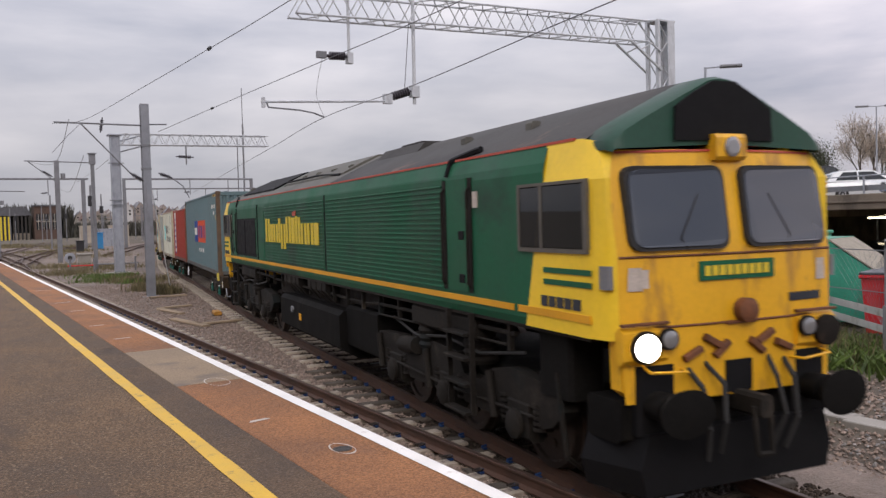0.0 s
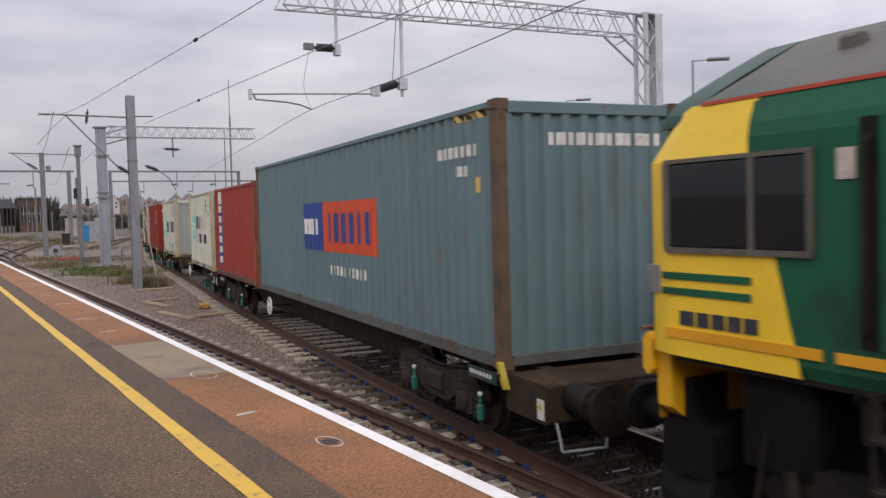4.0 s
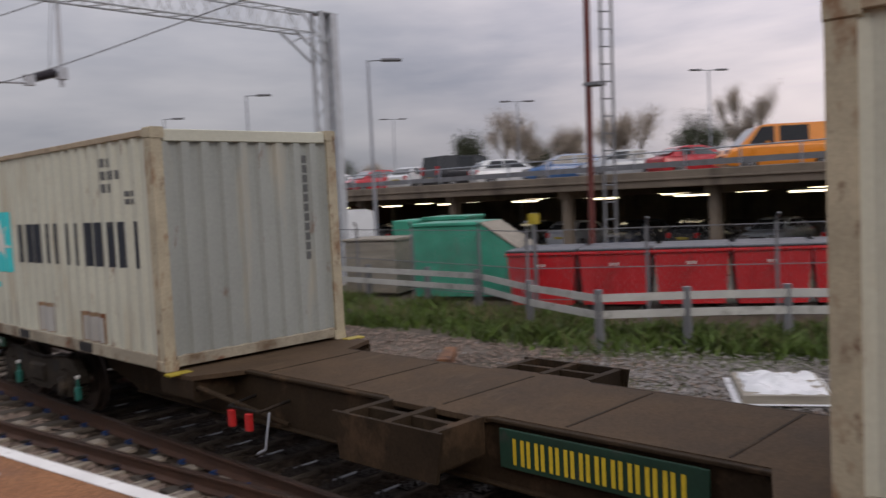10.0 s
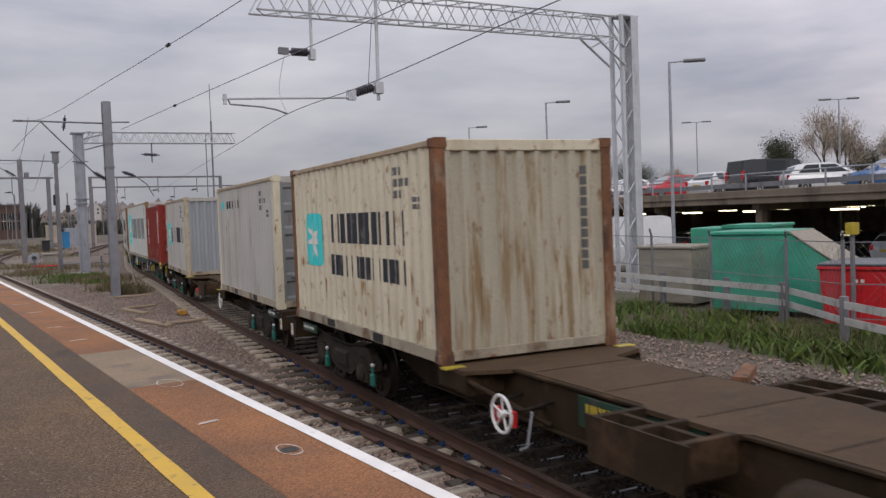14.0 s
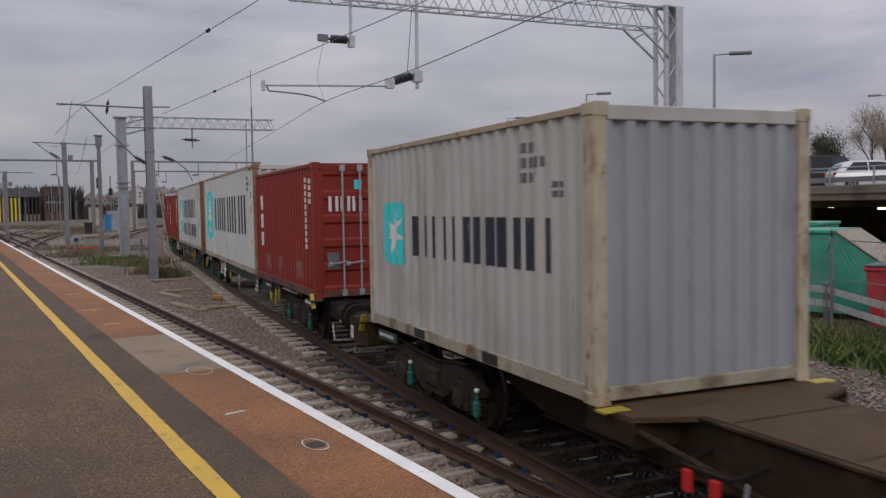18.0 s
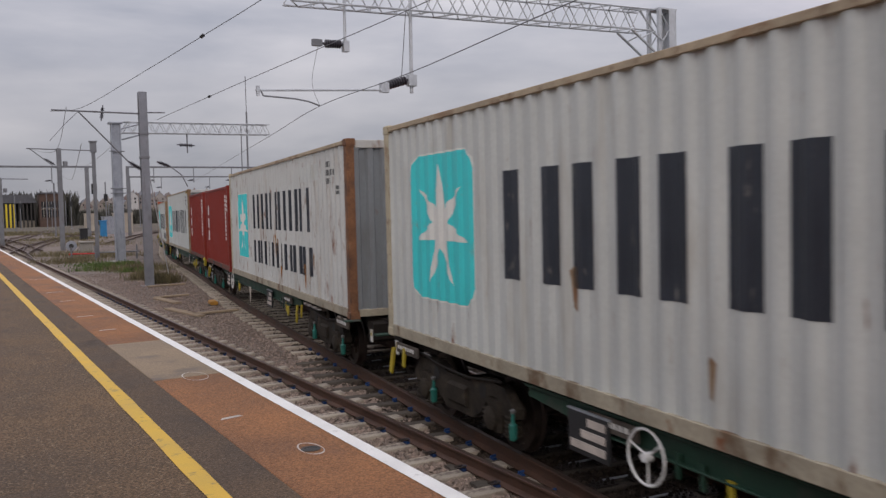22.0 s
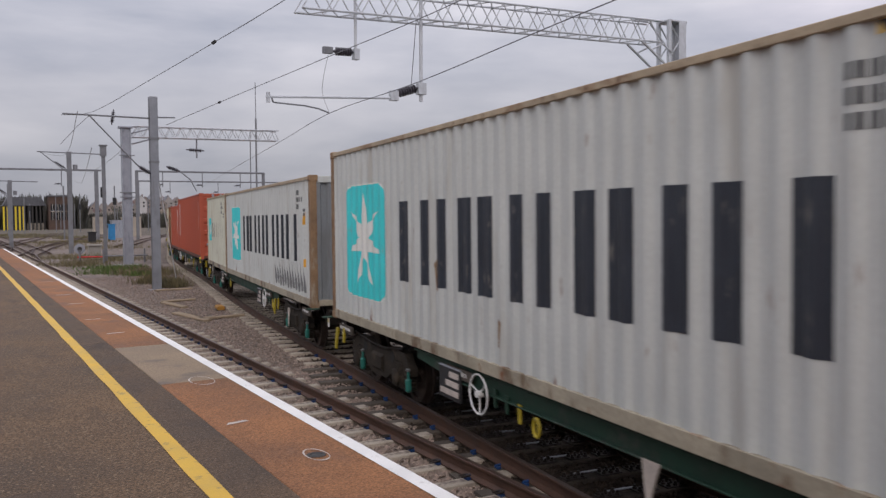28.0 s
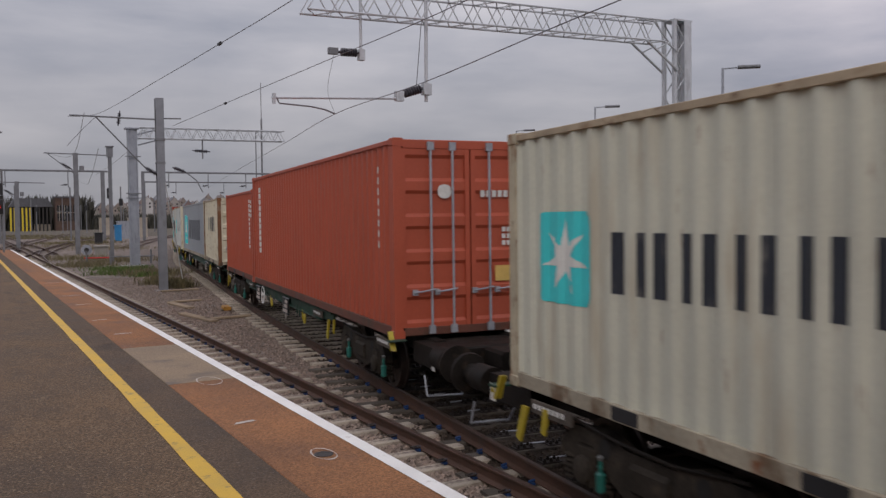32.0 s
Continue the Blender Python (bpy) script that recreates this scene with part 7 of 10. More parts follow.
# eighth
sooty = [("scrape", [[(0.62 - h4 + 0.276 * k, 0.1 * STD), (0.69 - h4 + 0.276 * k, (0.09 + 0.01 * math.sin(2 * k)) * STD), (0.73 - h4 + 0.276 * k, 0.2 * STD), (0.74 - h4 + 0.276 * k, (0.31 + 0.04 * math.sin(1.7 * k)) * STD), (0.68 - h4 + 0.276 * k, 0.22 * STD)] for k in range(12)], SOOT)]
stand(172.95, L40, STD, "pale grey high forty-foot container with dark scrapes low on its side", PALE_GREY, POST_RUST, big_star_marks(9.15, 10.85, 1.2, 8.6, STD, up=0.03) + id_marks(L40, STD) + sooty + warn_tri, front="wall", end_paint=WALL_SHADED)
stand(185.25, L20, STD, "cream-grey twenty-foot container with a star panel", CREAM, POST_CREAM, star20(4.56, 5.46, 0.9, 4.25), front="wall")
flat(172.6, 191.6, True, [(172.95, L40), (185.25, L20)], wheel_at=178.29, buffers=(False, True))

# ninth
orange_side = [("stencil", [rect(11.15 - h4, 11.35 - h4, (0.3 + 0.055 * k) * HC, (0.345 + 0.055 * k) * HC) for k in range(11)] + [rect(0.7 - h4, 0.85 - h4, (0.45 + 0.055 * k) * HC, (0.485 + 0.055 * k) * HC) for k in range(8)], MARK_WHITE)]
orange_door = [("stencil", id_bars(0.9, 0.74 * HC, (8,), 0.1, 0.07) + id_bars(0.9, 0.55 * HC, (5, 5, 5), 0.07, 0.06), MARK_WHITE), ("sticker", [rounded(-0.52, -0.3, 0.7 * HC, 0.77 * HC, 0.09)], MARK_WHITE), ("sticker", [rect(0.4, 0.8, 0.27 * HC, 0.35 * HC)], MARK_YELLOW)]
stand(194.9, L40, HC, "orange-red high forty-foot container with galvanised door bars, doors leading", ORANGE, ORANGE, orange_side, front="doors", front_marks=orange_door)
stand(207.2, L20, STD, "orange-red twenty-foot container with white marks", ORANGE, ORANGE, tex_marks(5.44)[1:], front="wall")
flat(194.6, 213.6, True, [(194.9, L40), (207.2, L20)], wheel_at=206.0, buffers=(True, False))

# tail of what is seen
stand(216.2, L20, STD, "yellowed cream twenty-foot container with dark wording, doors leading", CREAM_RUSTY, RUST_MAT, [("lettering", word_bars(y20(1.5), y20(4.2), 0.5 * STD, 0.72 * STD, 3), NAVY)], front="doors")
stand(222.6, L40, STD, "pale blue-grey forty-foot container with dark wording", PALE_BLUE, POST_CREAM, big_star_marks(9.2, 11.0, 2.0, 8.4, STD))
flat(215.9, 235.1, True, [(216.2, L20), (222.6, L40)], buffers=(False, True))
stand(236.5, L20, STD, "pale grey twenty-foot container with a star panel", PALE_GREY, CREAM_RUSTY, star20(4.6, 5.4, 0.9, 4.2))
stand(242.8, L40, STD, "pale grey forty-foot container with dark wording", PALE_GREY, POST_CREAM, big_star_marks(9.2, 11.0, 2.0, 8.4, STD))
flat(236.2, 255.3, True, [(236.5, L20), (242.8, L40)])
stand(257.0, L40, HC, "maroon forty-foot container near the tail", MAROON, MAROON, [])
stand(269.5, L20, STD, "cream twenty-foot container near the tail", CREAM, CREAM_RUSTY, [])
flat(256.7, 275.9, True, [(257.0, L40), (269.5, L20)])


# ---- overhead line: masts, booms, wires ----
def h_mast(at, height, label, w=0.3, d=0.26, material=None):
    """A steel column of H section on a concrete foot."""
    x, y, z = at
    th = thing("overhead_mast", label, "mast", "overhead line masts", at=pose(x, y, z))
    m = material or GALV
    t = 0.025
    h = [(-w / 2, -d / 2), (w / 2, -d / 2), (w / 2, -d / 2 + t), (t / 2, -d / 2 + t), (t / 2, d / 2 - t), (w / 2, d / 2 - t), (w / 2, d / 2), (-w / 2, d / 2), (-w / 2, d / 2 - t), (-t / 2, d / 2 - t), (-t / 2, -d / 2 + t), (-w / 2, -d / 2 + t)]
    part("column", Geo().prism(h, 2, 0, height), m, th)
    part("base_plate", Geo().soft(-0.32, 0.32, -0.32, 0.32, 0.0, 0.04, 0.01), m, th)
    part("foundation", Geo().soft(-0.5, 0.5, -0.5, 0.5, -0.3, 0.01, 0.03), CONCRETE, th)
    for z in (height * 0.78, height * 0.66):
        part("clamp_band", Geo().box(-w / 2 - 0.02, w / 2 + 0.02, -d / 2 - 0.02, d / 2 + 0.02, z, z + 0.09), GALV_DULL, th)
    return th


def insulator(parent, p, q, r=0.085, n=7):
    p, q = Vector(p), Vector(q)
    d = (q - p).length
    prof = []
    for k in range(n):
        a = d * (0.15 + 0.7 * k / n)
        prof += [(a, r * 0.45), (a + d * 0.03, r), (a + d * 0.05, r), (a + d * 0.08, r * 0.45)]
    part("insulator", Geo().lathe([(0, 0.035), (d * 0.14, 0.04)] + prof + [(d * 0.86, 0.04), (d, 0.035)], p, q - p, 12), PORCELAIN, parent, "dark ribbed insulator", 40)


def lattice(parent, a, b, h, d, bays, up=(0, 0, 1), side=(0, 1, 0), name="boom", r=0.032):
    """A box truss from a to b: four chords and zigzag bracing, each face a part."""
    a, b, up, side = Vector(a), Vector(b), Vector(up), Vector(side)
    c = [a, a + up * h, a + side * d, a + up * h + side * d]
    e = b - a
    for k, p in enumerate(c):
        part("chord", Geo().cyl(p, p + e, r, 6), GALV_BRIGHT, parent)
    faces = ((0, 1), (2, 3), (0, 2), (1, 3))
    for i, j in faces:
        for k in range(bays):
            t0, t1, tm = k / bays, (k + 1) / bays, (k + 0.5) / bays
            g = Geo().cyl(c[i] + e * t0, c[j] + e * tm, r * 0.6, 5).cyl(c[j] + e * tm, c[i] + e * t1, r * 0.6, 5)
            part("brace", g, GALV_BRIGHT, parent)


def cantilever_portal():
    th = thing("cantilever_gantry", "galvanised lattice overhead gantry cantilevered over the tracks", "gantry")
    lattice(th, (8.35, 21.7, 8.4), (21.4, 21.7, 8.72), 0.72, 0.62, 15)
    # boxed mast: laced near face, plated far side
    for x in (21.9, 22.56):
        for y in (21.75, 22.25):
            part("mast_leg", Geo().box(x - 0.06, x + 0.06, y - 0.06, y + 0.06, -0.35, 9.5), GALV_BRIGHT, th)
    n = 15
    for y in (21.75, 22.25):
        for k in range(n):
            z0, z1 = -0.2 + k * 9.7 / n, -0.2 + (k + 1) * 9.7 / n
            xa, xb = (21.9, 22.4) if k % 2 else (22.4, 21.9)
            part("lacing", Geo().cyl((xa, y, z0), (xb, y, z1), 0.026, 5), GALV_BRIGHT, th)
    part("web_plate", Geo().box(22.3, 22.6, 21.66, 21.69, -0.35, 9.5), GALV_BRIGHT, th, "smooth grey plate")
    part("web_plate", Geo().box(22.6, 22.68, 21.7, 22.3, -0.35, 9.5), GALV_BRIGHT, th)
    part("mast_cap", Geo().box(21.84, 22.7, 21.68, 22.32, 9.5, 9.55), GALV_BRIGHT, th)
    for y in (21.65, 22.35):
        part("knee_brace", Geo().cyl((20.5, y, 8.68), (21.95, y, 7.75), 0.045, 6).cyl((21.4, y, 8.7), (21.95, y, 8.4), 0.03, 6).cyl((20.95, y, 8.4), (21.6, y, 8.7), 0.03, 6), GALV_BRIGHT, th)
    part("knee_brace", Geo().cyl((20.5, 22, 9.42), (21.95, 22, 9.55), 0.045, 6).cyl((21.2, 22, 9.45), (21.95, 22, 8.72), 0.035, 6), GALV_BRIGHT, th)
    part("foundation", Geo().soft(21.6, 23.4, 21.2, 22.8, -0.6, -0.28, 0.04), CONCRETE, th)
    # droppers and insulators over the train's line
    part("drop_tube", Geo().cyl((10.04, 22, 9.2), (10.03, 22, 7.22), 0.045, 8), GALV_BRIGHT, th)
    part("drop_tube", Geo().cyl((12.16, 22, 10.0), (12.12, 22, 6.15), 0.055, 8), GALV_BRIGHT, th)
    part("bracket", Geo().box(9.96, 10.12, 21.9, 22.1, 7.2, 7.5), GALV_BRIGHT, th)
    part("bracket", Geo().box(12.0, 12.26, 21.9, 22.1, 6.35, 6.68), GALV_BRIGHT, th)
    insulator(th, (10.0, 22, 7.4), (9.3, 22, 7.38), 0.12)
    part("wire_clamp", Geo().box(9.05, 9.32, 21.93, 22.07, 7.3, 7.48), GALV_DULL, th)
    insulator(th, (12.05, 22, 6.55), (11.25, 22, 6.3), 0.13)
    part("registration_arm", Geo().cyl((11.3, 22, 6.2), (7.4, 22, 6.0), 0.035, 8).box(7.42, 7.5, 21.95, 22.05, 5.85, 6.12).box(11.1, 11.35, 21.92, 22.08, 6.12, 6.4), GALV_BRIGHT, th)
    part("steady_arm", Geo().tube([(7.55, 22, 5.98), (7.6, 22, 5.86), (8.5, 22, 5.82), (8.9, 22, 5.76), (9.2, 22, 5.66)], 0.022, 6), GALV_DULL, th)
    part("dropper_wire", Geo().cyl((12.0, 22, 8.6), (11.8, 22, 6.6), 0.012, 4), WIRE, th)
    return th


def far_gantry():
    th = thing("cantilever_gantry", "tall galvanised column with a lattice boom farther along the line", "gantry")
    part("column", Geo().prism([(9.55, 57.75), (10.1, 57.75), (10.1, 58.25), (9.55, 58.25)], 2, -0.3, 8.7), GALV, th)
    part("column_cap", Geo().soft(9.42, 10.22, 57.6, 58.4, 8.7, 8.82, 0.03), GALV, th)
    for x in (9.56, 10.09):
        part("flange", Geo().box(x - 0.03, x + 0.03, 57.67, 57.75, -0.3, 8.7), GALV, th)
    for z in (4.2, 4.5, 6.9):
        part("step_ring", Geo().box(9.35, 10.3, 57.6, 57.67, z, z + 0.06), GALV_DULL, th)
    lattice(th, (10.2, 57.7, 8.15), (20.1, 57.7, 8.25), 0.7, 0.6, 14, r=0.04)
    part("stay", Geo().cyl((10.2, 58, 8.4), (11.9, 58, 8.9), 0.05, 6).cyl((10.2, 58, 7.7), (11.9, 58, 8.2), 0.05, 6), GALV, th)
    part("drop_tube", Geo().cyl((14.4, 58, 8.2), (14.4, 58, 6.9), 0.05, 8), GALV_DULL, th)
    insulator(th, (14.9, 58, 7.4), (13.7, 58, 7.45), 0.12)
    insulator(th, (9.0, 58, 8.9), (9.15, 58, 9.9), 0.12)
    part("foundation", Geo().soft(9.0, 10.5, 57.3, 58.7, -0.5, -0.15, 0.04), CONCRETE, th)


def mast_cantilever(th, x0, z0, x1, y, foot, lower):
    """A pull-off arm on a mast: top tube, raking strut, insulators."""
    part("top_tube", Geo().cyl((x0, y, z0), (x1, y, z0 + 0.03), 0.035, 6), GALV_DULL, th)
    part("strut", Geo().cyl((foot, y, z0), (x0 - 0.55, y, lower + 0.35), 0.03, 6), GALV_DULL, th)
    insulator(th, (x0 - 0.55, y, lower + 0.35), (x0, y, lower), 0.1)
    insulator(th, (x0, y, z0 - 0.05), (x0 - 0.01, y, z0 + 0.4), 0.07, 4)
    part("wire_tail", Geo().tube([(foot, y, z0), (foot - 0.5, y, z0 - 0.5), (foot - 1.1, y, z0 - 1.2)], 0.014, 4), WIRE, th)


cantilever_portal()
far_gantry()
m1 = h_mast((7.43, 36.95, -0.25), 8.15, "grey steel overhead mast on a concrete foot in the ballast", 0.33, 0.3, MAST_GREY)
mast_cantilever(m1, -0.1, 7.25, -3.5, 0, -2.5, 4.9)
part("guy_wire", Geo().cyl((0.2, 0.1, 4.6), (1.4, 2.6, 0.1), 0.025, 5), PLASTIC_SHEET, m1, "pale slanting guy wire sleeve")
part("top_fitting", Geo().tube([(0.1, 0, 7.3), (0.9, 0, 7.33)], 0.03, 6), GALV_DULL, m1)
insulator(m1, (0.5, 0, 5.25), (1.05, 0, 5.05), 0.09)
part("pull_off", Geo().tube([(1.05, 0, 5.05), (1.5, 0, 4.7), (1.75, 0, 4.2)], 0.025, 5), GALV_DULL, m1)

rng_m = random.Random(21)
for x, y, h, hw, lab in ((9.1, 82.8, 9.3, 0.38, "brownish steel overhead mast beside the junction"), (5.35, 104.0, 7.6, 0.4, "steel overhead mast beyond the junction"), (17.9, 131.0, 10.2, 0.5, "grey gantry leg beyond the junction"), (9.2, 186.0, 10.4, 0.5, "brownish steel mast beyond the junction"), (23.5, 131.0, 10.2, 0.4, "grey gantry leg beyond the junction"), (42.8, 131.0, 10.2, 0.4, "grey gantry leg beyond the junction")):
    t = h_mast((x, y, -0.35), h, lab, hw, hw, GALV_DULL)
    if y < 110:
        part("top_tube", Geo().cyl((-2.6, 0, h - 0.05), (2.8, 0, h - 0.15), 0.05, 6), GALV_DULL, t)
        part("strut", Geo().cyl((-2.3, 0, h - 0.1), (-0.1, 0, h - 1.9), 0.04, 5), GALV_DULL, t)
        insulator(t, (-1.2, 0, h - 0.9), (-0.3, 0, h - 1.5), 0.13, 5)
        part("balance_weight", Geo().cyl((0.5, 0, h - 1.6), (0.5, 0, h - 1.15), 0.2, 8), GALV_DULL, t)
for x0, x1, y, z in ((-8.0, 18.6, 131.0, 9.85), (23.3, 43.0, 131.0, 9.85), (29.5, 60.0, 165.0, 9.9), (-22.0, 8.0, 210.0, 14.0)):
    g = thing("overhead_gantry_beam", "grey portal beam across the far tracks", "gantry", "far gantries", at=pose(0, 0, 0))
    part("beam", Geo().soft(x0, x1, y - 0.14, y + 0.14, z, z + 0.27, 0.04), GALV_DULL, g)
    for k in range(3):
        xx = x0 + (x1 - x0) * (0.2 + 0.3 * k)
        part("drop_tube", Geo().cyl((xx, y, z), (xx, y, z - 2.2), 0.07, 5), GALV_DULL, g)
        insulator(g, (xx, y, z - 1.8), (xx - 1.0, y, z - 1.9), 0.16, 4)
    if y > 140:
        for xx in (x0 + 0.3, x1 - 0.3):
            part("leg", Geo().box(xx - 0.16, xx + 0.16, y - 0.2, y + 0.2, -0.4, z), GALV_DULL, g)
for k in range(26):
    y = 125 + 8.5 * k + rng_m.uniform(-3, 3)
    x = y * rng_m.uniform(-0.015, 0.215)
    if -2 < x < 3.5:
        x += 4
    t = h_mast((x, y, -0.35), rng_m.uniform(6.5, 10.5), "thin grey lineside post far down the line", 0.22, 0.22, GALV_DULL)
    if k % 3 == 0:
        part("head", Geo().soft(-0.35, 0.35, -0.2, 0.2, 6.2, 7.6, 0.05), BLACK, t, "dark signal head")
    if k % 3 == 1:
        part("cross_arm", Geo().cyl((-1.6, 0, 6.0), (1.6, 0, 6.05), 0.06, 5), GALV_DULL, t)
# lattice-topped post with a lamp box
t = h_mast((9.02, 62.0, -0.3), 7.45, "slim grey post with a caged box on top", 0.22, 0.22, GALV_DULL)
part("caged_box", Geo().box(-0.19, 0.19, -0.19, 0.19, 7.45, 8.15).box(-0.26, 0.26, -0.26, 0.26, 8.15, 8.22), GALV_DULL, t)
# slender radio mast far off
t = thing("radio_mast", "slender lattice radio mast on the skyline", "radio mast")
part("shaft", Geo().cyl((47.7, 150, 0), (47.8, 150, 21), 0.16, 6).cyl((47.8, 150, 21), (47.8, 150, 27.5), 0.07, 5), GALV_DULL, t)
part("shaft", Geo().cyl((46.6, 150, 0), (46.7, 150, 18.5), 0.1, 5), GALV_DULL, t)


def wire(name, pts, r, label, dots=()):
    th = thing(name, label, "overhead wire", "overhead wires")
    smooth = []
    for i in range(len(pts) - 1):
        p0, p1, p2, p3 = (Vector(pts[min(max(j, 0), len(pts) - 1)]) for j in (i - 1, i, i + 1, i + 2))
        for k in range(6):
            u = k / 6
            smooth.append(0.5 * (2 * p1 + (p2 - p0) * u + (2 * p0 - 5 * p1 + 4 * p2 - p3) * u * u + (3 * p1 - p0 - 3 * p2 + p3) * u**3))
    smooth.append(Vector(pts[-1]))
    n, vs = 5, []
    for i, p in enumerate(smooth):
        d = (smooth[min(i + 1, len(smooth) - 1)] - smooth[max(i - 1, 0)]).normalized()
        u = d.cross(Vector((0, 0, 1)) if abs(d.z) < 0.9 else Vector((1, 0, 0))).normalized()
        w = d.cross(u)
        vs += [p + 0.62 * r * (math.cos(2 * math.pi * j / n) * u + math.sin(2 * math.pi * j / n) * w) for j in range(n)]
    fs = [(k * n + j, k * n + (j + 1) % n, (k + 1) * n + (j + 1) % n, (k + 1) * n + j) for k in range(len(smooth) - 1) for j in range(n)]
    part("wire", Geo().add(vs, fs), WIRE, th)
    for p in dots:
        part("clamp", Geo().cyl(Vector(p) - Vector((0, 0.09, 0)), Vector(p) + Vector((0, 0.09, 0)), 0.045, 6), BLACK, th, "small black clamp")
    return th


wire("contact_wire", [(7.0, -8, 5.6), (7.35, 2, 5.6), (7.8, 8.6, 5.6), (8.69, 15.8, 5.6), (9.21, 22, 5.65), (10.76, 30.8, 5.6), (13.7, 46.8, 5.6), (19.0, 75, 5.6)], 0.016, "black contact wire over the train's track")
wire("catenary_wire", [(9.6, -8, 8.3), (9.45, 5, 7.6), (9.26, 14.7, 7.2), (9.05, 21.9, 7.14), (8.69, 26.9, 7.02), (8.33, 31.9, 6.89), (7.98, 36.95, 6.76)], 0.018, "black catenary wire strung to the mast", [(8.44, 30.35, 6.93)])
wire("catenary_wire", [(6.2, -8, 7.4), (6.0, 6, 7.05), (5.81, 15.5, 7.0), (5.63, 20.6, 7.0), (5.4, 26, 7.0), (4.89, 35.6, 7.0), (3.9, 37.2, 7.0)], 0.015, "thin wire over the platform track", [(5.63, 20.5, 7.0)])
wire("catenary_wire", [(4.5, 37, 7.15), (6.2, 58, 6.9), (6.7, 80, 8.6)], 0.02, "thin wire running on to the far masts")
wire("catenary_wire", [(5.0, 37, 5.7), (7.5, 60, 5.6), (10, 84, 6.2), (14, 131, 9)], 0.02, "thin wire running on to the far masts")
wire("catenary_wire", [(10.8, 58, 8.8), (12.5, 80, 8.4), (17, 131, 9.5)], 0.025, "thin wire running on to the far masts")
wire("catenary_wire", [(9.21, 22, 7.3), (9.25, 22.6, 6.4), (9.21, 22, 5.66)], 0.01, "thin dropper between the two wires")


# ---- beyond the tracks: verge, barrier, bins, car park ----
CAR_GLASS = glass("dark car glass", (0.025, 0.03, 0.035), 0.03)
RED_LENS = mat("red lamp lens", (0.5, 0.01, 0.012), 0.25, var=0.1, scale=5)
CHROME = mat("bright wheel trim", (0.4, 0.4, 0.42), 0.3, 0.7, var=0.1, scale=6)


def car_paint(name, c):
    return mat(name, c, 0.3, 0.0, var=0.04, scale=1.5, fine=8, bump=0.0, coat=0.8)


def loft(rings, closed=True):
    g = Geo()
    n = len(rings[0])
    vs = [p for r in rings for p in r]
    fs = []
    for j in range(len(rings) - 1):
        for i in range(n if closed else n - 1):
            fs.append((j * n + i, j * n + (i + 1) % n, (j + 1) * n + (i + 1) % n, (j + 1) * n + i))
    fs += [tuple(range(n))[::-1], tuple(range((len(rings) - 1) * n, len(rings) * n))]
    return g.add(vs, fs)


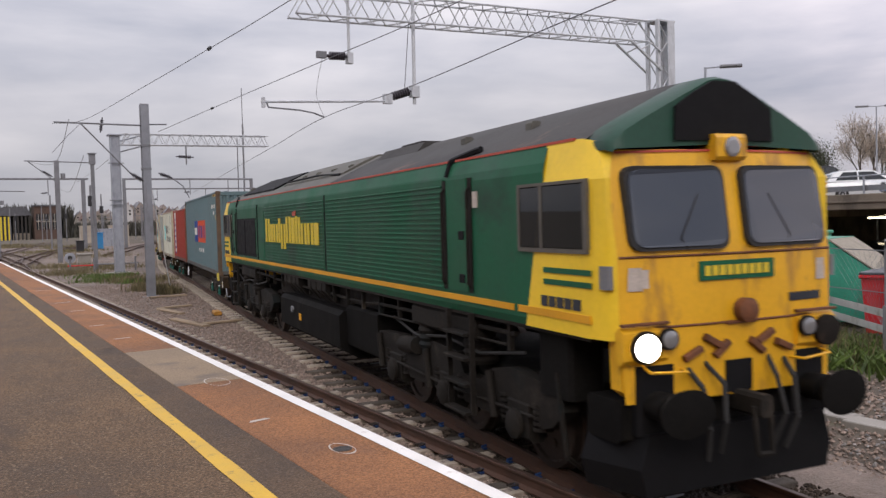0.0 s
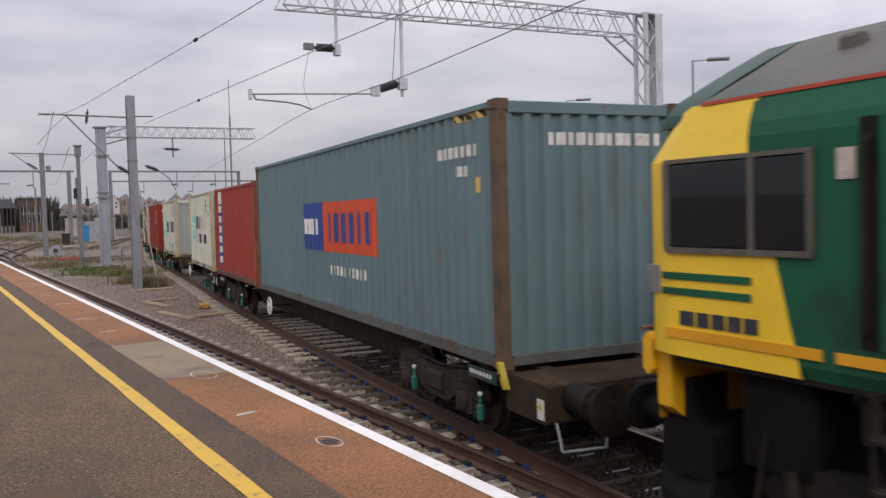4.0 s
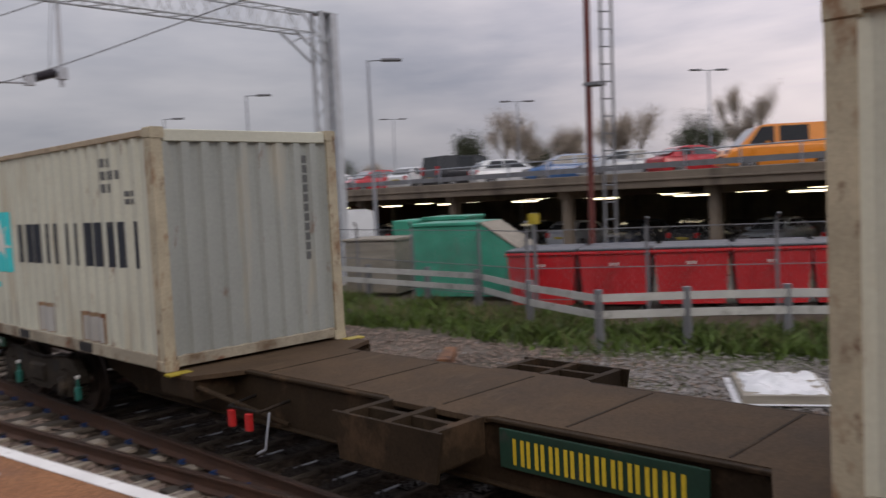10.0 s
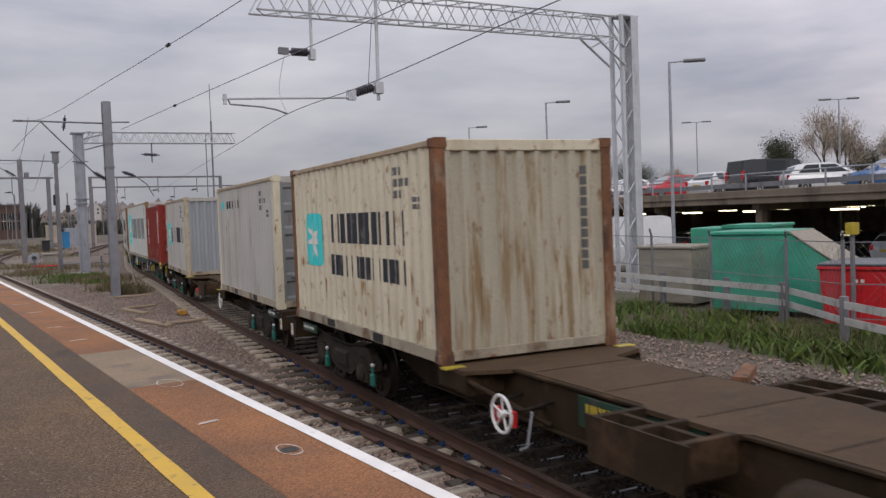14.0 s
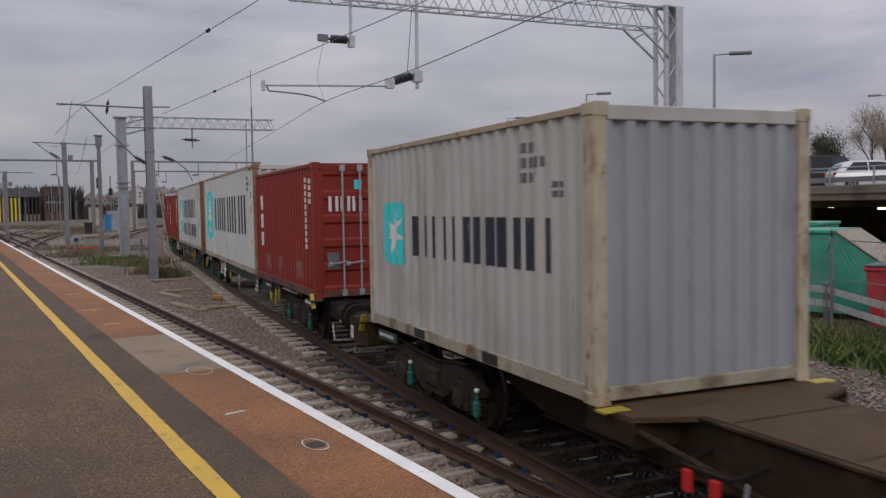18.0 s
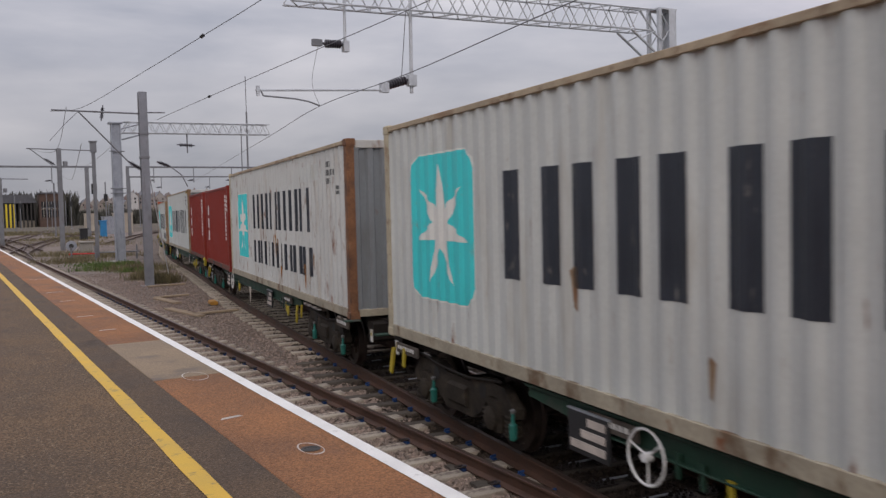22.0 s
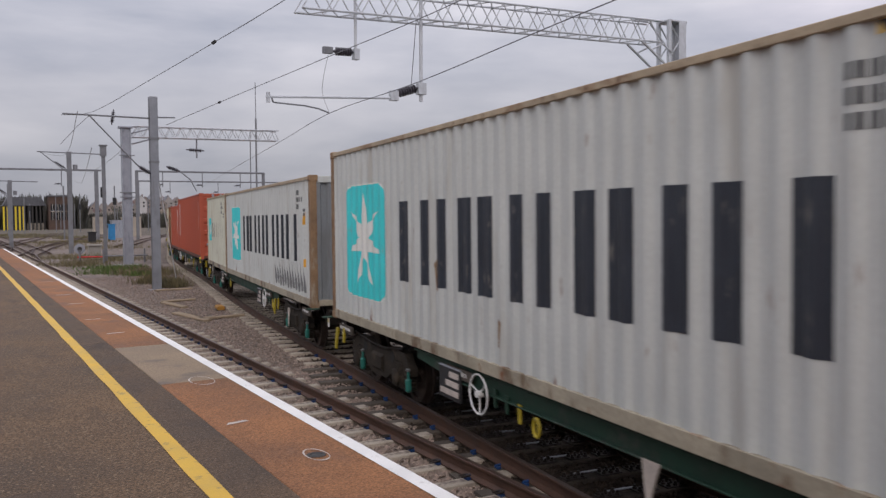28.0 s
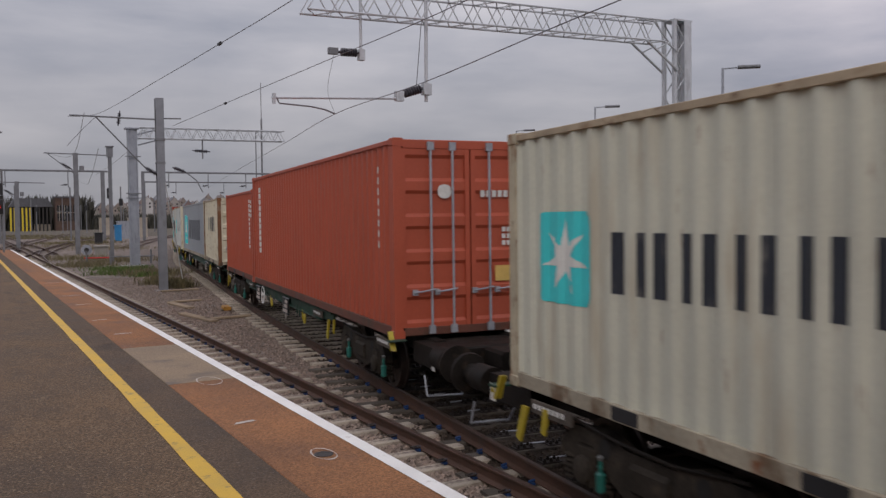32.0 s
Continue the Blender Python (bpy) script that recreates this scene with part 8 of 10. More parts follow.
def car(label, paint, at, shape="hatch", group="parked cars"):
    """A parked car; its nose points to +y."""
    th = thing("car", label, "car", group, at=at)
    if shape == "van":
        L, W, belt, top = 4.9, 0.95, 1.1, 1.95
        low = [(-2.45, 0.35, 1.05), (-2.4, 0.28, 1.15), (1.7, 0.28, 1.12), (2.25, 0.3, 0.98), (2.45, 0.38, 0.75)]
        cabin = [(-2.42, 1.05), (-2.3, 1.9), (-1.9, 1.95), (0.75, 1.95), (1.1, 1.86), (1.85, 1.12)]
    elif shape == "big_van":
        L, W, belt, top = 5.6, 1.0, 1.3, 2.55
        low = [(-2.8, 0.4, 1.25), (-2.7, 0.32, 1.3), (1.9, 0.32, 1.3), (2.6, 0.35, 1.1), (2.8, 0.45, 0.8)]
        cabin = [(-2.78, 1.25), (-2.7, 2.45), (-2.4, 2.55), (0.9, 2.55), (1.35, 2.42), (2.1, 1.3)]
    else:
        L, W, belt, top = 4.1, 0.87, 0.92, 1.46
        low = [(-2.05, 0.4, 0.85), (-1.95, 0.25, 0.95), (0.9, 0.22, 0.95), (1.75, 0.25, 0.82), (2.05, 0.35, 0.6)]
        cabin = [(-1.95, 0.92), (-1.6, 1.32), (-1.2, 1.45), (0.05, 1.46), (0.35, 1.4), (1.15, 0.94)] if shape == "hatch" else [(-1.75, 0.93), (-1.1, 1.36), (-0.7, 1.43), (0.1, 1.43), (0.4, 1.36), (1.2, 0.94)]
    rings = []
    for y, z0, z1 in low:
        w = W * (0.9 if abs(y) > L / 2 - 0.12 else 1.0)
        rings.append([(-w * 0.92, y, z0), (-w, y, z0 + 0.15), (-w, y, z1 - 0.12), (-w * 0.9, y, z1), (w * 0.9, y, z1), (w, y, z1 - 0.12), (w, y, z0 + 0.15), (w * 0.92, y, z0)])
    part("body", loft(rings), paint, th, "", 35)
    zb = cabin[0][1]
    roofz = max(z for _, z in cabin)
    n = len(cabin)
    g = Geo()

    def wdt(z):
        return W * (0.9 - 0.2 * (z - zb) / (roofz - zb) * (0.45 if "van" in shape else 1.0))
    left = [(-wdt(z), y, z) for y, z in cabin]
    right = [(wdt(z), y, z) for y, z in cabin]
    fs = [(i, i + 1, n + i + 1, n + i) for i in range(n - 1)] + [tuple(range(n)), tuple(range(n, 2 * n))[::-1]]
    part("cabin", g.add(left + right, fs), paint, th, "", 20)

    def pane(pts, name="side_window"):
        part(name, Geo().add(pts, [tuple(range(len(pts)))]), CAR_GLASS, th)
    for sx in (-1, 1):
        def sp(y, z):
            return (sx * (wdt(z) + 0.012), y, z)
        z0, z1 = zb + 0.06, roofz - 0.09
        yr, yf = cabin[1][0] + 0.1, cabin[-2][0]
        if shape == "van":
            pane([sp(0.45, z0 + 0.05), sp(1.5, z0 + 0.05), sp(1.0, z1 - 0.02), sp(0.45, z1)])
            pane([sp(-0.95, z0 + 0.12), sp(0.25, z0 + 0.12), sp(0.25, z1), sp(-0.95, z1)])
        elif shape == "big_van":
            pane([sp(0.7, z0 + 0.1), sp(1.75, z0 + 0.1), sp(1.3, z1 - 0.2), sp(0.7, z1 - 0.15)])
        else:
            pane([sp(-0.45, z0), sp(0.85, z0), sp(0.25, z1), sp(-0.45, z1 + 0.01)])
            pane([sp(yr - 0.05, z0), sp(-0.52, z0), sp(-0.52, z1 + 0.01), sp(-1.15, z1)])
    (ya, za), (yb, zb2) = cabin[-1], cabin[-2]
    w0, w1 = wdt(za) * 0.92, wdt(zb2) * 0.9
    pane([(-w0, ya - 0.03, za + 0.035), (w0, ya - 0.03, za + 0.035), (w1, yb + 0.03, zb2 + 0.0), (-w1, yb + 0.03, zb2 + 0.0)], "windscreen")
    (ya, za), (yb, zb2) = cabin[0], cabin[1]
    if shape != "big_van":
        w0, w1 = wdt(za) * 0.85, wdt(zb2) * 0.85
        pane([(w0, ya + 0.06 - 0.04, za + 0.14), (-w0, ya + 0.02, za + 0.14), (-w1, yb - 0.03, zb2 - 0.02), (w1, yb - 0.03, zb2 - 0.02)], "rear_window")
    for sx in (-1, 1):
        part("tail_light", Geo().soft(sx * W * 0.78 - 0.1, sx * W * 0.78 + 0.1, -L / 2 - 0.01, -L / 2 + 0.12, belt - 0.25, belt - 0.02 + (0.25 if "van" in shape else 0), 0.02), RED_LENS, th, "red tail light")
        part("headlight", Geo().soft(sx * W * 0.7 - 0.16, sx * W * 0.7 + 0.16, L / 2 - 0.2, L / 2 - 0.02, belt - 0.3, belt - 0.13, 0.03), LENS, th, "clear headlight")
        part("mirror", Geo().soft(sx * (W + 0.08) - 0.08, sx * (W + 0.08) + 0.08, 0.75, 0.85, belt + 0.02, belt + 0.16, 0.02), paint, th)
    part("bumper", Geo().soft(-W * 0.88, W * 0.88, L / 2 - 0.08, L / 2 + 0.03, 0.36, 0.54, 0.02), paint, th)
    part("grille", Geo().box(-W * 0.4, W * 0.4, L / 2 - 0.06, L / 2 + 0.012, 0.56, 0.72), BLACK, th)
    part("number_plate", Geo().box(-0.26, 0.26, -L / 2 - 0.02, -L / 2 + 0.02, 0.6, 0.71), WARN, th, "blank yellow plate")
    r = 0.31 if "van" not in shape else 0.34
    for sx in (-1, 1):
        for y in (-L * 0.31, L * 0.31):
            t = part("wheel", Geo().lathe([(0, r * 0.6), (0.01, r * 0.95), (0.04, r), (0.17, r), (0.2, r * 0.95)], (sx * (W - 0.17), y, r), (sx, 0, 0), 18), RUBBER, th, "", 40)
            part("rim", Geo().lathe([(0, r * 0.62), (0.012, r * 0.58), (0.004, r * 0.2), (0.02, 0.04)], (sx * (W + 0.022), y, r), (sx, 0, 0), 14), CHROME, t)
    return th


CAR_ORANGE = car_paint("orange car paint", (0.86, 0.29, 0.03))
CAR_RED = car_paint("red car paint", (0.5, 0.02, 0.03))
CAR_NAVY = car_paint("dark blue car paint", (0.03, 0.04, 0.07))
CAR_WHITE = car_paint("white car paint", (0.72, 0.74, 0.76))
CAR_SILVER = car_paint("silver car paint", (0.4, 0.43, 0.47))
CAR_BLUE = car_paint("blue car paint", (0.04, 0.12, 0.3))
CAR_BLACK = car_paint("black car paint", (0.015, 0.016, 0.02))
CAR_TEAL = car_paint("turquoise car paint", (0.05, 0.32, 0.36))

# the deck's front edge and its direction
DA, DB = Vector((32.9, 4.0)), Vector((40.7, 64.0))
DD = (DB - DA).normalized()
DN = Vector((DD.y, -DD.x))


def deck_at(along, back, z, turn=0.0):
    """A pose in the car park: metres along the front edge from its near end, and back from it."""
    p = DA + DD * along + DN * back
    return pose(p.x, p.y, z, 0, 0, -math.degrees(math.atan2(DD.x, DD.y)) + turn)


def build_car_park():
    L0, L1 = -22.0, 60.0
    th = tagged(new("car_park_deck"), "two-level concrete car park with steel barriers on top", "car park", kind="structure")
    th.matrix_basis = deck_at(0, 0, -0.22)
    part("slab", Geo().soft(0.0, 34, L0, L1, 2.86, 3.3, 0.03), DECK_CONCRETE, th, "stained concrete deck slab")
    part("edge_beam", Geo().soft(-0.25, 0.3, L0, L1, 2.84, 3.54, 0.03), DECK_CONCRETE, th)
    part("edge_ledge", Geo().soft(-0.34, -0.25, L0, L1, 3.16, 3.24, 0.01), DECK_CONCRETE, th)
    y = L0
    while y < L1:
        part("column", Geo().soft(0.4, 0.85, y, y + 0.42, -0.4, 2.86, 0.03), DECK_CONCRETE, th)
        part("column", Geo().soft(16.4, 17.0, y, y + 0.6, -0.4, 2.86, 0.03), DECK_CONCRETE, th)
        part("beam", Geo().soft(0.3, 33, y + 0.05, y + 0.55, 2.5, 2.86, 0.02), DECK_CONCRETE, th)
        y += 7.5
    part("back_wall", Geo().box(33.6, 34, L0, L1, -0.4, 2.86), DECK_CONCRETE, th)
    part("end_wall", Geo().box(0, 34, L1 - 0.3, L1, -0.4, 2.86), BRICK_MAT, th)
    part("end_wall", Geo().box(0, 34, L0, L0 + 0.3, -0.4, 2.86), DECK_CONCRETE, th)
    part("floor", Geo().box(-6, 34, L0, L1, -0.18, -0.11), ASPHALT, th, "tarmac parking floor")
    bar = tagged(new("deck_barrier"), "grey steel crash barrier and hand rail along the deck edge", "barrier", kind="structure")
    bar.matrix_basis = deck_at(0, 0, -0.22)
    w = [(0.12, 3.68), (0.16, 3.74), (0.12, 3.8), (0.16, 3.86), (0.12, 3.92), (0.08, 3.92), (0.08, 3.68)]
    part("crash_rail", Geo().prism(w, 1, L0, L1), GALV_DULL, bar)
    part("hand_rail", Geo().cyl((0.0, L0, 4.35), (0.0, L1, 4.35), 0.03, 6), GALV, bar)
    y = L0
    while y < L1:
        part("post", Geo().box(-0.04, 0.04, y - 0.03, y + 0.03, 3.3, 4.36), GALV, bar)
        y += 2.4
    k = 0
    y = L0 + 2
    rng = random.Random(8)
    while y < L1:
        for b in (4.0, 11.5, 20.0):
            li = thing("strip_light", "lit fluorescent strip light under the car park deck", "strip light", "lights under the deck", at=deck_at(y + rng.uniform(-0.6, 0.6), b, 2.2))
            part("housing", Geo().soft(-0.09, 0.09, -0.85, 0.85, 0.03, 0.1, 0.01), GALV, li)
            part("tube", Geo().cyl((0, -0.82, 0), (0, 0.82, 0), 0.05, 8), TUBE_GLOW, li, "glowing tube")
        y += 5.2


build_car_park()
Z2 = 3.08
for along, back, lab, paint, shape, turn in (
    (0.9, 3.2, "dark blue saloon car parked on the car park deck", CAR_NAVY, "saloon", 35), (-2.2, 3.2, "pale blue hatchback parked on the car park deck", CAR_SILVER, "hatch", 30), (-5.2, 3.2, "silver saloon parked on the car park deck", CAR_SILVER, "saloon", 90), (6.6, 3.2, "bright orange panel van parked on the car park deck", CAR_ORANGE, "van", 42), (11.3, 4.6, "red saloon parked on the car park deck", CAR_RED, "saloon", -118), (14.4, 3.2, "silver grey saloon parked on the car park deck", CAR_SILVER, "saloon", 40), (17.9, 3.3, "blue hatchback parked on the car park deck", CAR_BLUE, "hatch", 48), (21.7, 3.4, "white hatchback parked on the car park deck", CAR_WHITE, "hatch", -120), (26.2, 4.6, "black van parked on the car park deck", CAR_BLACK, "van", -100),
    (28.6, 3.0, "white saloon parked on the car park deck", CAR_WHITE, "saloon", -80), (33.0, 3.2, "red hatchback parked on the car park deck", CAR_RED, "hatch", 85),
    (37.5, 3.0, "white hatchback parked on the car park deck", CAR_WHITE, "hatch", 88), (41.0, 3.0, "red saloon parked on the car park deck", CAR_RED, "saloon", 92), (45.5, 3.1, "silver hatchback parked on the car park deck", CAR_SILVER, "hatch", 88), (50.5, 3.0, "turquoise saloon parked on the car park deck", CAR_TEAL, "saloon", 20), (55.0, 3.0, "turquoise hatchback parked on the car park deck", CAR_TEAL, "hatch", 85),
):
    car(lab, paint, deck_at(along, back, Z2, turn), shape, "cars on the deck")
rng_c = random.Random(4)
for k in range(18):
    y = -10 + 3.4 * k
    car("dark car parked in the shade under the deck", (CAR_BLACK, CAR_NAVY, CAR_SILVER)[k % 3], deck_at(y, 3.8, -0.33, 90 if k % 2 else -90), ("hatch", "saloon")[k % 2], "cars under the deck")
car("white delivery van with a red flash parked beside the fence", CAR_WHITE, pose(28.4, 29.3, -0.3, 0, 0, 48), "big_van", "cars by the fence")
car("white hatchback parked beyond the fence", CAR_WHITE, pose(27.6, 38.5, -0.35, 0, 0, 125), "hatch", "cars by the fence")


def street_lamp(x, y, h, arms, label, base=-0.35):
    th = thing("street_lamp", label, "street lamp", "car park lamps", at=pose(x, y, base))
    part("pole", Geo().cyl((0, 0, 0), (0, 0, h), 0.085, 8, 0.05), GALV, th, "", 40)
    for a in arms:
        d = Vector((math.cos(radians(a)), math.sin(radians(a)), 0))
        part("arm", Geo().cyl((0, 0, h - 0.03), d * 0.6 + Vector((0, 0, h)), 0.03, 6), GALV, th)
        e = d * 1.0 + Vector((0, 0, h + 0.01))
        part("lantern", Geo().soft(-0.42, 0.42, -0.13, 0.13, -0.07, 0.06, 0.04).turned(Matrix.Translation(e) @ Matrix.Rotation(radians(a), 4, "Z")), GALV_DULL, th, "flat grey lantern")


for x, y, z in ((26.7, 23.9, 8.9), (32.7, 38.9, 9.45), (37.6, 54.1, 9.7), (43.9, 71.4, 9.9), (48.9, 87.1, 10.1)):
    street_lamp(x, y, z, (-40,), "grey street lamp with one lantern in the car park")
for x, y, z in ((58.3, 20.6, 10.9), (59.3, 36.9, 10.5), (68.5, 58.1, 11.4), (62, 80, 11), (60.0, 100, 11)):
    street_lamp(x, y, z, (-40, 140), "grey street lamp with two lanterns on the car park deck")
tw = thing("lighting_tower", "tall red-brown pole and laddered steel tower beside the bins", "lighting tower")
part("pole", Geo().cyl((23.0, 11.85, -0.4), (23.1, 11.7, 17), 0.1, 8), POLE_RED, tw, "red-brown pole")
for dx, dy in ((0, 0), (0.32, -0.2)):
    part("rail", Geo().cyl((23.2 + dx, 11.5 + dy, -0.4), (23.3 + dx, 11.35 + dy, 17), 0.045, 6), GALV_DULL, tw)
for k in range(32):
    z = 0.2 + 0.52 * k
    part("rung", Geo().cyl((23.2, 11.5, z), (23.52, 11.3, z), 0.022, 5), GALV_DULL, tw)
part("bracket", Geo().box(22.9, 23.4, 11.4, 11.9, 5.8, 5.9), GALV_DULL, tw)


# ---- barrier, fence, bins, skips ----
BAR = [(18.9, 19.6), (18.4, 16.9), (17.95, 14.3), (17.6, 12.4), (15.6, 9.6), (14.35, 7.3), (15.25, 5.9), (16.1, 4.3), (16.6, 2.7), (17.0, 0.8), (17.4, -1.5)]


def two_rail_barrier():
    th = thing("guard_rail", "weathered off-white two-rail barrier on grey posts in the weeds", "barrier")
    for x, y in BAR:
        part("post", Geo().soft(x - 0.07, x + 0.07, y - 0.07, y + 0.07, -0.6, 0.78, 0.015), GALV_DULL, th)
    for (xa, ya), (xb, yb) in zip(BAR, BAR[1:]):
        d = Vector((xb - xa, yb - ya)).normalized()
        n = Vector((-abs(d.y), d.x if d.y < 0 else -d.x)) * 0.09
        for z in (0.3, 0.62):
            g = Geo()
            vs = [(xa + n.x, ya + n.y, z - 0.075), (xb + n.x, yb + n.y, z - 0.075), (xb + n.x, yb + n.y, z + 0.075), (xa + n.x, ya + n.y, z + 0.075)]
            g.add(vs + [(x - 0.35 * n.x, y - 0.35 * n.y, zz) for x, y, zz in vs], [(0, 1, 2, 3), (7, 6, 5, 4), (0, 4, 5, 1), (1, 5, 6, 2), (2, 6, 7, 3), (3, 7, 4, 0)])
            part("rail", g, RAIL_WHITE, th, "off-white wooden rail")


def red_bin(at, lidded):
    th = thing("waste_bin", "large red plastic waste bin, " + ("domed grey lid" if lidded else "flat dark lid") + ", by the fence", "waste bin", "red bins by the fence", at=at)
    big = Matrix.Scale(1.22, 4)
    part("body", (Geo().prism([(-0.6, 0.22), (0.6, 0.22), (0.68, 1.18), (0.66, 1.24), (-0.66, 1.24), (-0.68, 1.18)], 1, -0.45, 0.45)).turned(big), RED_PLASTIC, th, "", 0)
    part("rim", (Geo().soft(-0.71, 0.71, -0.5, 0.5, 1.2, 1.27, 0.02)).turned(big), RED_PLASTIC, th)
    if lidded:
        n = 8
        prof = [(-0.52 + 1.04 * k / n, 1.27 + 0.22 * math.sin(math.pi * k / n)) for k in range(n + 1)]
        lid = part("lid", (Geo().prism(prof, 0, -0.72, 0.72)).turned(big), BLUE_GREY_LID, th, "domed dark grey lid", 35)
        for k in range(5):
            x = -0.6 + 0.3 * k
            part("lid_rib", (Geo().prism([(y, z + 0.012) for y, z in prof], 0, x - 0.02, x + 0.02)).turned(big), BLUE_GREY_LID, lid)
    else:
        part("lid", (Geo().soft(-0.7, 0.7, -0.5, 0.5, 1.275, 1.32, 0.015)).turned(big), BLUE_GREY_LID, th, "flat dark lid")
    part("label", (Geo().box(-0.08, 0.08, -0.47, -0.462, 0.98, 1.04)).turned(big), MARK_WHITE, th, "small white label")
    for sx in (-1, 1):
        part("trunnion", (Geo().cyl((sx * 0.68, 0, 1.12), (sx * 0.78, 0, 1.12), 0.03, 8)).turned(big), BLACK, th)
        for sy in (-1, 1):
            part("castor", (Geo().cyl((sx * 0.5 - 0.03, sy * 0.35, 0.1), (sx * 0.5 + 0.03, sy * 0.35, 0.1), 0.1, 10)).turned(big), RUBBER, th)
    for k in range(3):
        part("body_rib", (Geo().box(-0.35 + 0.33 * k, -0.31 + 0.33 * k, -0.475, -0.45, 0.3, 1.15)).turned(big), RED_PLASTIC, th)


def green_skip(at, size, label, slope):
    l, w, h = size
    th = thing("skip_container", label, "skip", "green skips", at=at)
    if slope:
        prof = [(-l / 2, 0.15), (l / 2, 0.15), (l / 2, h * 0.55), (l * 0.1, h), (-l / 2, h)]
        part("body", Geo().prism(prof, 0, -w / 2, w / 2), GREEN_SKIP, th)
        part("cover", Geo().prism([(l / 2 + 0.02, h * 0.55 + 0.03), (l * 0.1, h + 0.03), (l * 0.1, h + 0.07), (l / 2 + 0.02, h * 0.55 + 0.07)], 0, -w / 2 - 0.03, w / 2 + 0.03), WOOD_GREY, th, "grey sloping cover")
    else:
        part("body", Geo().soft(-w / 2, w / 2, -l / 2, l / 2, 0.15, h, 0.04), GREEN_SKIP, th)
    for k in range(int(l / 0.6)):
        y = -l / 2 + 0.3 + 0.6 * k
        part("stiffener", Geo().box(-w / 2 - 0.05, -w / 2, y - 0.05, y + 0.05, 0.15, h * 0.5), GREEN_SKIP, th)
    part("rim", Geo().soft(-w / 2 - 0.06, w / 2 + 0.06, -l / 2 - 0.04, l * 0.1, h - 0.02, h + 0.08, 0.02), GREEN_SKIP, th)
    part("skid", Geo().box(-w / 2 + 0.2, -w / 2 + 0.35, -l / 2, l / 2, 0.0, 0.15).box(w / 2 - 0.35, w / 2 - 0.2, -l / 2, l / 2, 0.0, 0.15), IRON, th)
    part("sticker", Geo().box(-w / 2 - 0.012, -w / 2 - 0.002, l * 0.3, l * 0.3 + 0.2, h * 0.35, h * 0.45), MARK_WHITE, th)


def mesh_fence(pts, h, label):
    th = tagged(new("wire_fence"), label, "fence", kind="structure")
    for (xa, ya), (xb, yb) in zip(pts, pts[1:]):
        d = math.hypot(xb - xa, yb - ya)
        n = max(1, round(d / 2.6))
        for k in range(n):
            x, y = xa + (xb - xa) * k / n, ya + (yb - ya) * k / n
            part("post", Geo().cyl((x, y, -0.5), (x, y, h), 0.04, 6).cyl((x, y, h), (x - 0.2, y - 0.12, h + 0.18), 0.03, 5), GALV_DULL, th)
        for z in (0.2, h * 0.5, h - 0.05):
            part("line_wire", Geo().cyl((xa, ya, z), (xb, yb, z), 0.015, 4), GALV_DULL, th)
        m = int(d / 0.16)
        g = Geo()
        for k in range(m):
            for s in (1, -1):
                t0, t1 = (k / m, min(1.0, (k + 9) / m)) if s > 0 else (min(1.0, (k + 9) / m), k / m)
                g.cyl((xa + (xb - xa) * t0, ya + (yb - ya) * t0, 0.1), (xa + (xb - xa) * t1, ya + (yb - ya) * t1, h - 0.05), 0.0026, 3, cap=False)
        part("mesh", g, GALV_DULL, th)["kind"] = "stuff"


two_rail_barrier()
for k in range(11):
    p = Vector((17.75, 10.6)) + Vector((0.36, -0.933)) * 1.74 * k
    red_bin(pose(p.x + 0.3, p.y, -0.33, 0, 0, -69 + (k * 37 % 7) - 3), k in (5, 8))
for k in range(7):
    p = Vector((19.6, 11.2)) + Vector((0.36, -0.933)) * 1.8 * k
    db = thing("waste_bin", "dark grey plastic waste bin behind the red bins", "waste bin", "dark bins behind", at=pose(p.x, p.y, -0.33, 0, 0, -69))
    part("body", Geo().prism([(-0.72, 0.2), (0.72, 0.2), (0.8, 1.48), (-0.8, 1.48)], 1, -0.55, 0.55), BLACK, db)
    part("lid", Geo().prism([(-0.6, 1.48), (0.6, 1.48), (0.5, 1.55), (0.0, 1.6), (-0.5, 1.55)], 0, -0.82, 0.82), BLUE_GREY_LID, db, "domed dark lid")
    for sx in (-1, 1):
        part("castor", Geo().cyl((sx * 0.55 - 0.03, 0, 0.1), (sx * 0.55 + 0.03, 0, 0.1), 0.1, 10), RUBBER, db)
green_skip(pose(20.3, 14.1, -0.35, 0, 0, 196), (3.5, 1.9, 2.2), "tall green steel skip with a sloping grey cover", True)
green_skip(pose(22.6, 17.4, -0.35, 0, 0, 16), (2.6, 1.8, 2.3), "green steel skip behind the wire fence", False)
gb = thing("storage_box", "weathered grey-brown storage box behind the barrier", "storage box", at=pose(20.2, 17.9, -0.35, 0, 0, 12))
part("body", Geo().soft(-0.8, 0.8, -0.9, 0.9, 0.1, 1.75, 0.04), WOOD_GREY, gb)
part("lid", Geo().soft(-0.86, 0.86, -0.96, 0.96, 1.75, 1.83, 0.02), WOOD_GREY, gb)
part("skid", Geo().box(-0.7, -0.55, -0.9, 0.9, 0, 0.1), IRON, gb)
part("skid", Geo().box(0.55, 0.7, -0.9, 0.9, 0, 0.1), IRON, gb)
mesh_fence([(25.5, 44.0), (22.5, 32.0), (19.6, 20.5), (17.2, 12.0), (16.55, 10.2), (19.4, 2.6), (22.0, -5.0)], 1.85, "grey wire mesh fence on thin posts in front of the bins")
fp = thing("marker_post", "grey marker post with a yellow cap by the fence", "post")
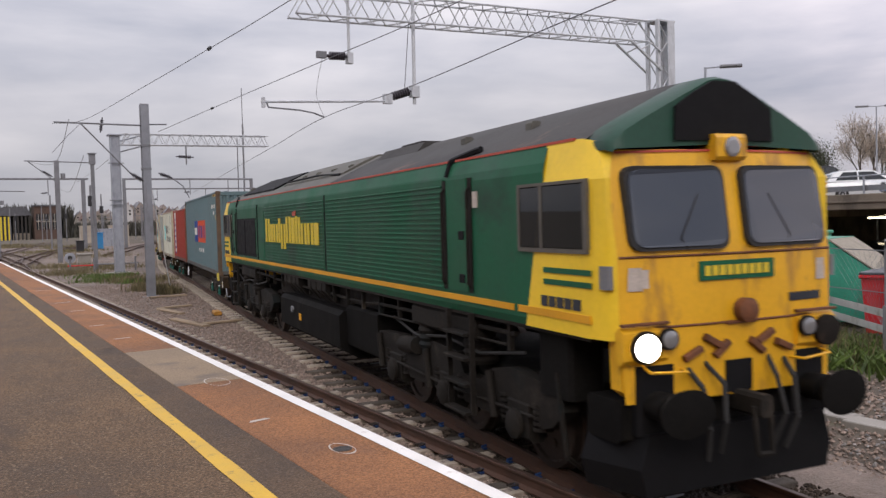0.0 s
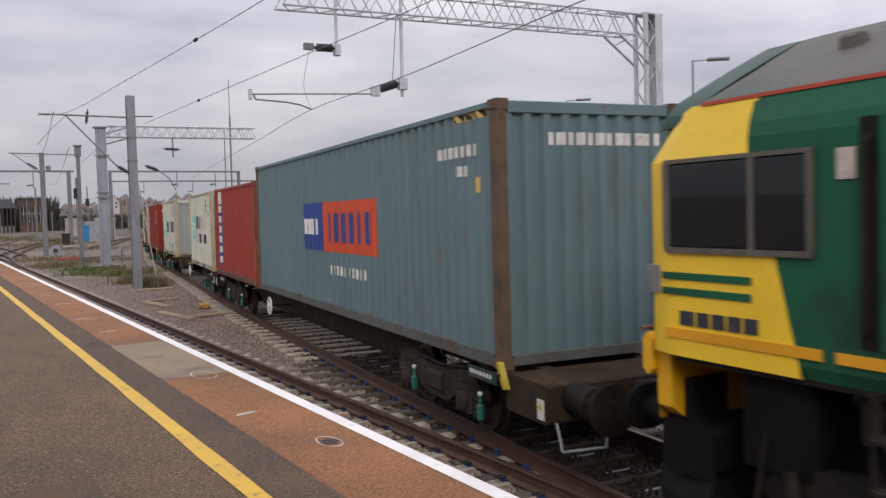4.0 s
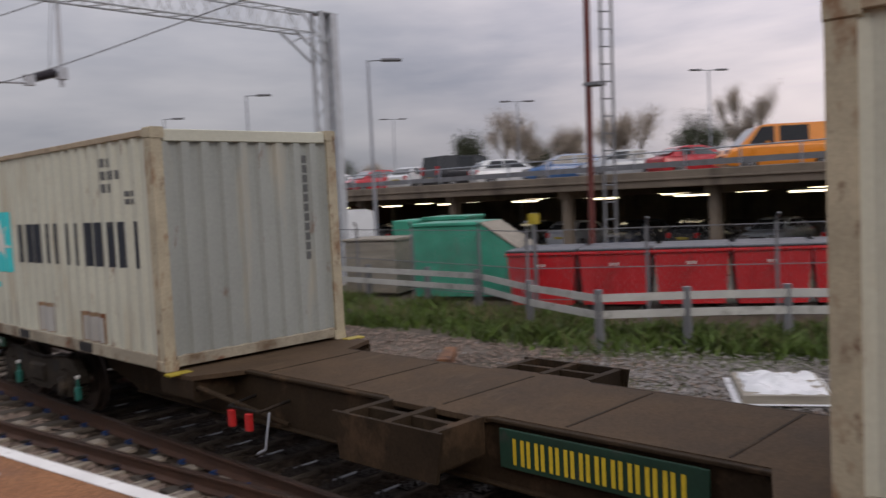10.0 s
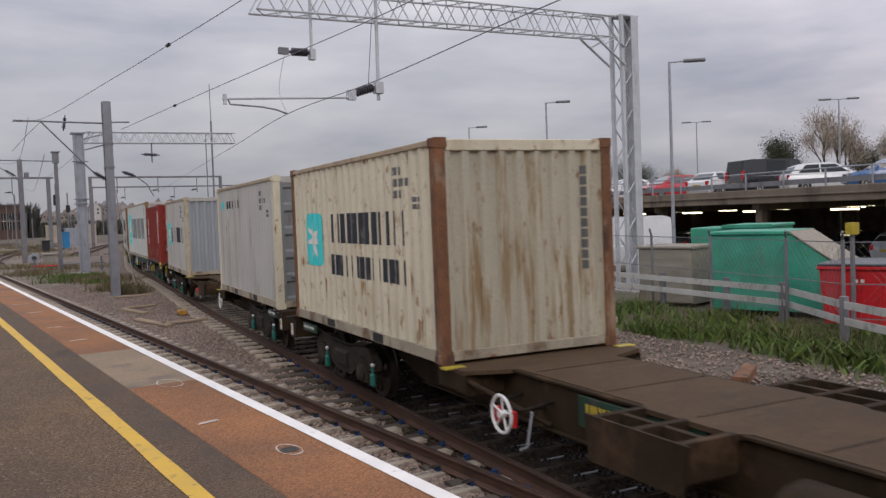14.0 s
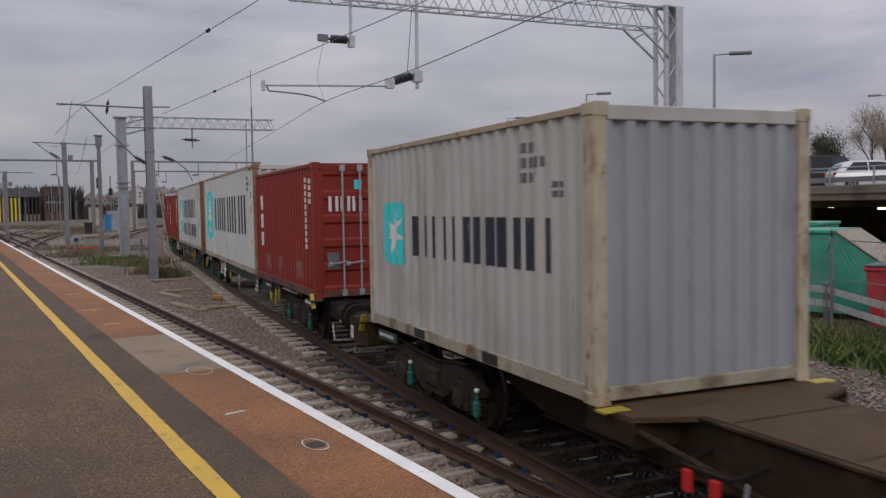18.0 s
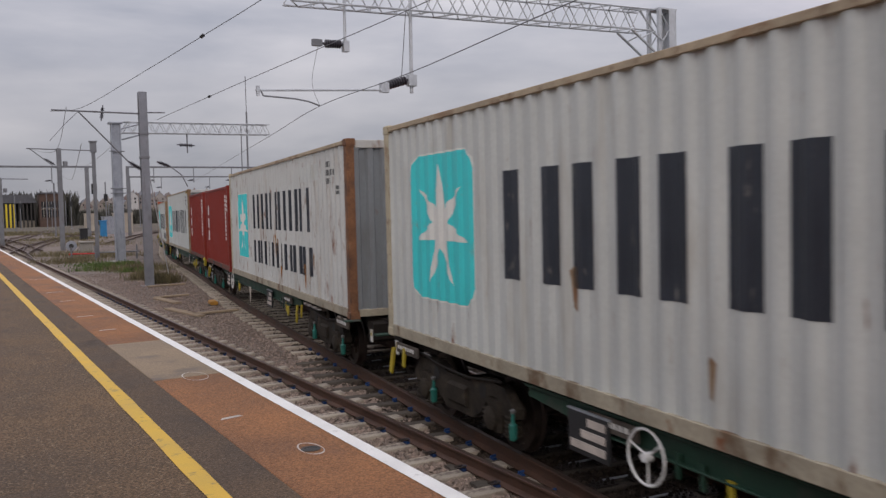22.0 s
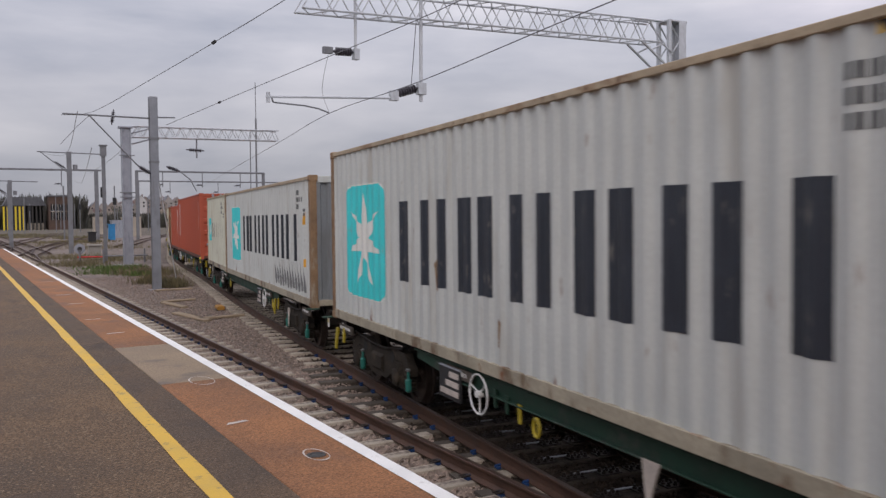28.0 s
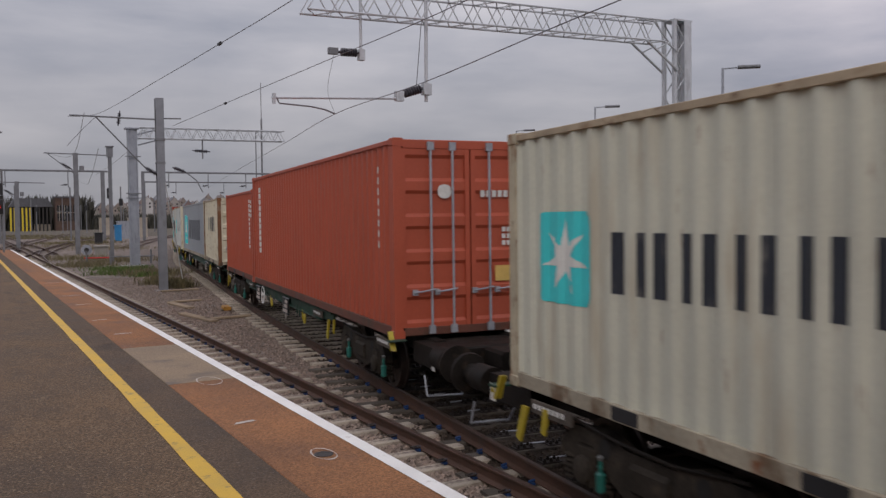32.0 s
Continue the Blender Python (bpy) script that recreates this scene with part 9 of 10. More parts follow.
part("post", Geo().cyl((16.9, 10.2, -0.4), (16.9, 10.2, 2.0), 0.05, 6), GALV_DULL, fp)
part("cap", Geo().soft(16.78, 17.02, 10.1, 10.3, 1.95, 2.2, 0.02), WARN, fp, "yellow cap")
slab = thing("wrapped_bundle", "white plastic sheet over a flat pallet on the gravel", "bundle", at=pose(12.1, 3.35, -0.3, 0, 0, 24))
part("pallet", Geo().soft(-0.75, 0.75, -0.6, 0.6, 0, 0.13, 0.02), WOOD_GREY, slab)
rows = []
for j in range(15):
    rows.append([(-0.85 + 1.7 * i / 17, -0.7 + 1.4 * j / 14, (0.15 + 0.09 * noise.noise((i * 0.55, j * 0.55, 2)) + 0.1 * math.exp(-((i - 8) ** 2 + (j - 8) ** 2) / 9)) if 1 < i < 16 and 1 < j < 13 else 0.02) for i in range(18)])
part("sheet", Geo().grid(rows), PLASTIC_SHEET, slab, "crumpled white plastic sheet", 60)
# concrete cable trough beside the line, and loose old sleepers
trough = tagged(new("cable_trough"), "line of concrete cable trough lids beside the track", "cable trough", kind="structure")
for k in range(46):
    y = -4 + 1.02 * k
    x = 10.1 + 0.17 * (y - 2.5) if y < 12 else 11.75 + 0.13 * (y - 12)
    part("lid", Geo().soft(x - 0.2, x + 0.2, y, y + 0.99, -0.42, -0.26 + 0.01 * math.sin(k * 2.1), 0.015), CONCRETE, trough)
for x, y, a, l in ((12.9, 13.9, 60, 1.7), (14.4, 15.6, 75, 2.3), (15.8, 17.2, 80, 2.4), (13.6, 16.6, 70, 2.5), (12.0, 9.2, 30, 1.2)):
    tagged(part("loose_timber", Geo().soft(-l / 2, l / 2, -0.12, 0.12, 0, 0.2, 0.02), WOOD_GREY if l > 2 else RUST_MAT, at=pose(x, y, -0.36, 0, 0, a)), "old grey timber baulk lying in the weeds", "timber", "loose timbers")


# ---- plants ----
def blades(name, label, n, place, height, width, material, seed, lean=0.35):
    """Grass or weeds as one piece of stuff: bent three-sided blades."""
    rng = np.random.default_rng(seed)
    x, y, z = place(rng, n)
    a = rng.uniform(0, 6.283, n)
    h = rng.uniform(height[0], height[1], n)
    w = rng.uniform(width[0], width[1], n)
    ln = rng.uniform(-lean, lean, (n, 2)) * h[:, None]
    dx, dy = np.cos(a) * w, np.sin(a) * w
    p0 = np.stack([x - dx, y - dy, z], -1)
    p1 = np.stack([x + dx, y + dy, z], -1)
    p2 = np.stack([x + ln[:, 0] * 0.5 + dx * 0.8, y + ln[:, 1] * 0.5 + dy * 0.8, z + h * 0.6], -1)
    p3 = np.stack([x + ln[:, 0] * 1.2, y + ln[:, 1] * 1.2, z + h], -1)
    p4 = np.stack([x + ln[:, 0] * 0.5 - dx * 0.8, y + ln[:, 1] * 0.5 - dy * 0.8, z + h * 0.6], -1)
    vs = np.stack([p0, p1, p2, p3, p4], 1).reshape(-1, 3)
    k = 5 * np.arange(n)
    fs = np.stack([k, k + 1, k + 2, k + 3, k + 4], -1)
    me = bpy.data.meshes.new(name)
    me.from_pydata(vs.tolist(), [], fs.tolist())
    me.materials.append(material)
    return tagged(new(name, me), label, "grass" if "grass" in name else "weeds", kind="stuff")


def verge_area(rng, n):
    y = rng.uniform(-3, 34, n)
    clump = rng.integers(0, 46, n)
    cy, cx = np.random.default_rng(77).uniform(-3, 34, 46), np.random.default_rng(78).uniform(0, 1, 46)
    y = np.where(rng.uniform(0, 1, n) < 0.9, cy[clump] + rng.normal(0, 0.45, n), y)
    u = np.where(rng.uniform(0, 1, n) < 0.9, cx[clump] + rng.normal(0, 0.09, n), rng.uniform(0, 1, n))
    bx = np.interp(y, [-2, 2.7, 5.9, 7.3, 9.6, 12.4, 17, 34], [15.6, 15.2, 14.2, 13.4, 14.2, 15.0, 15.2, 18])
    return bx + u * 3.2 - 0.2, y, np.full(n, -0.38)


def spots(centres):
    def place(rng, n):
        c = np.array(centres)[rng.integers(0, len(centres), n)]
        return c[:, 0] + rng.normal(0, 1, n) * c[:, 2], c[:, 1] + rng.normal(0, 1, n) * c[:, 2], np.full(n, -0.3)
    return place


blades("verge_grass", "rough green grass along the verge behind the track", 15000, verge_area, (0.05, 0.24), (0.008, 0.02), GRASS, 31, 0.6)
blades("verge_weeds", "broad-leaved green weeds along the barrier", 21000, verge_area, (0.05, 0.42), (0.02, 0.05), LEAF, 32, 0.9)
blades("dry_grass", "dry yellowish grass stems along the verge", 4500, verge_area, (0.2, 0.75), (0.003, 0.008), DRY, 33)
blades("mast_weeds", "straggling green weeds round the foot of the far mast", 1700, spots([(8.3, 53, 0.6), (7.2, 50, 0.7), (9.4, 54.5, 0.6), (8.6, 47, 0.4), (7.6, 55, 0.7)]), (0.08, 0.4), (0.012, 0.028), LEAF, 34, 0.6)
blades("mast_grass", "grass tufts beside the masts and ballast", 7000, spots([(8.1, 41, 0.4), (9.2, 48, 0.9), (7.0, 60, 1.2), (10.3, 66, 1.3), (7.5, 72, 1.5), (8.3, 37.8, 0.3), (13.5, 95, 3), (11, 110, 4)]), (0.15, 0.6), (0.008, 0.02), DRY, 35)
blades("far_grass", "rough brownish grass between the far tracks", 6000, spots([(14, 125, 2.5), (12, 170, 4), (18, 150, 2), (9, 200, 5), (-6, 110, 2.5)]), (0.1, 0.5), (0.03, 0.07), DRY, 36)


def tree(label, at, h, seed, leaf, crown=1.0, n_leaf=1600, bare=True, size=1.0):
    """Trunk, limbs that fork, and many small separate leaves or twig ends."""
    rng = random.Random(seed)
    th = thing("tree", label, "tree", "trees on the skyline", at=at)
    trunk, limbs, ends = Geo(), Geo(), []

    def grow(p, d, length, r, depth):
        q = p + d * length
        (trunk if depth == 0 else limbs).cyl(p, q, r, 7 if depth < 2 else 3, r * 0.62, cap=False)
        if depth >= 5:
            ends.append((q, d))
            return
        for k in range(4 if depth == 0 else 3 if depth < 4 else 2):
            a = Vector((rng.uniform(-1, 1), rng.uniform(-1, 1), rng.uniform(0.1, 0.9))).normalized()
            nd = (d * (0.75 if bare else 0.5) + a * 0.6 * crown).normalized()
            grow(p + d * length * rng.uniform(0.6, 1.0), nd, length * rng.uniform(0.55, 0.78), r * 0.55, depth + 1)
    grow(Vector((0, 0, 0)), Vector((0, 0, 1)), h * 0.3, h * 0.018, 0)
    part("trunk", trunk, BARK, th)
    part("limb_work", limbs, BARK, th)["kind"] = "stuff"
    # the outer twigs or leaves, thin slips gathered along the last forks
    rn = np.random.default_rng(seed)
    q = np.array([tuple(e[0]) for e in ends])
    d = np.array([tuple(e[1]) for e in ends])
    pick = rn.integers(0, len(q), n_leaf)
    c = q[pick] - d[pick] * rn.uniform(-0.02, 0.09, (n_leaf, 1)) * h + rn.normal(0, 1, (n_leaf, 3)) * h * (0.022 if bare else 0.035)
    u = rn.normal(0, 1, (n_leaf, 3))
    v = rn.normal(0, 1, (n_leaf, 3))
    if bare:
        u = d[pick] * 1.2 + u * 0.45
    u *= h * (0.016 if bare else 0.006) * size / np.linalg.norm(u, axis=1, keepdims=True)
    v *= h * (0.0013 if bare else 0.005) * size / np.linalg.norm(v, axis=1, keepdims=True)
    vs = np.stack([c - u, c + v, c + u, c - v], 1).reshape(-1, 3)
    me = bpy.data.meshes.new("crown")
    me.from_pydata(vs.tolist(), [], np.arange(4 * n_leaf).reshape(-1, 4).tolist())
    me.materials.append(leaf)
    part("crown", me, None, th)["kind"] = "stuff"


def by_heading(deg, r, z):
    return pose(r * math.sin(radians(deg)), r * math.cos(radians(deg)), z)


for k, (deg, r, h, leaf, cr) in enumerate(((57.5, 90, 12.4, TWIG, 1.0), (54.4, 92, 10.6, EVERGREEN, 0.6), (60.0, 95, 9.6, EVERGREEN, 0.6), (61.3, 90, 11.0, TWIG, 0.55), (65.3, 90, 13.0, TWIG, 0.8), (69.9, 88, 10.2, EVERGREEN, 0.7), (72.6, 90, 12.3, TWIG, 0.5), (79.4, 88, 13.0, TWIG, 0.5), (81.2, 90, 13.4, TWIG, 0.55), (83.2, 86, 13.4, TWIG_LEAF, 0.9), (86.0, 88, 13.0, TWIG_LEAF, 0.9), (90.0, 90, 13.0, TWIG, 0.8), (37.5, 130, 9.5, EVERGREEN, 0.5), (39.3, 135, 9, TWIG, 1.0), (43.0, 125, 9, TWIG, 0.9), (45.5, 120, 10, EVERGREEN, 0.8), (48.5, 115, 9.5, TWIG, 1.0), (35.0, 140, 8.5, TWIG, 1.1), (30, 190, 10, EVERGREEN, 1.0))):
    tree("bare late-autumn tree behind the car park" if leaf is not EVERGREEN else "small evergreen tree behind the car park", by_heading(deg, r, -0.3), h * 1.18, 100 + k, leaf, cr, 13000, leaf is not EVERGREEN, 0.85 if leaf is not TWIG_LEAF else 0.95)
for k in range(16):
    deg = -4 + 2.6 * k
    tree("hazy tree on the far skyline", by_heading(deg, 430 + 30 * (k % 4), 1.0), 9 + 1.5 * ((k * 7) % 4), 300 + k, EVERGREEN if k % 3 else TWIG, 1.2, 700, False, 1.8)


def wood_area(rng, n):
    a = np.radians(rng.uniform(-9, 24, n))
    r = rng.uniform(350, 460, n)
    return r * np.sin(a), r * np.cos(a), np.full(n, -0.5) + np.maximum(0, r * np.cos(a) - 350) * 0.02


blades("far_woods", "dark scrub and trees behind the junction", 9000, wood_area, (1.2, 5.6), (0.4, 1.1), FAR_SCRUB, 41, 0.4)
def grove_area(rng, n):
    a = np.radians(rng.uniform(-9, 7, n))
    r = rng.uniform(352, 400, n)
    return r * np.sin(a), r * np.cos(a), np.full(n, -0.5)


tagged(blades("far_trees", "", 5200, grove_area, (3.0, 14.5), (0.5, 1.3), FAR_SCRUB, 43, 0.25), "grey-brown belt of trees beyond the depot shed", "trees", kind="stuff")
bush = thing("shrub", "scruffy green shrub by the wire fence", "shrub", at=pose(20.6, 25.6, -0.4))
rg = random.Random(9)
sg, st = Geo(), Geo()
for k in range(40):
    a, h = rg.uniform(0, 6.28), rg.uniform(0.7, 2.1)
    q = Vector((math.cos(a) * 0.7 * rg.random(), math.sin(a) * 0.7 * rg.random(), h))
    st.cyl((q.x * 0.2, q.y * 0.2, 0), q, 0.02, 4, 0.006, cap=False)
    for j in range(26):
        c = q * rg.uniform(0.35, 1.0) + Vector((rg.gauss(0, 0.13), rg.gauss(0, 0.13), rg.gauss(0, 0.13)))
        u = Vector((rg.uniform(-1, 1), rg.uniform(-1, 1), rg.uniform(-1, 1))).normalized() * 0.06
        v = Vector((rg.uniform(-1, 1), rg.uniform(-1, 1), rg.uniform(-1, 1))).normalized() * 0.04
        sg.add([c - u, c + v, c + u, c - v], [(0, 1, 2, 3)])
part("stems", st, BARK, bush)
me = bpy.data.meshes.new("leaves")
me.from_pydata(sg.v, [], sg.f)
me.materials.append(LEAF)
part("leaves", me, None, bush)


# ---- the platform's far end and the junction beyond ----
def platform_lamp(x, y, h=5.35):
    th = thing("platform_lamp", "grey platform lamp post with one long lantern", "lamp post", "platform lamps", at=pose(x, y, DECK_Z))
    part("pole", Geo().cyl((0, 0, 0), (0, 0, 1.2), 0.085, 10).cyl((0, 0, 1.2), (0, 0, h), 0.055, 10), GALV, th, "", 40)
    part("arm", Geo().cyl((0, 0, h - 0.08), (0.75, 0, h), 0.03, 6), GALV, th)
    part("lantern", Geo().prism([(0.7, h - 0.02), (0.85, h + 0.07), (1.35, h + 0.06), (1.5, h), (1.4, h - 0.06), (0.8, h - 0.06)], 1, -0.12, 0.12), GALV_DULL, th, "long grey lantern")
    part("lens", Geo().box(0.85, 1.35, -0.09, 0.09, h - 0.085, h - 0.06), LENS, th)


for x, y in ((-0.75, 24.2), (0.05, 37.6), (0.1, 47.5)):
    platform_lamp(x, y)


def colour_signal(x, y, z, lit, label):
    th = thing("railway_signal", label, "signal", "signals", at=pose(x, y, z))
    wide = 0.42
    part("post", Geo().cyl((0, 0.2, 0), (0, 0.2, 5.0), 0.08, 8).cyl((0.95, 0.2, 0.0), (0.95, 0.2, 5.0), 0.06, 8), GALV_DULL, th)
    part("backboard", Geo().soft(0.05 - wide, 0.98, -0.05, 0.05, 2.3, 3.15, 0.03), BLACK, th, "black signal head")
    part("indicator", Geo().soft(0.35, 0.98, -0.05, 0.1, 3.45, 4.15, 0.03), BLACK, th, "black route indicator box")
    part("bracket", Geo().box(-0.1, 1.0, 0.05, 0.25, 3.2, 3.4), IRON, th)
    part("small_head", Geo().soft(-0.3, 0.22, -0.05, 0.1, 3.5, 3.85, 0.03), BLACK, th)
    part("hood", Geo().cyl((0.65, -0.25, 2.72), (0.65, -0.04, 2.72), 0.2, 14, cap=False), BLACK, th)
    part("lamp", Geo().lathe([(0, 0.16), (0.05, 0.15), (0.08, 0.1)], (0.65, -0.06, 2.72), (0, -1, 0), 18), RED_GLOW if lit else BLACK, th, "glowing red lamp", 40)
    part("hood", Geo().cyl((0.25, -0.2, 2.72), (0.25, -0.04, 2.72), 0.17, 12, cap=False), BLACK, th)


colour_signal(1.24, 57.0, DECK_Z - 0.0, True, "black colour-light signal showing red at the platform end")
colour_signal(-1.24, 66.0, DECK_Z - 0.17, True, "second black signal showing red beyond the platform")
sg = thing("sign_stack", "red, yellow and blue notices stacked on a platform post", "sign", at=pose(0.95, 55.0, DECK_Z))
part("post", Geo().cyl((0.25, 0.06, 0), (0.25, 0.06, 2.1), 0.04, 6), GALV_DULL, sg)
for k, (m, h) in enumerate(((DEEP_BLUE, 0.4), (WARN, 0.48), (RED_PLASTIC, 0.48), (MARK_WHITE, 0.3), (BLACK, 0.3))):
    z = (0.05, 0.5, 1.02, 1.54, 1.9)[k]
    b = part("notice", Geo().soft(0.06, 0.54, 0, 0.03, z, z + h - 0.02, 0.005), m, sg)
    part("text_bars", Geo().box(0.1, 0.48, -0.006, 0, z + 0.1, z + 0.14).box(0.1, 0.42, -0.006, 0, z + 0.2, z + 0.24), MARK_WHITE if k != 3 else NAVY, b)
fen = thing("platform_fence", "dark timber hoarding along the back of the platform end", "fence")
for k in range(11):
    x, y = -1.3 + 0.14 * k, 35.5 + 1.27 * k
    at = pose(x, y, DECK_Z, 0, 0, -math.degrees(math.atan2(0.14, 1.27)))
    part("post", Geo().soft(-0.05, 0.05, -0.05, 0.05, 0, 1.75, 0.01), IRON, fen, at=at)
    for j in range(4):
        part("board", Geo().soft(-0.02, 0.02, 0.05 + 0.3 * j, 0.335 + 0.3 * j, 0.04, 1.68, 0.005), IRON, fen, at=at)

# junction gear by the track
for x, y, w, h, m, lab in ((9.9, 74.0, 0.9, 1.0, CONCRETE, "low concrete equipment block by the junction"), (27.6, 201, 2.2, 3.8, RENDER_WALL, "pale equipment cabin beyond the junction"), (20.3, 134.2, 0.9, 2.45, BLUE_BOX, "bright blue plastic cabin beside the line"), (24.0, 152, 2.2, 3.0, GALV, "grey equipment cabinet beside the line"), (15.7, 120, 0.9, 1.5, BLACK, "dark equipment cabinet beside the line"), (27.5, 160, 3.0, 3.6, RENDER_WALL, "pale equipment cabin beyond the junction")):
    c = thing("equipment_cabinet", lab, "cabinet", "lineside cabinets", at=pose(x, y, -0.36))
    part("body", Geo().soft(-w / 2, w / 2, -w / 2, w / 2, 0, h, 0.04), m, c)
    part("roof", Geo().soft(-w / 2 - 0.1, w / 2 + 0.1, -w / 2 - 0.1, w / 2 + 0.1, h, h + 0.12, 0.03), m, c)
    part("door", Geo().soft(-w * 0.3, w * 0.3, -w / 2 - 0.03, -w / 2, 0.1, h * 0.85, 0.01), m, c)
rr = thing("hand_rail", "low red and grey pipe rail beside the points", "rail")
part("rail", Geo().tube([(7.2, 62, 0.25), (8.8, 61.5, 0.25)], 0.05, 6), RED_TAP, rr, "red pipe")
part("rail", Geo().tube([(8.8, 61.5, 0.3), (11.6, 61.0, 0.3)], 0.05, 6), GALV_DULL, rr)
for x in (7.3, 8.8, 10.2, 11.5):
    part("post", Geo().cyl((x, 61.5, -0.4), (x, 61.5, 0.75), 0.06, 6), GALV_DULL, rr)
tgt = thing("points_indicator", "round grey points indicator disc on a short post", "indicator", at=pose(7.6, 64, -0.36))
part("post", Geo().cyl((0, 0, 0), (0, 0, 0.8), 0.07, 6), IRON, tgt)
part("disc", Geo().lathe([(0, 0.36), (0.05, 0.36), (0.06, 0.3)], (0, 0, 1.1), (0, -1, 0), 18), GALV, tgt, "pale round disc", 40)
part("hub", Geo().lathe([(0.06, 0.16), (0.1, 0.14)], (0, 0, 1.1), (0, -1, 0), 14), IRON, tgt)
for x, y, a, l in ((6.15, 25.6, 98, 2.6), (6.9, 25.0, 6, 1.4), (7.0, 31.0, 12, 1.2), (6.5, 29.5, 96, 2.2), (7.9, 36.0, 4, 1.5)):
    b = part("loose_board", Geo().soft(-l / 2, l / 2, -0.12, 0.12, 0, 0.06, 0.01).mesh("loose_board", TAN_BOARD), None, None, at=pose(x, y, -0.205, 0, 0, a))
    tagged(b, "weathered tan board lying on the ballast", "board", "boards on the ballast")
ob = thing("rail_lubricator", "small orange-brown device clamped beside the rail", "rail device", at=pose(7.45, 27.2, -0.18, 0, 0, -8))
part("body", Geo().soft(-0.12, 0.12, -0.3, 0.3, 0, 0.12, 0.03), RAIL_DEVICE, ob)
part("foot", Geo().box(-0.16, 0.16, -0.1, 0.1, -0.03, 0.0), IRON, ob)

# points and further tracks at the junction
for k, pts in enumerate(([(4.28 + 0.75, 60), (5.6, 75), (8.5, 95), (14, 125), (24, 170)], [(4.28 - 0.75, 60), (4.2, 75), (7.0, 95), (12.5, 125), (22.5, 170)], [(5.0, 95), (1.5, 70), (-2.5, 50), (-3.5, 30)], [(3.5, 95), (0.2, 72), (-3.0, 63)], [(5.03, 130), (4.0, 170), (1.0, 230)], [(3.53, 130), (2.5, 170), (-0.5, 230)], [(16, 95), (24, 125), (36, 165), (52, 215)], [(14.6, 95), (22.6, 125), (34.6, 165), (50.6, 215)])):
    if k in (2, 3):
        pts = [p for p in pts if p[1] > 62.5]
    rail("rail_%d" % (5 + k), pts, "dark rail of the far junction")
for k, pts in enumerate(([(0.2, 71.5), (1.3, 78.7), (9.0, 130), (22.7, 218)], [(-1.3, 71.5), (-0.2, 78.7), (7.4, 130), (21.0, 218)], [(5.7, 72.6), (5.8, 100), (5.65, 130), (5.6, 186)], [(7.2, 80), (7.4, 100), (7.2, 130), (7.1, 186)], [(5.6, 79.8), (7.0, 95), (10.5, 112), (20, 150)], [(2.0, 71.5), (4.5, 95), (6.5, 118), (9, 150)])):
    rail("rail_%d" % (20 + k), pts, "dark rail of the far junction")
# a shed with hazard-striped posts and a brick cabin
sh = thing("depot_shed", "low dark shed with yellow and black striped posts beyond the junction", "shed")
part("roof", Geo().prism([(14.2, 8.2), (28.2, 8.2), (26.4, 11.2), (16.0, 11.2)], 1, 330, 342), SLATE, sh)
part("back_wall", Geo().box(15, 27.6, 340, 341, -0.4, 8.4), BLACK, sh)
for k in range(11):
    x = 14.6 + 0.62 * k
    part("striped_post", Geo().box(x - 0.29, x + 0.29, 330.2, 330.6, -0.4, 7.9), HAZARD_YELLOW if k % 2 == 0 else BLACK, sh)
for k in range(5):
    x = 22.4 + 1.25 * k
    part("post", Geo().box(x - 0.25, x + 0.25, 330.2, 330.6, -0.4, 8.4), IRON, sh)
part("skirt_wall", Geo().box(22, 27.4, 330.9, 331.2, -0.4, 2.0), RENDER_WALL, sh)
bc = thing("brick_cabin", "small brick cabin with barred windows beyond the junction", "cabin")
part("wall", Geo().box(28.7, 36.1, 328, 336, -0.4, 11.3), CABIN_BRICK, bc)
part("roof", Geo().soft(28.4, 36.4, 327.6, 336.4, 11.3, 11.8, 0.05), SLATE, bc)
for k in range(4):
    w = part("window", Geo().box(29.3 + 1.75 * k, 30.6 + 1.75 * k, 327.93, 328.02, 3.0, 8.6), WINDOW_DARK, bc)
    part("bar", Geo().box(29.88 + 1.75 * k, 30.02 + 1.75 * k, 327.9, 327.95, 3.0, 8.6), RENDER_WALL, w)
    part("bar", Geo().box(29.3 + 1.75 * k, 30.6 + 1.75 * k, 327.88, 327.93, 5.9, 6.1), RENDER_WALL, w)


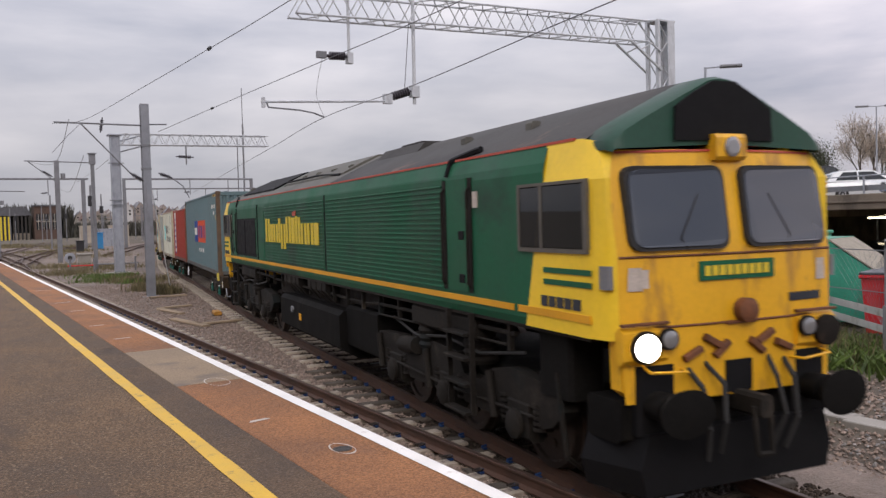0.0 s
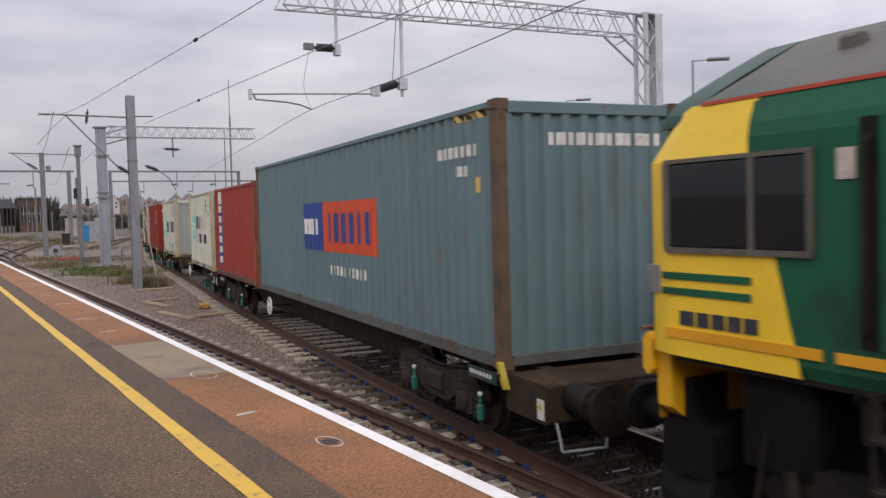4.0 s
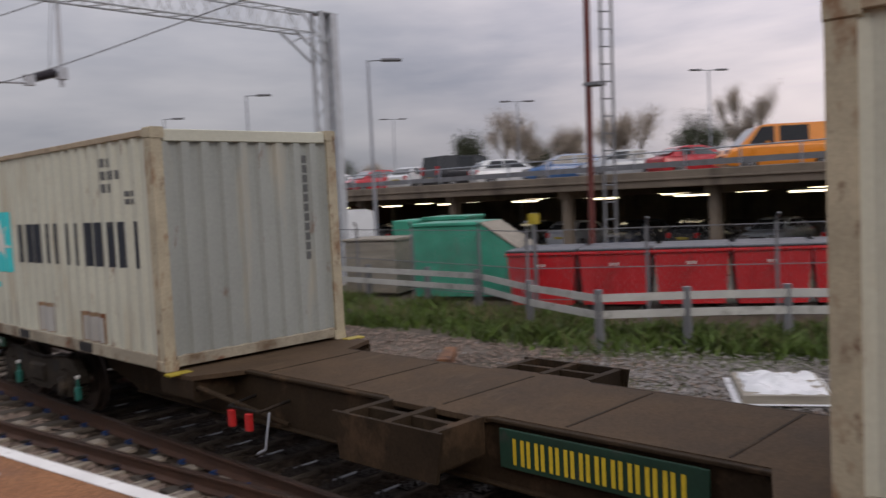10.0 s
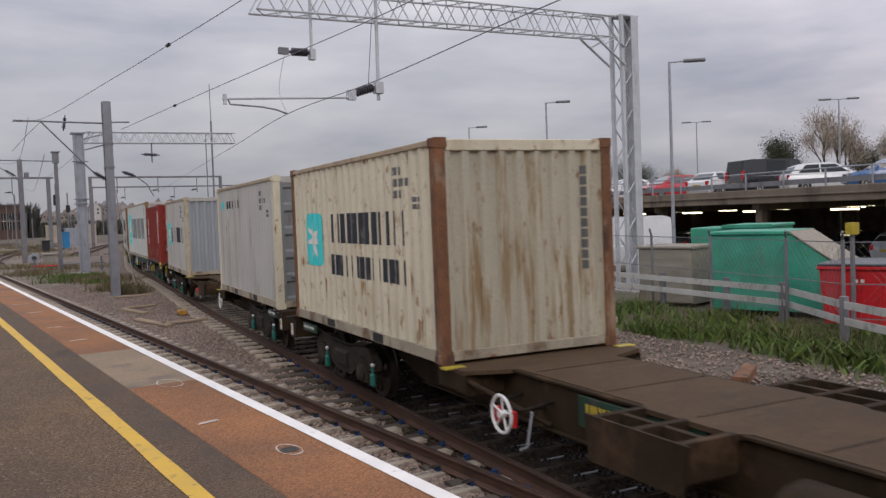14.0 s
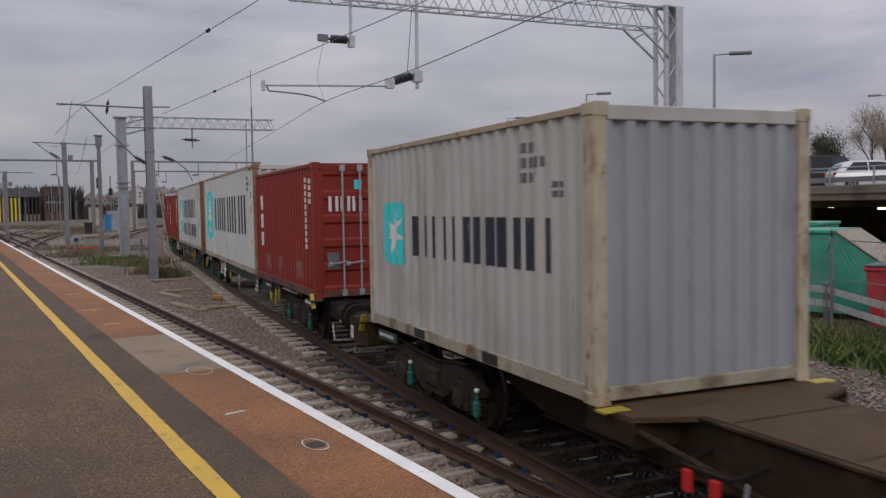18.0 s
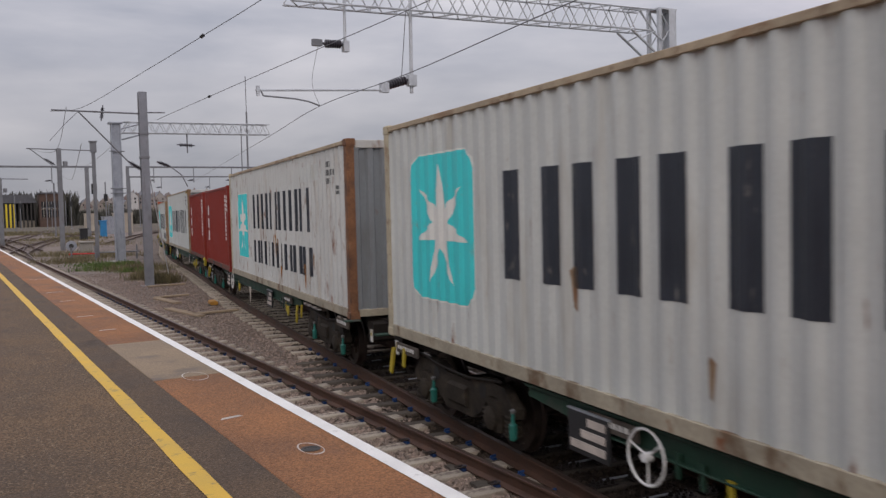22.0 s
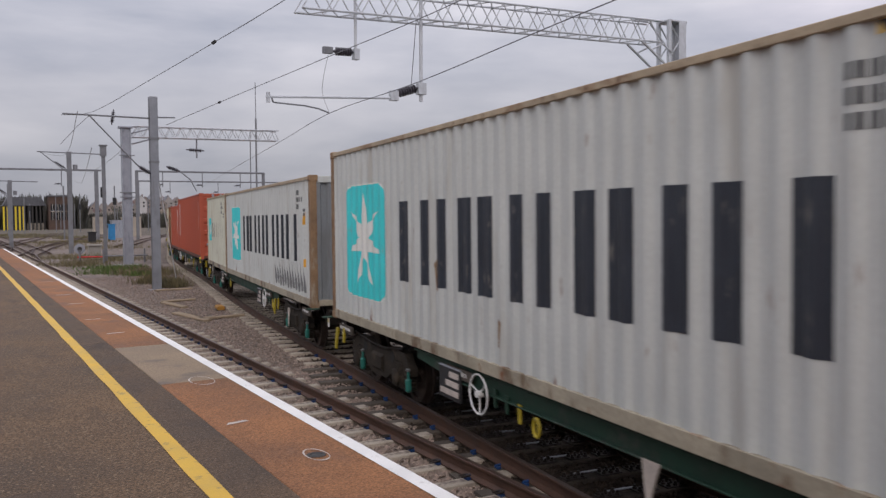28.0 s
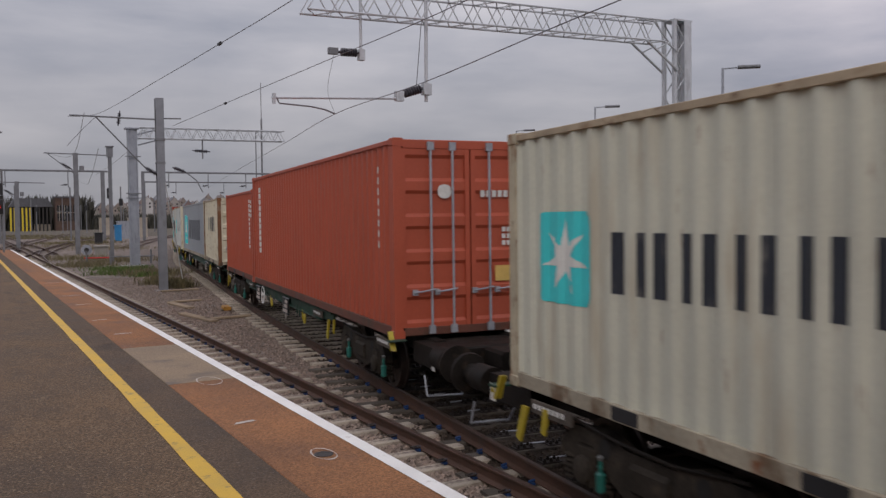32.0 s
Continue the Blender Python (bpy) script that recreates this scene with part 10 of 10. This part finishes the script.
def house(x, y, z, w, d, h, wall, roof_m, seed, gables=1):
    th = thing("house", "pale town house with a steep roof on the far hillside", "house", "houses on the hillside", at=pose(x, y, z, 0, 0, seed * 17 % 25 - 12))
    part("wall", Geo().box(-w / 2, w / 2, 0, d, -16, h), wall, th)
    for k in range(gables):
        a = -w / 2 + w * k / gables
        b = a + w / gables
        part("gable", Geo().prism([(a, h), (b, h), ((a + b) / 2, h + 0.55 * (b - a))], 1, 0, d), wall, th)
        rf = Geo()
        m = (a + b) / 2
        t = h + 0.55 * (b - a)
        rf.add([(a - 0.3, -0.3, h - 0.15), (m, -0.3, t + 0.15), (m, d + 0.3, t + 0.15), (a - 0.3, d + 0.3, h - 0.15), (b + 0.3, -0.3, h - 0.15), (b + 0.3, d + 0.3, h - 0.15)], [(0, 1, 2, 3), (1, 4, 5, 2)])
        rfo = part("roof", rf, roof_m, th)
        part("chimney", Geo().box(m + 0.5, m + 1.2, d * 0.5, d * 0.5 + 0.8, h + 1, t + 0.9), HOUSE_BRICK, rfo)
        for fl in range(2):
            for q in range(2):
                wx = a + (b - a) * (0.28 + 0.44 * q)
                part("window", Geo().box(wx - 0.5, wx + 0.5, -0.08, 0.06, 0.6 + 2.4 * fl, 1.9 + 2.4 * fl), WINDOW_DARK, th)


rng_h = random.Random(17)
for k in range(76):
    deg = 3.0 + 0.2 * k + rng_h.uniform(-0.12, 0.12)
    r = 640 + rng_h.uniform(-30, 320)
    up = rng_h.uniform(0.15, 0.5) if deg < 10 else rng_h.uniform(0.25, 0.95)
    house(r * math.sin(radians(deg)), r * math.cos(radians(deg)), 2.7 + r * math.tan(radians(up)), rng_h.uniform(5.5, 10), 9, rng_h.uniform(3.2, 5.2), (HOUSE_CREAM, HOUSE_TAN, HOUSE_WHITE, HOUSE_TAN, HOUSE_BRICK)[k % 5], (HOUSE_TILE, HOUSE_SLATE)[k % 2], k, 1)

# dark stock standing beyond the platform's far end
for k, (x, y) in enumerate(((-5.2, 96), (-6.6, 119), (-8.0, 142))):
    cw = thing("carriage", "dark stabled railway carriage beyond the platform end", "carriage", "stabled carriages", at=pose(x, y, -0.3, 0, 0, 3.5))
    part("body", Geo().prism([(-1.35, 0.9), (1.35, 0.9), (1.4, 2.6), (1.1, 3.6), (0.5, 3.85), (-0.5, 3.85), (-1.1, 3.6), (-1.4, 2.6)], 1, 0, 20), NAVY, cw)
    for j in range(9):
        part("window", Geo().box(1.38, 1.41, 1.0 + 2.1 * j, 2.4 + 2.1 * j, 1.9, 2.7), WINDOW_DARK, cw)
    for j in (2.5, 17.5):
        part("bogie", Geo().soft(-1.1, 1.1, j - 1.3, j + 1.3, 0.28, 0.85, 0.05), OILY, cw)

# ---- sleepers and fastenings, piece by piece near by ----
def sleeper_mesh(length, name, material):
    prof = [(-0.13, -0.36), (0.13, -0.36), (0.1, -0.175), (0.085, -0.165), (-0.085, -0.165), (-0.1, -0.175)]
    return Geo().prism([(p, q) for p, q in prof], 0, -length / 2, length / 2).mesh(name, material)


def build_sleepers():
    plat = tagged(new("platform_track_sleepers"), "pale concrete sleepers of the platform track", "sleepers", kind="structure")
    fast = tagged(new("platform_track_fastenings"), "blue padded steel rail clips of the platform track", "rail clips", kind="structure")
    main = tagged(new("train_track_sleepers"), "concrete sleepers under the freight train", "sleepers", kind="structure")
    turn = tagged(new("turnout_bearers"), "bearers with bolted baseplates under the turnout, darkened with oil and painted shade", "bearers", kind="structure")
    sl = sleeper_mesh(2.5, "sleeper", SLEEPER)
    br = sleeper_mesh(2.9, "bearer", BEARER)
    clip = Geo().soft(-0.028, 0.028, -0.036, 0.036, -0.165, -0.134, 0.009)
    clip.cyl((-0.035, 0, -0.128), (0.035, 0, -0.118), 0.016, 6)
    clip = clip.mesh("clip_pad", BLUE_CLIP)
    iron = Geo().cyl((-0.05, -0.03, -0.125), (0.05, -0.03, -0.12), 0.012, 6).cyl((-0.05, 0.03, -0.125), (0.05, 0.03, -0.12), 0.012, 6).cyl((0.05, -0.03, -0.12), (0.05, 0.03, -0.12), 0.012, 6).mesh("spring_clip", CLIP)
    plate = Geo().soft(-0.13, 0.13, -0.08, 0.08, -0.166, -0.15, 0.006)
    for px in (-0.09, 0.0, 0.09):
        for py in (-0.045, 0.045):
            plate.cyl((px, py, -0.15), (px, py, -0.105), 0.016, 6)
            plate.cyl((px, py, -0.15), (px, py, -0.13), 0.026, 6)
    plate = plate.mesh("baseplate", CLIP)
    strap = Geo().soft(-0.16, 0.16, -0.02, 0.02, -0.166, -0.15, 0.004).mesh("tie_strap", GALV)
    rng = random.Random(5)
    y = -6.0
    while y < 88:
        part("sleeper", sl, None, plat, at=pose(PLAT_C + rng.uniform(-0.02, 0.02), y, rng.uniform(-0.006, 0.004), 0, 0, rng.uniform(-0.7, 0.7)))
        if 3 < y < 34:
            for dx in (0.65, 0.85):
                part("clip_pad", clip, None, fast, at=pose(PLAT_C + dx, y, 0))
                part("spring_clip", iron, None, fast, at=pose(PLAT_C + dx + (0.04 if dx > 0.75 else -0.04), y, 0.01))
        y += 0.66
    s = 4.0
    while s < 100:
        x, yy = on_line(s)
        xa, ya = on_line(s + 0.3)
        ang = -math.degrees(math.atan2(xa - x, ya - yy))
        if s < 15.5:
            part("bearer", br, None, turn, at=pose(x, yy, -0.004, 0, 0, ang))
            for off in (-0.28, 0.18, 0.55):
                d = Matrix.Rotation(radians(ang), 4, "Z")
                for o2 in ((off - 0.0, plate),):
                    p = d @ Vector((o2[0], 0, 0))
                    part("baseplate", plate, None, turn, at=pose(x + p.x, yy + p.y, 0, 0, 0, ang))
            p = Matrix.Rotation(radians(ang), 4, "Z") @ Vector((-0.05, 0.1, 0))
            part("tie_strap", strap, None, turn, at=pose(x + p.x, yy + p.y, 0.004, 0, 0, ang + rng.uniform(-4, 4)))
            p = Matrix.Rotation(radians(ang), 4, "Z") @ Vector((-0.88, 0, 0))
            part("clip_pad", clip, None, turn, at=pose(x + p.x, yy + p.y, 0, 0, 0, ang))
        else:
            part("sleeper", sl, None, main, at=pose(x + rng.uniform(-0.03, 0.03), yy, rng.uniform(-0.006, 0.004), 0, 0, ang + rng.uniform(-0.7, 0.7)))
            if s < 17:
                p = Matrix.Rotation(radians(ang), 4, "Z") @ Vector((-0.86, 0, 0))
                part("clip_pad", clip, None, main, at=pose(x + p.x, yy + p.y, 0, 0, 0, ang))
        s += 0.66


build_sleepers()


# ---- motion: the train's way past the platform, seconds and metres gone ----
WAY_T = [0.0, 4.0, 8.0, 12.0, 16.0, 20.0, 24.0, 28.0, 32.0]
WAY_S = [0.0, -21.45, -42.89, -64.4, -86.27, -108.6, -132.17, -157.59, -184.17]
WAY_M = list(np.gradient(np.array(WAY_S), np.array(WAY_T)))


def gone(t):
    i = min(max(int(t // 4), 0), len(WAY_T) - 2)
    u = (t - WAY_T[i]) / 4.0
    return (2 * u**3 - 3 * u**2 + 1) * WAY_S[i] + (u**3 - 2 * u**2 + u) * 4 * WAY_M[i] + (3 * u**2 - 2 * u**3) * WAY_S[i + 1] + (u**3 - u**2) * 4 * WAY_M[i + 1]


def train_pose(u, half, z, t):
    s = u + gone(t)
    xa, ya = on_line(s - half)
    xb, yb = on_line(s + half)
    return pose((xa + xb) / 2, (ya + yb) / 2, z, 0, 0, -math.degrees(math.atan2(xb - xa, yb - ya)))


def motions():
    for th, u, half, z in MOVERS:
        walk(th, [(0.5 * k, train_pose(u, half, z, 0.5 * k)) for k in range(65)])
    for ws, y, r in SPIN:
        walk(ws, [(0.1 * k, pose(0, y, r, -math.degrees(gone(0.1 * k) / r) % 360)) for k in range(321)])


motions()
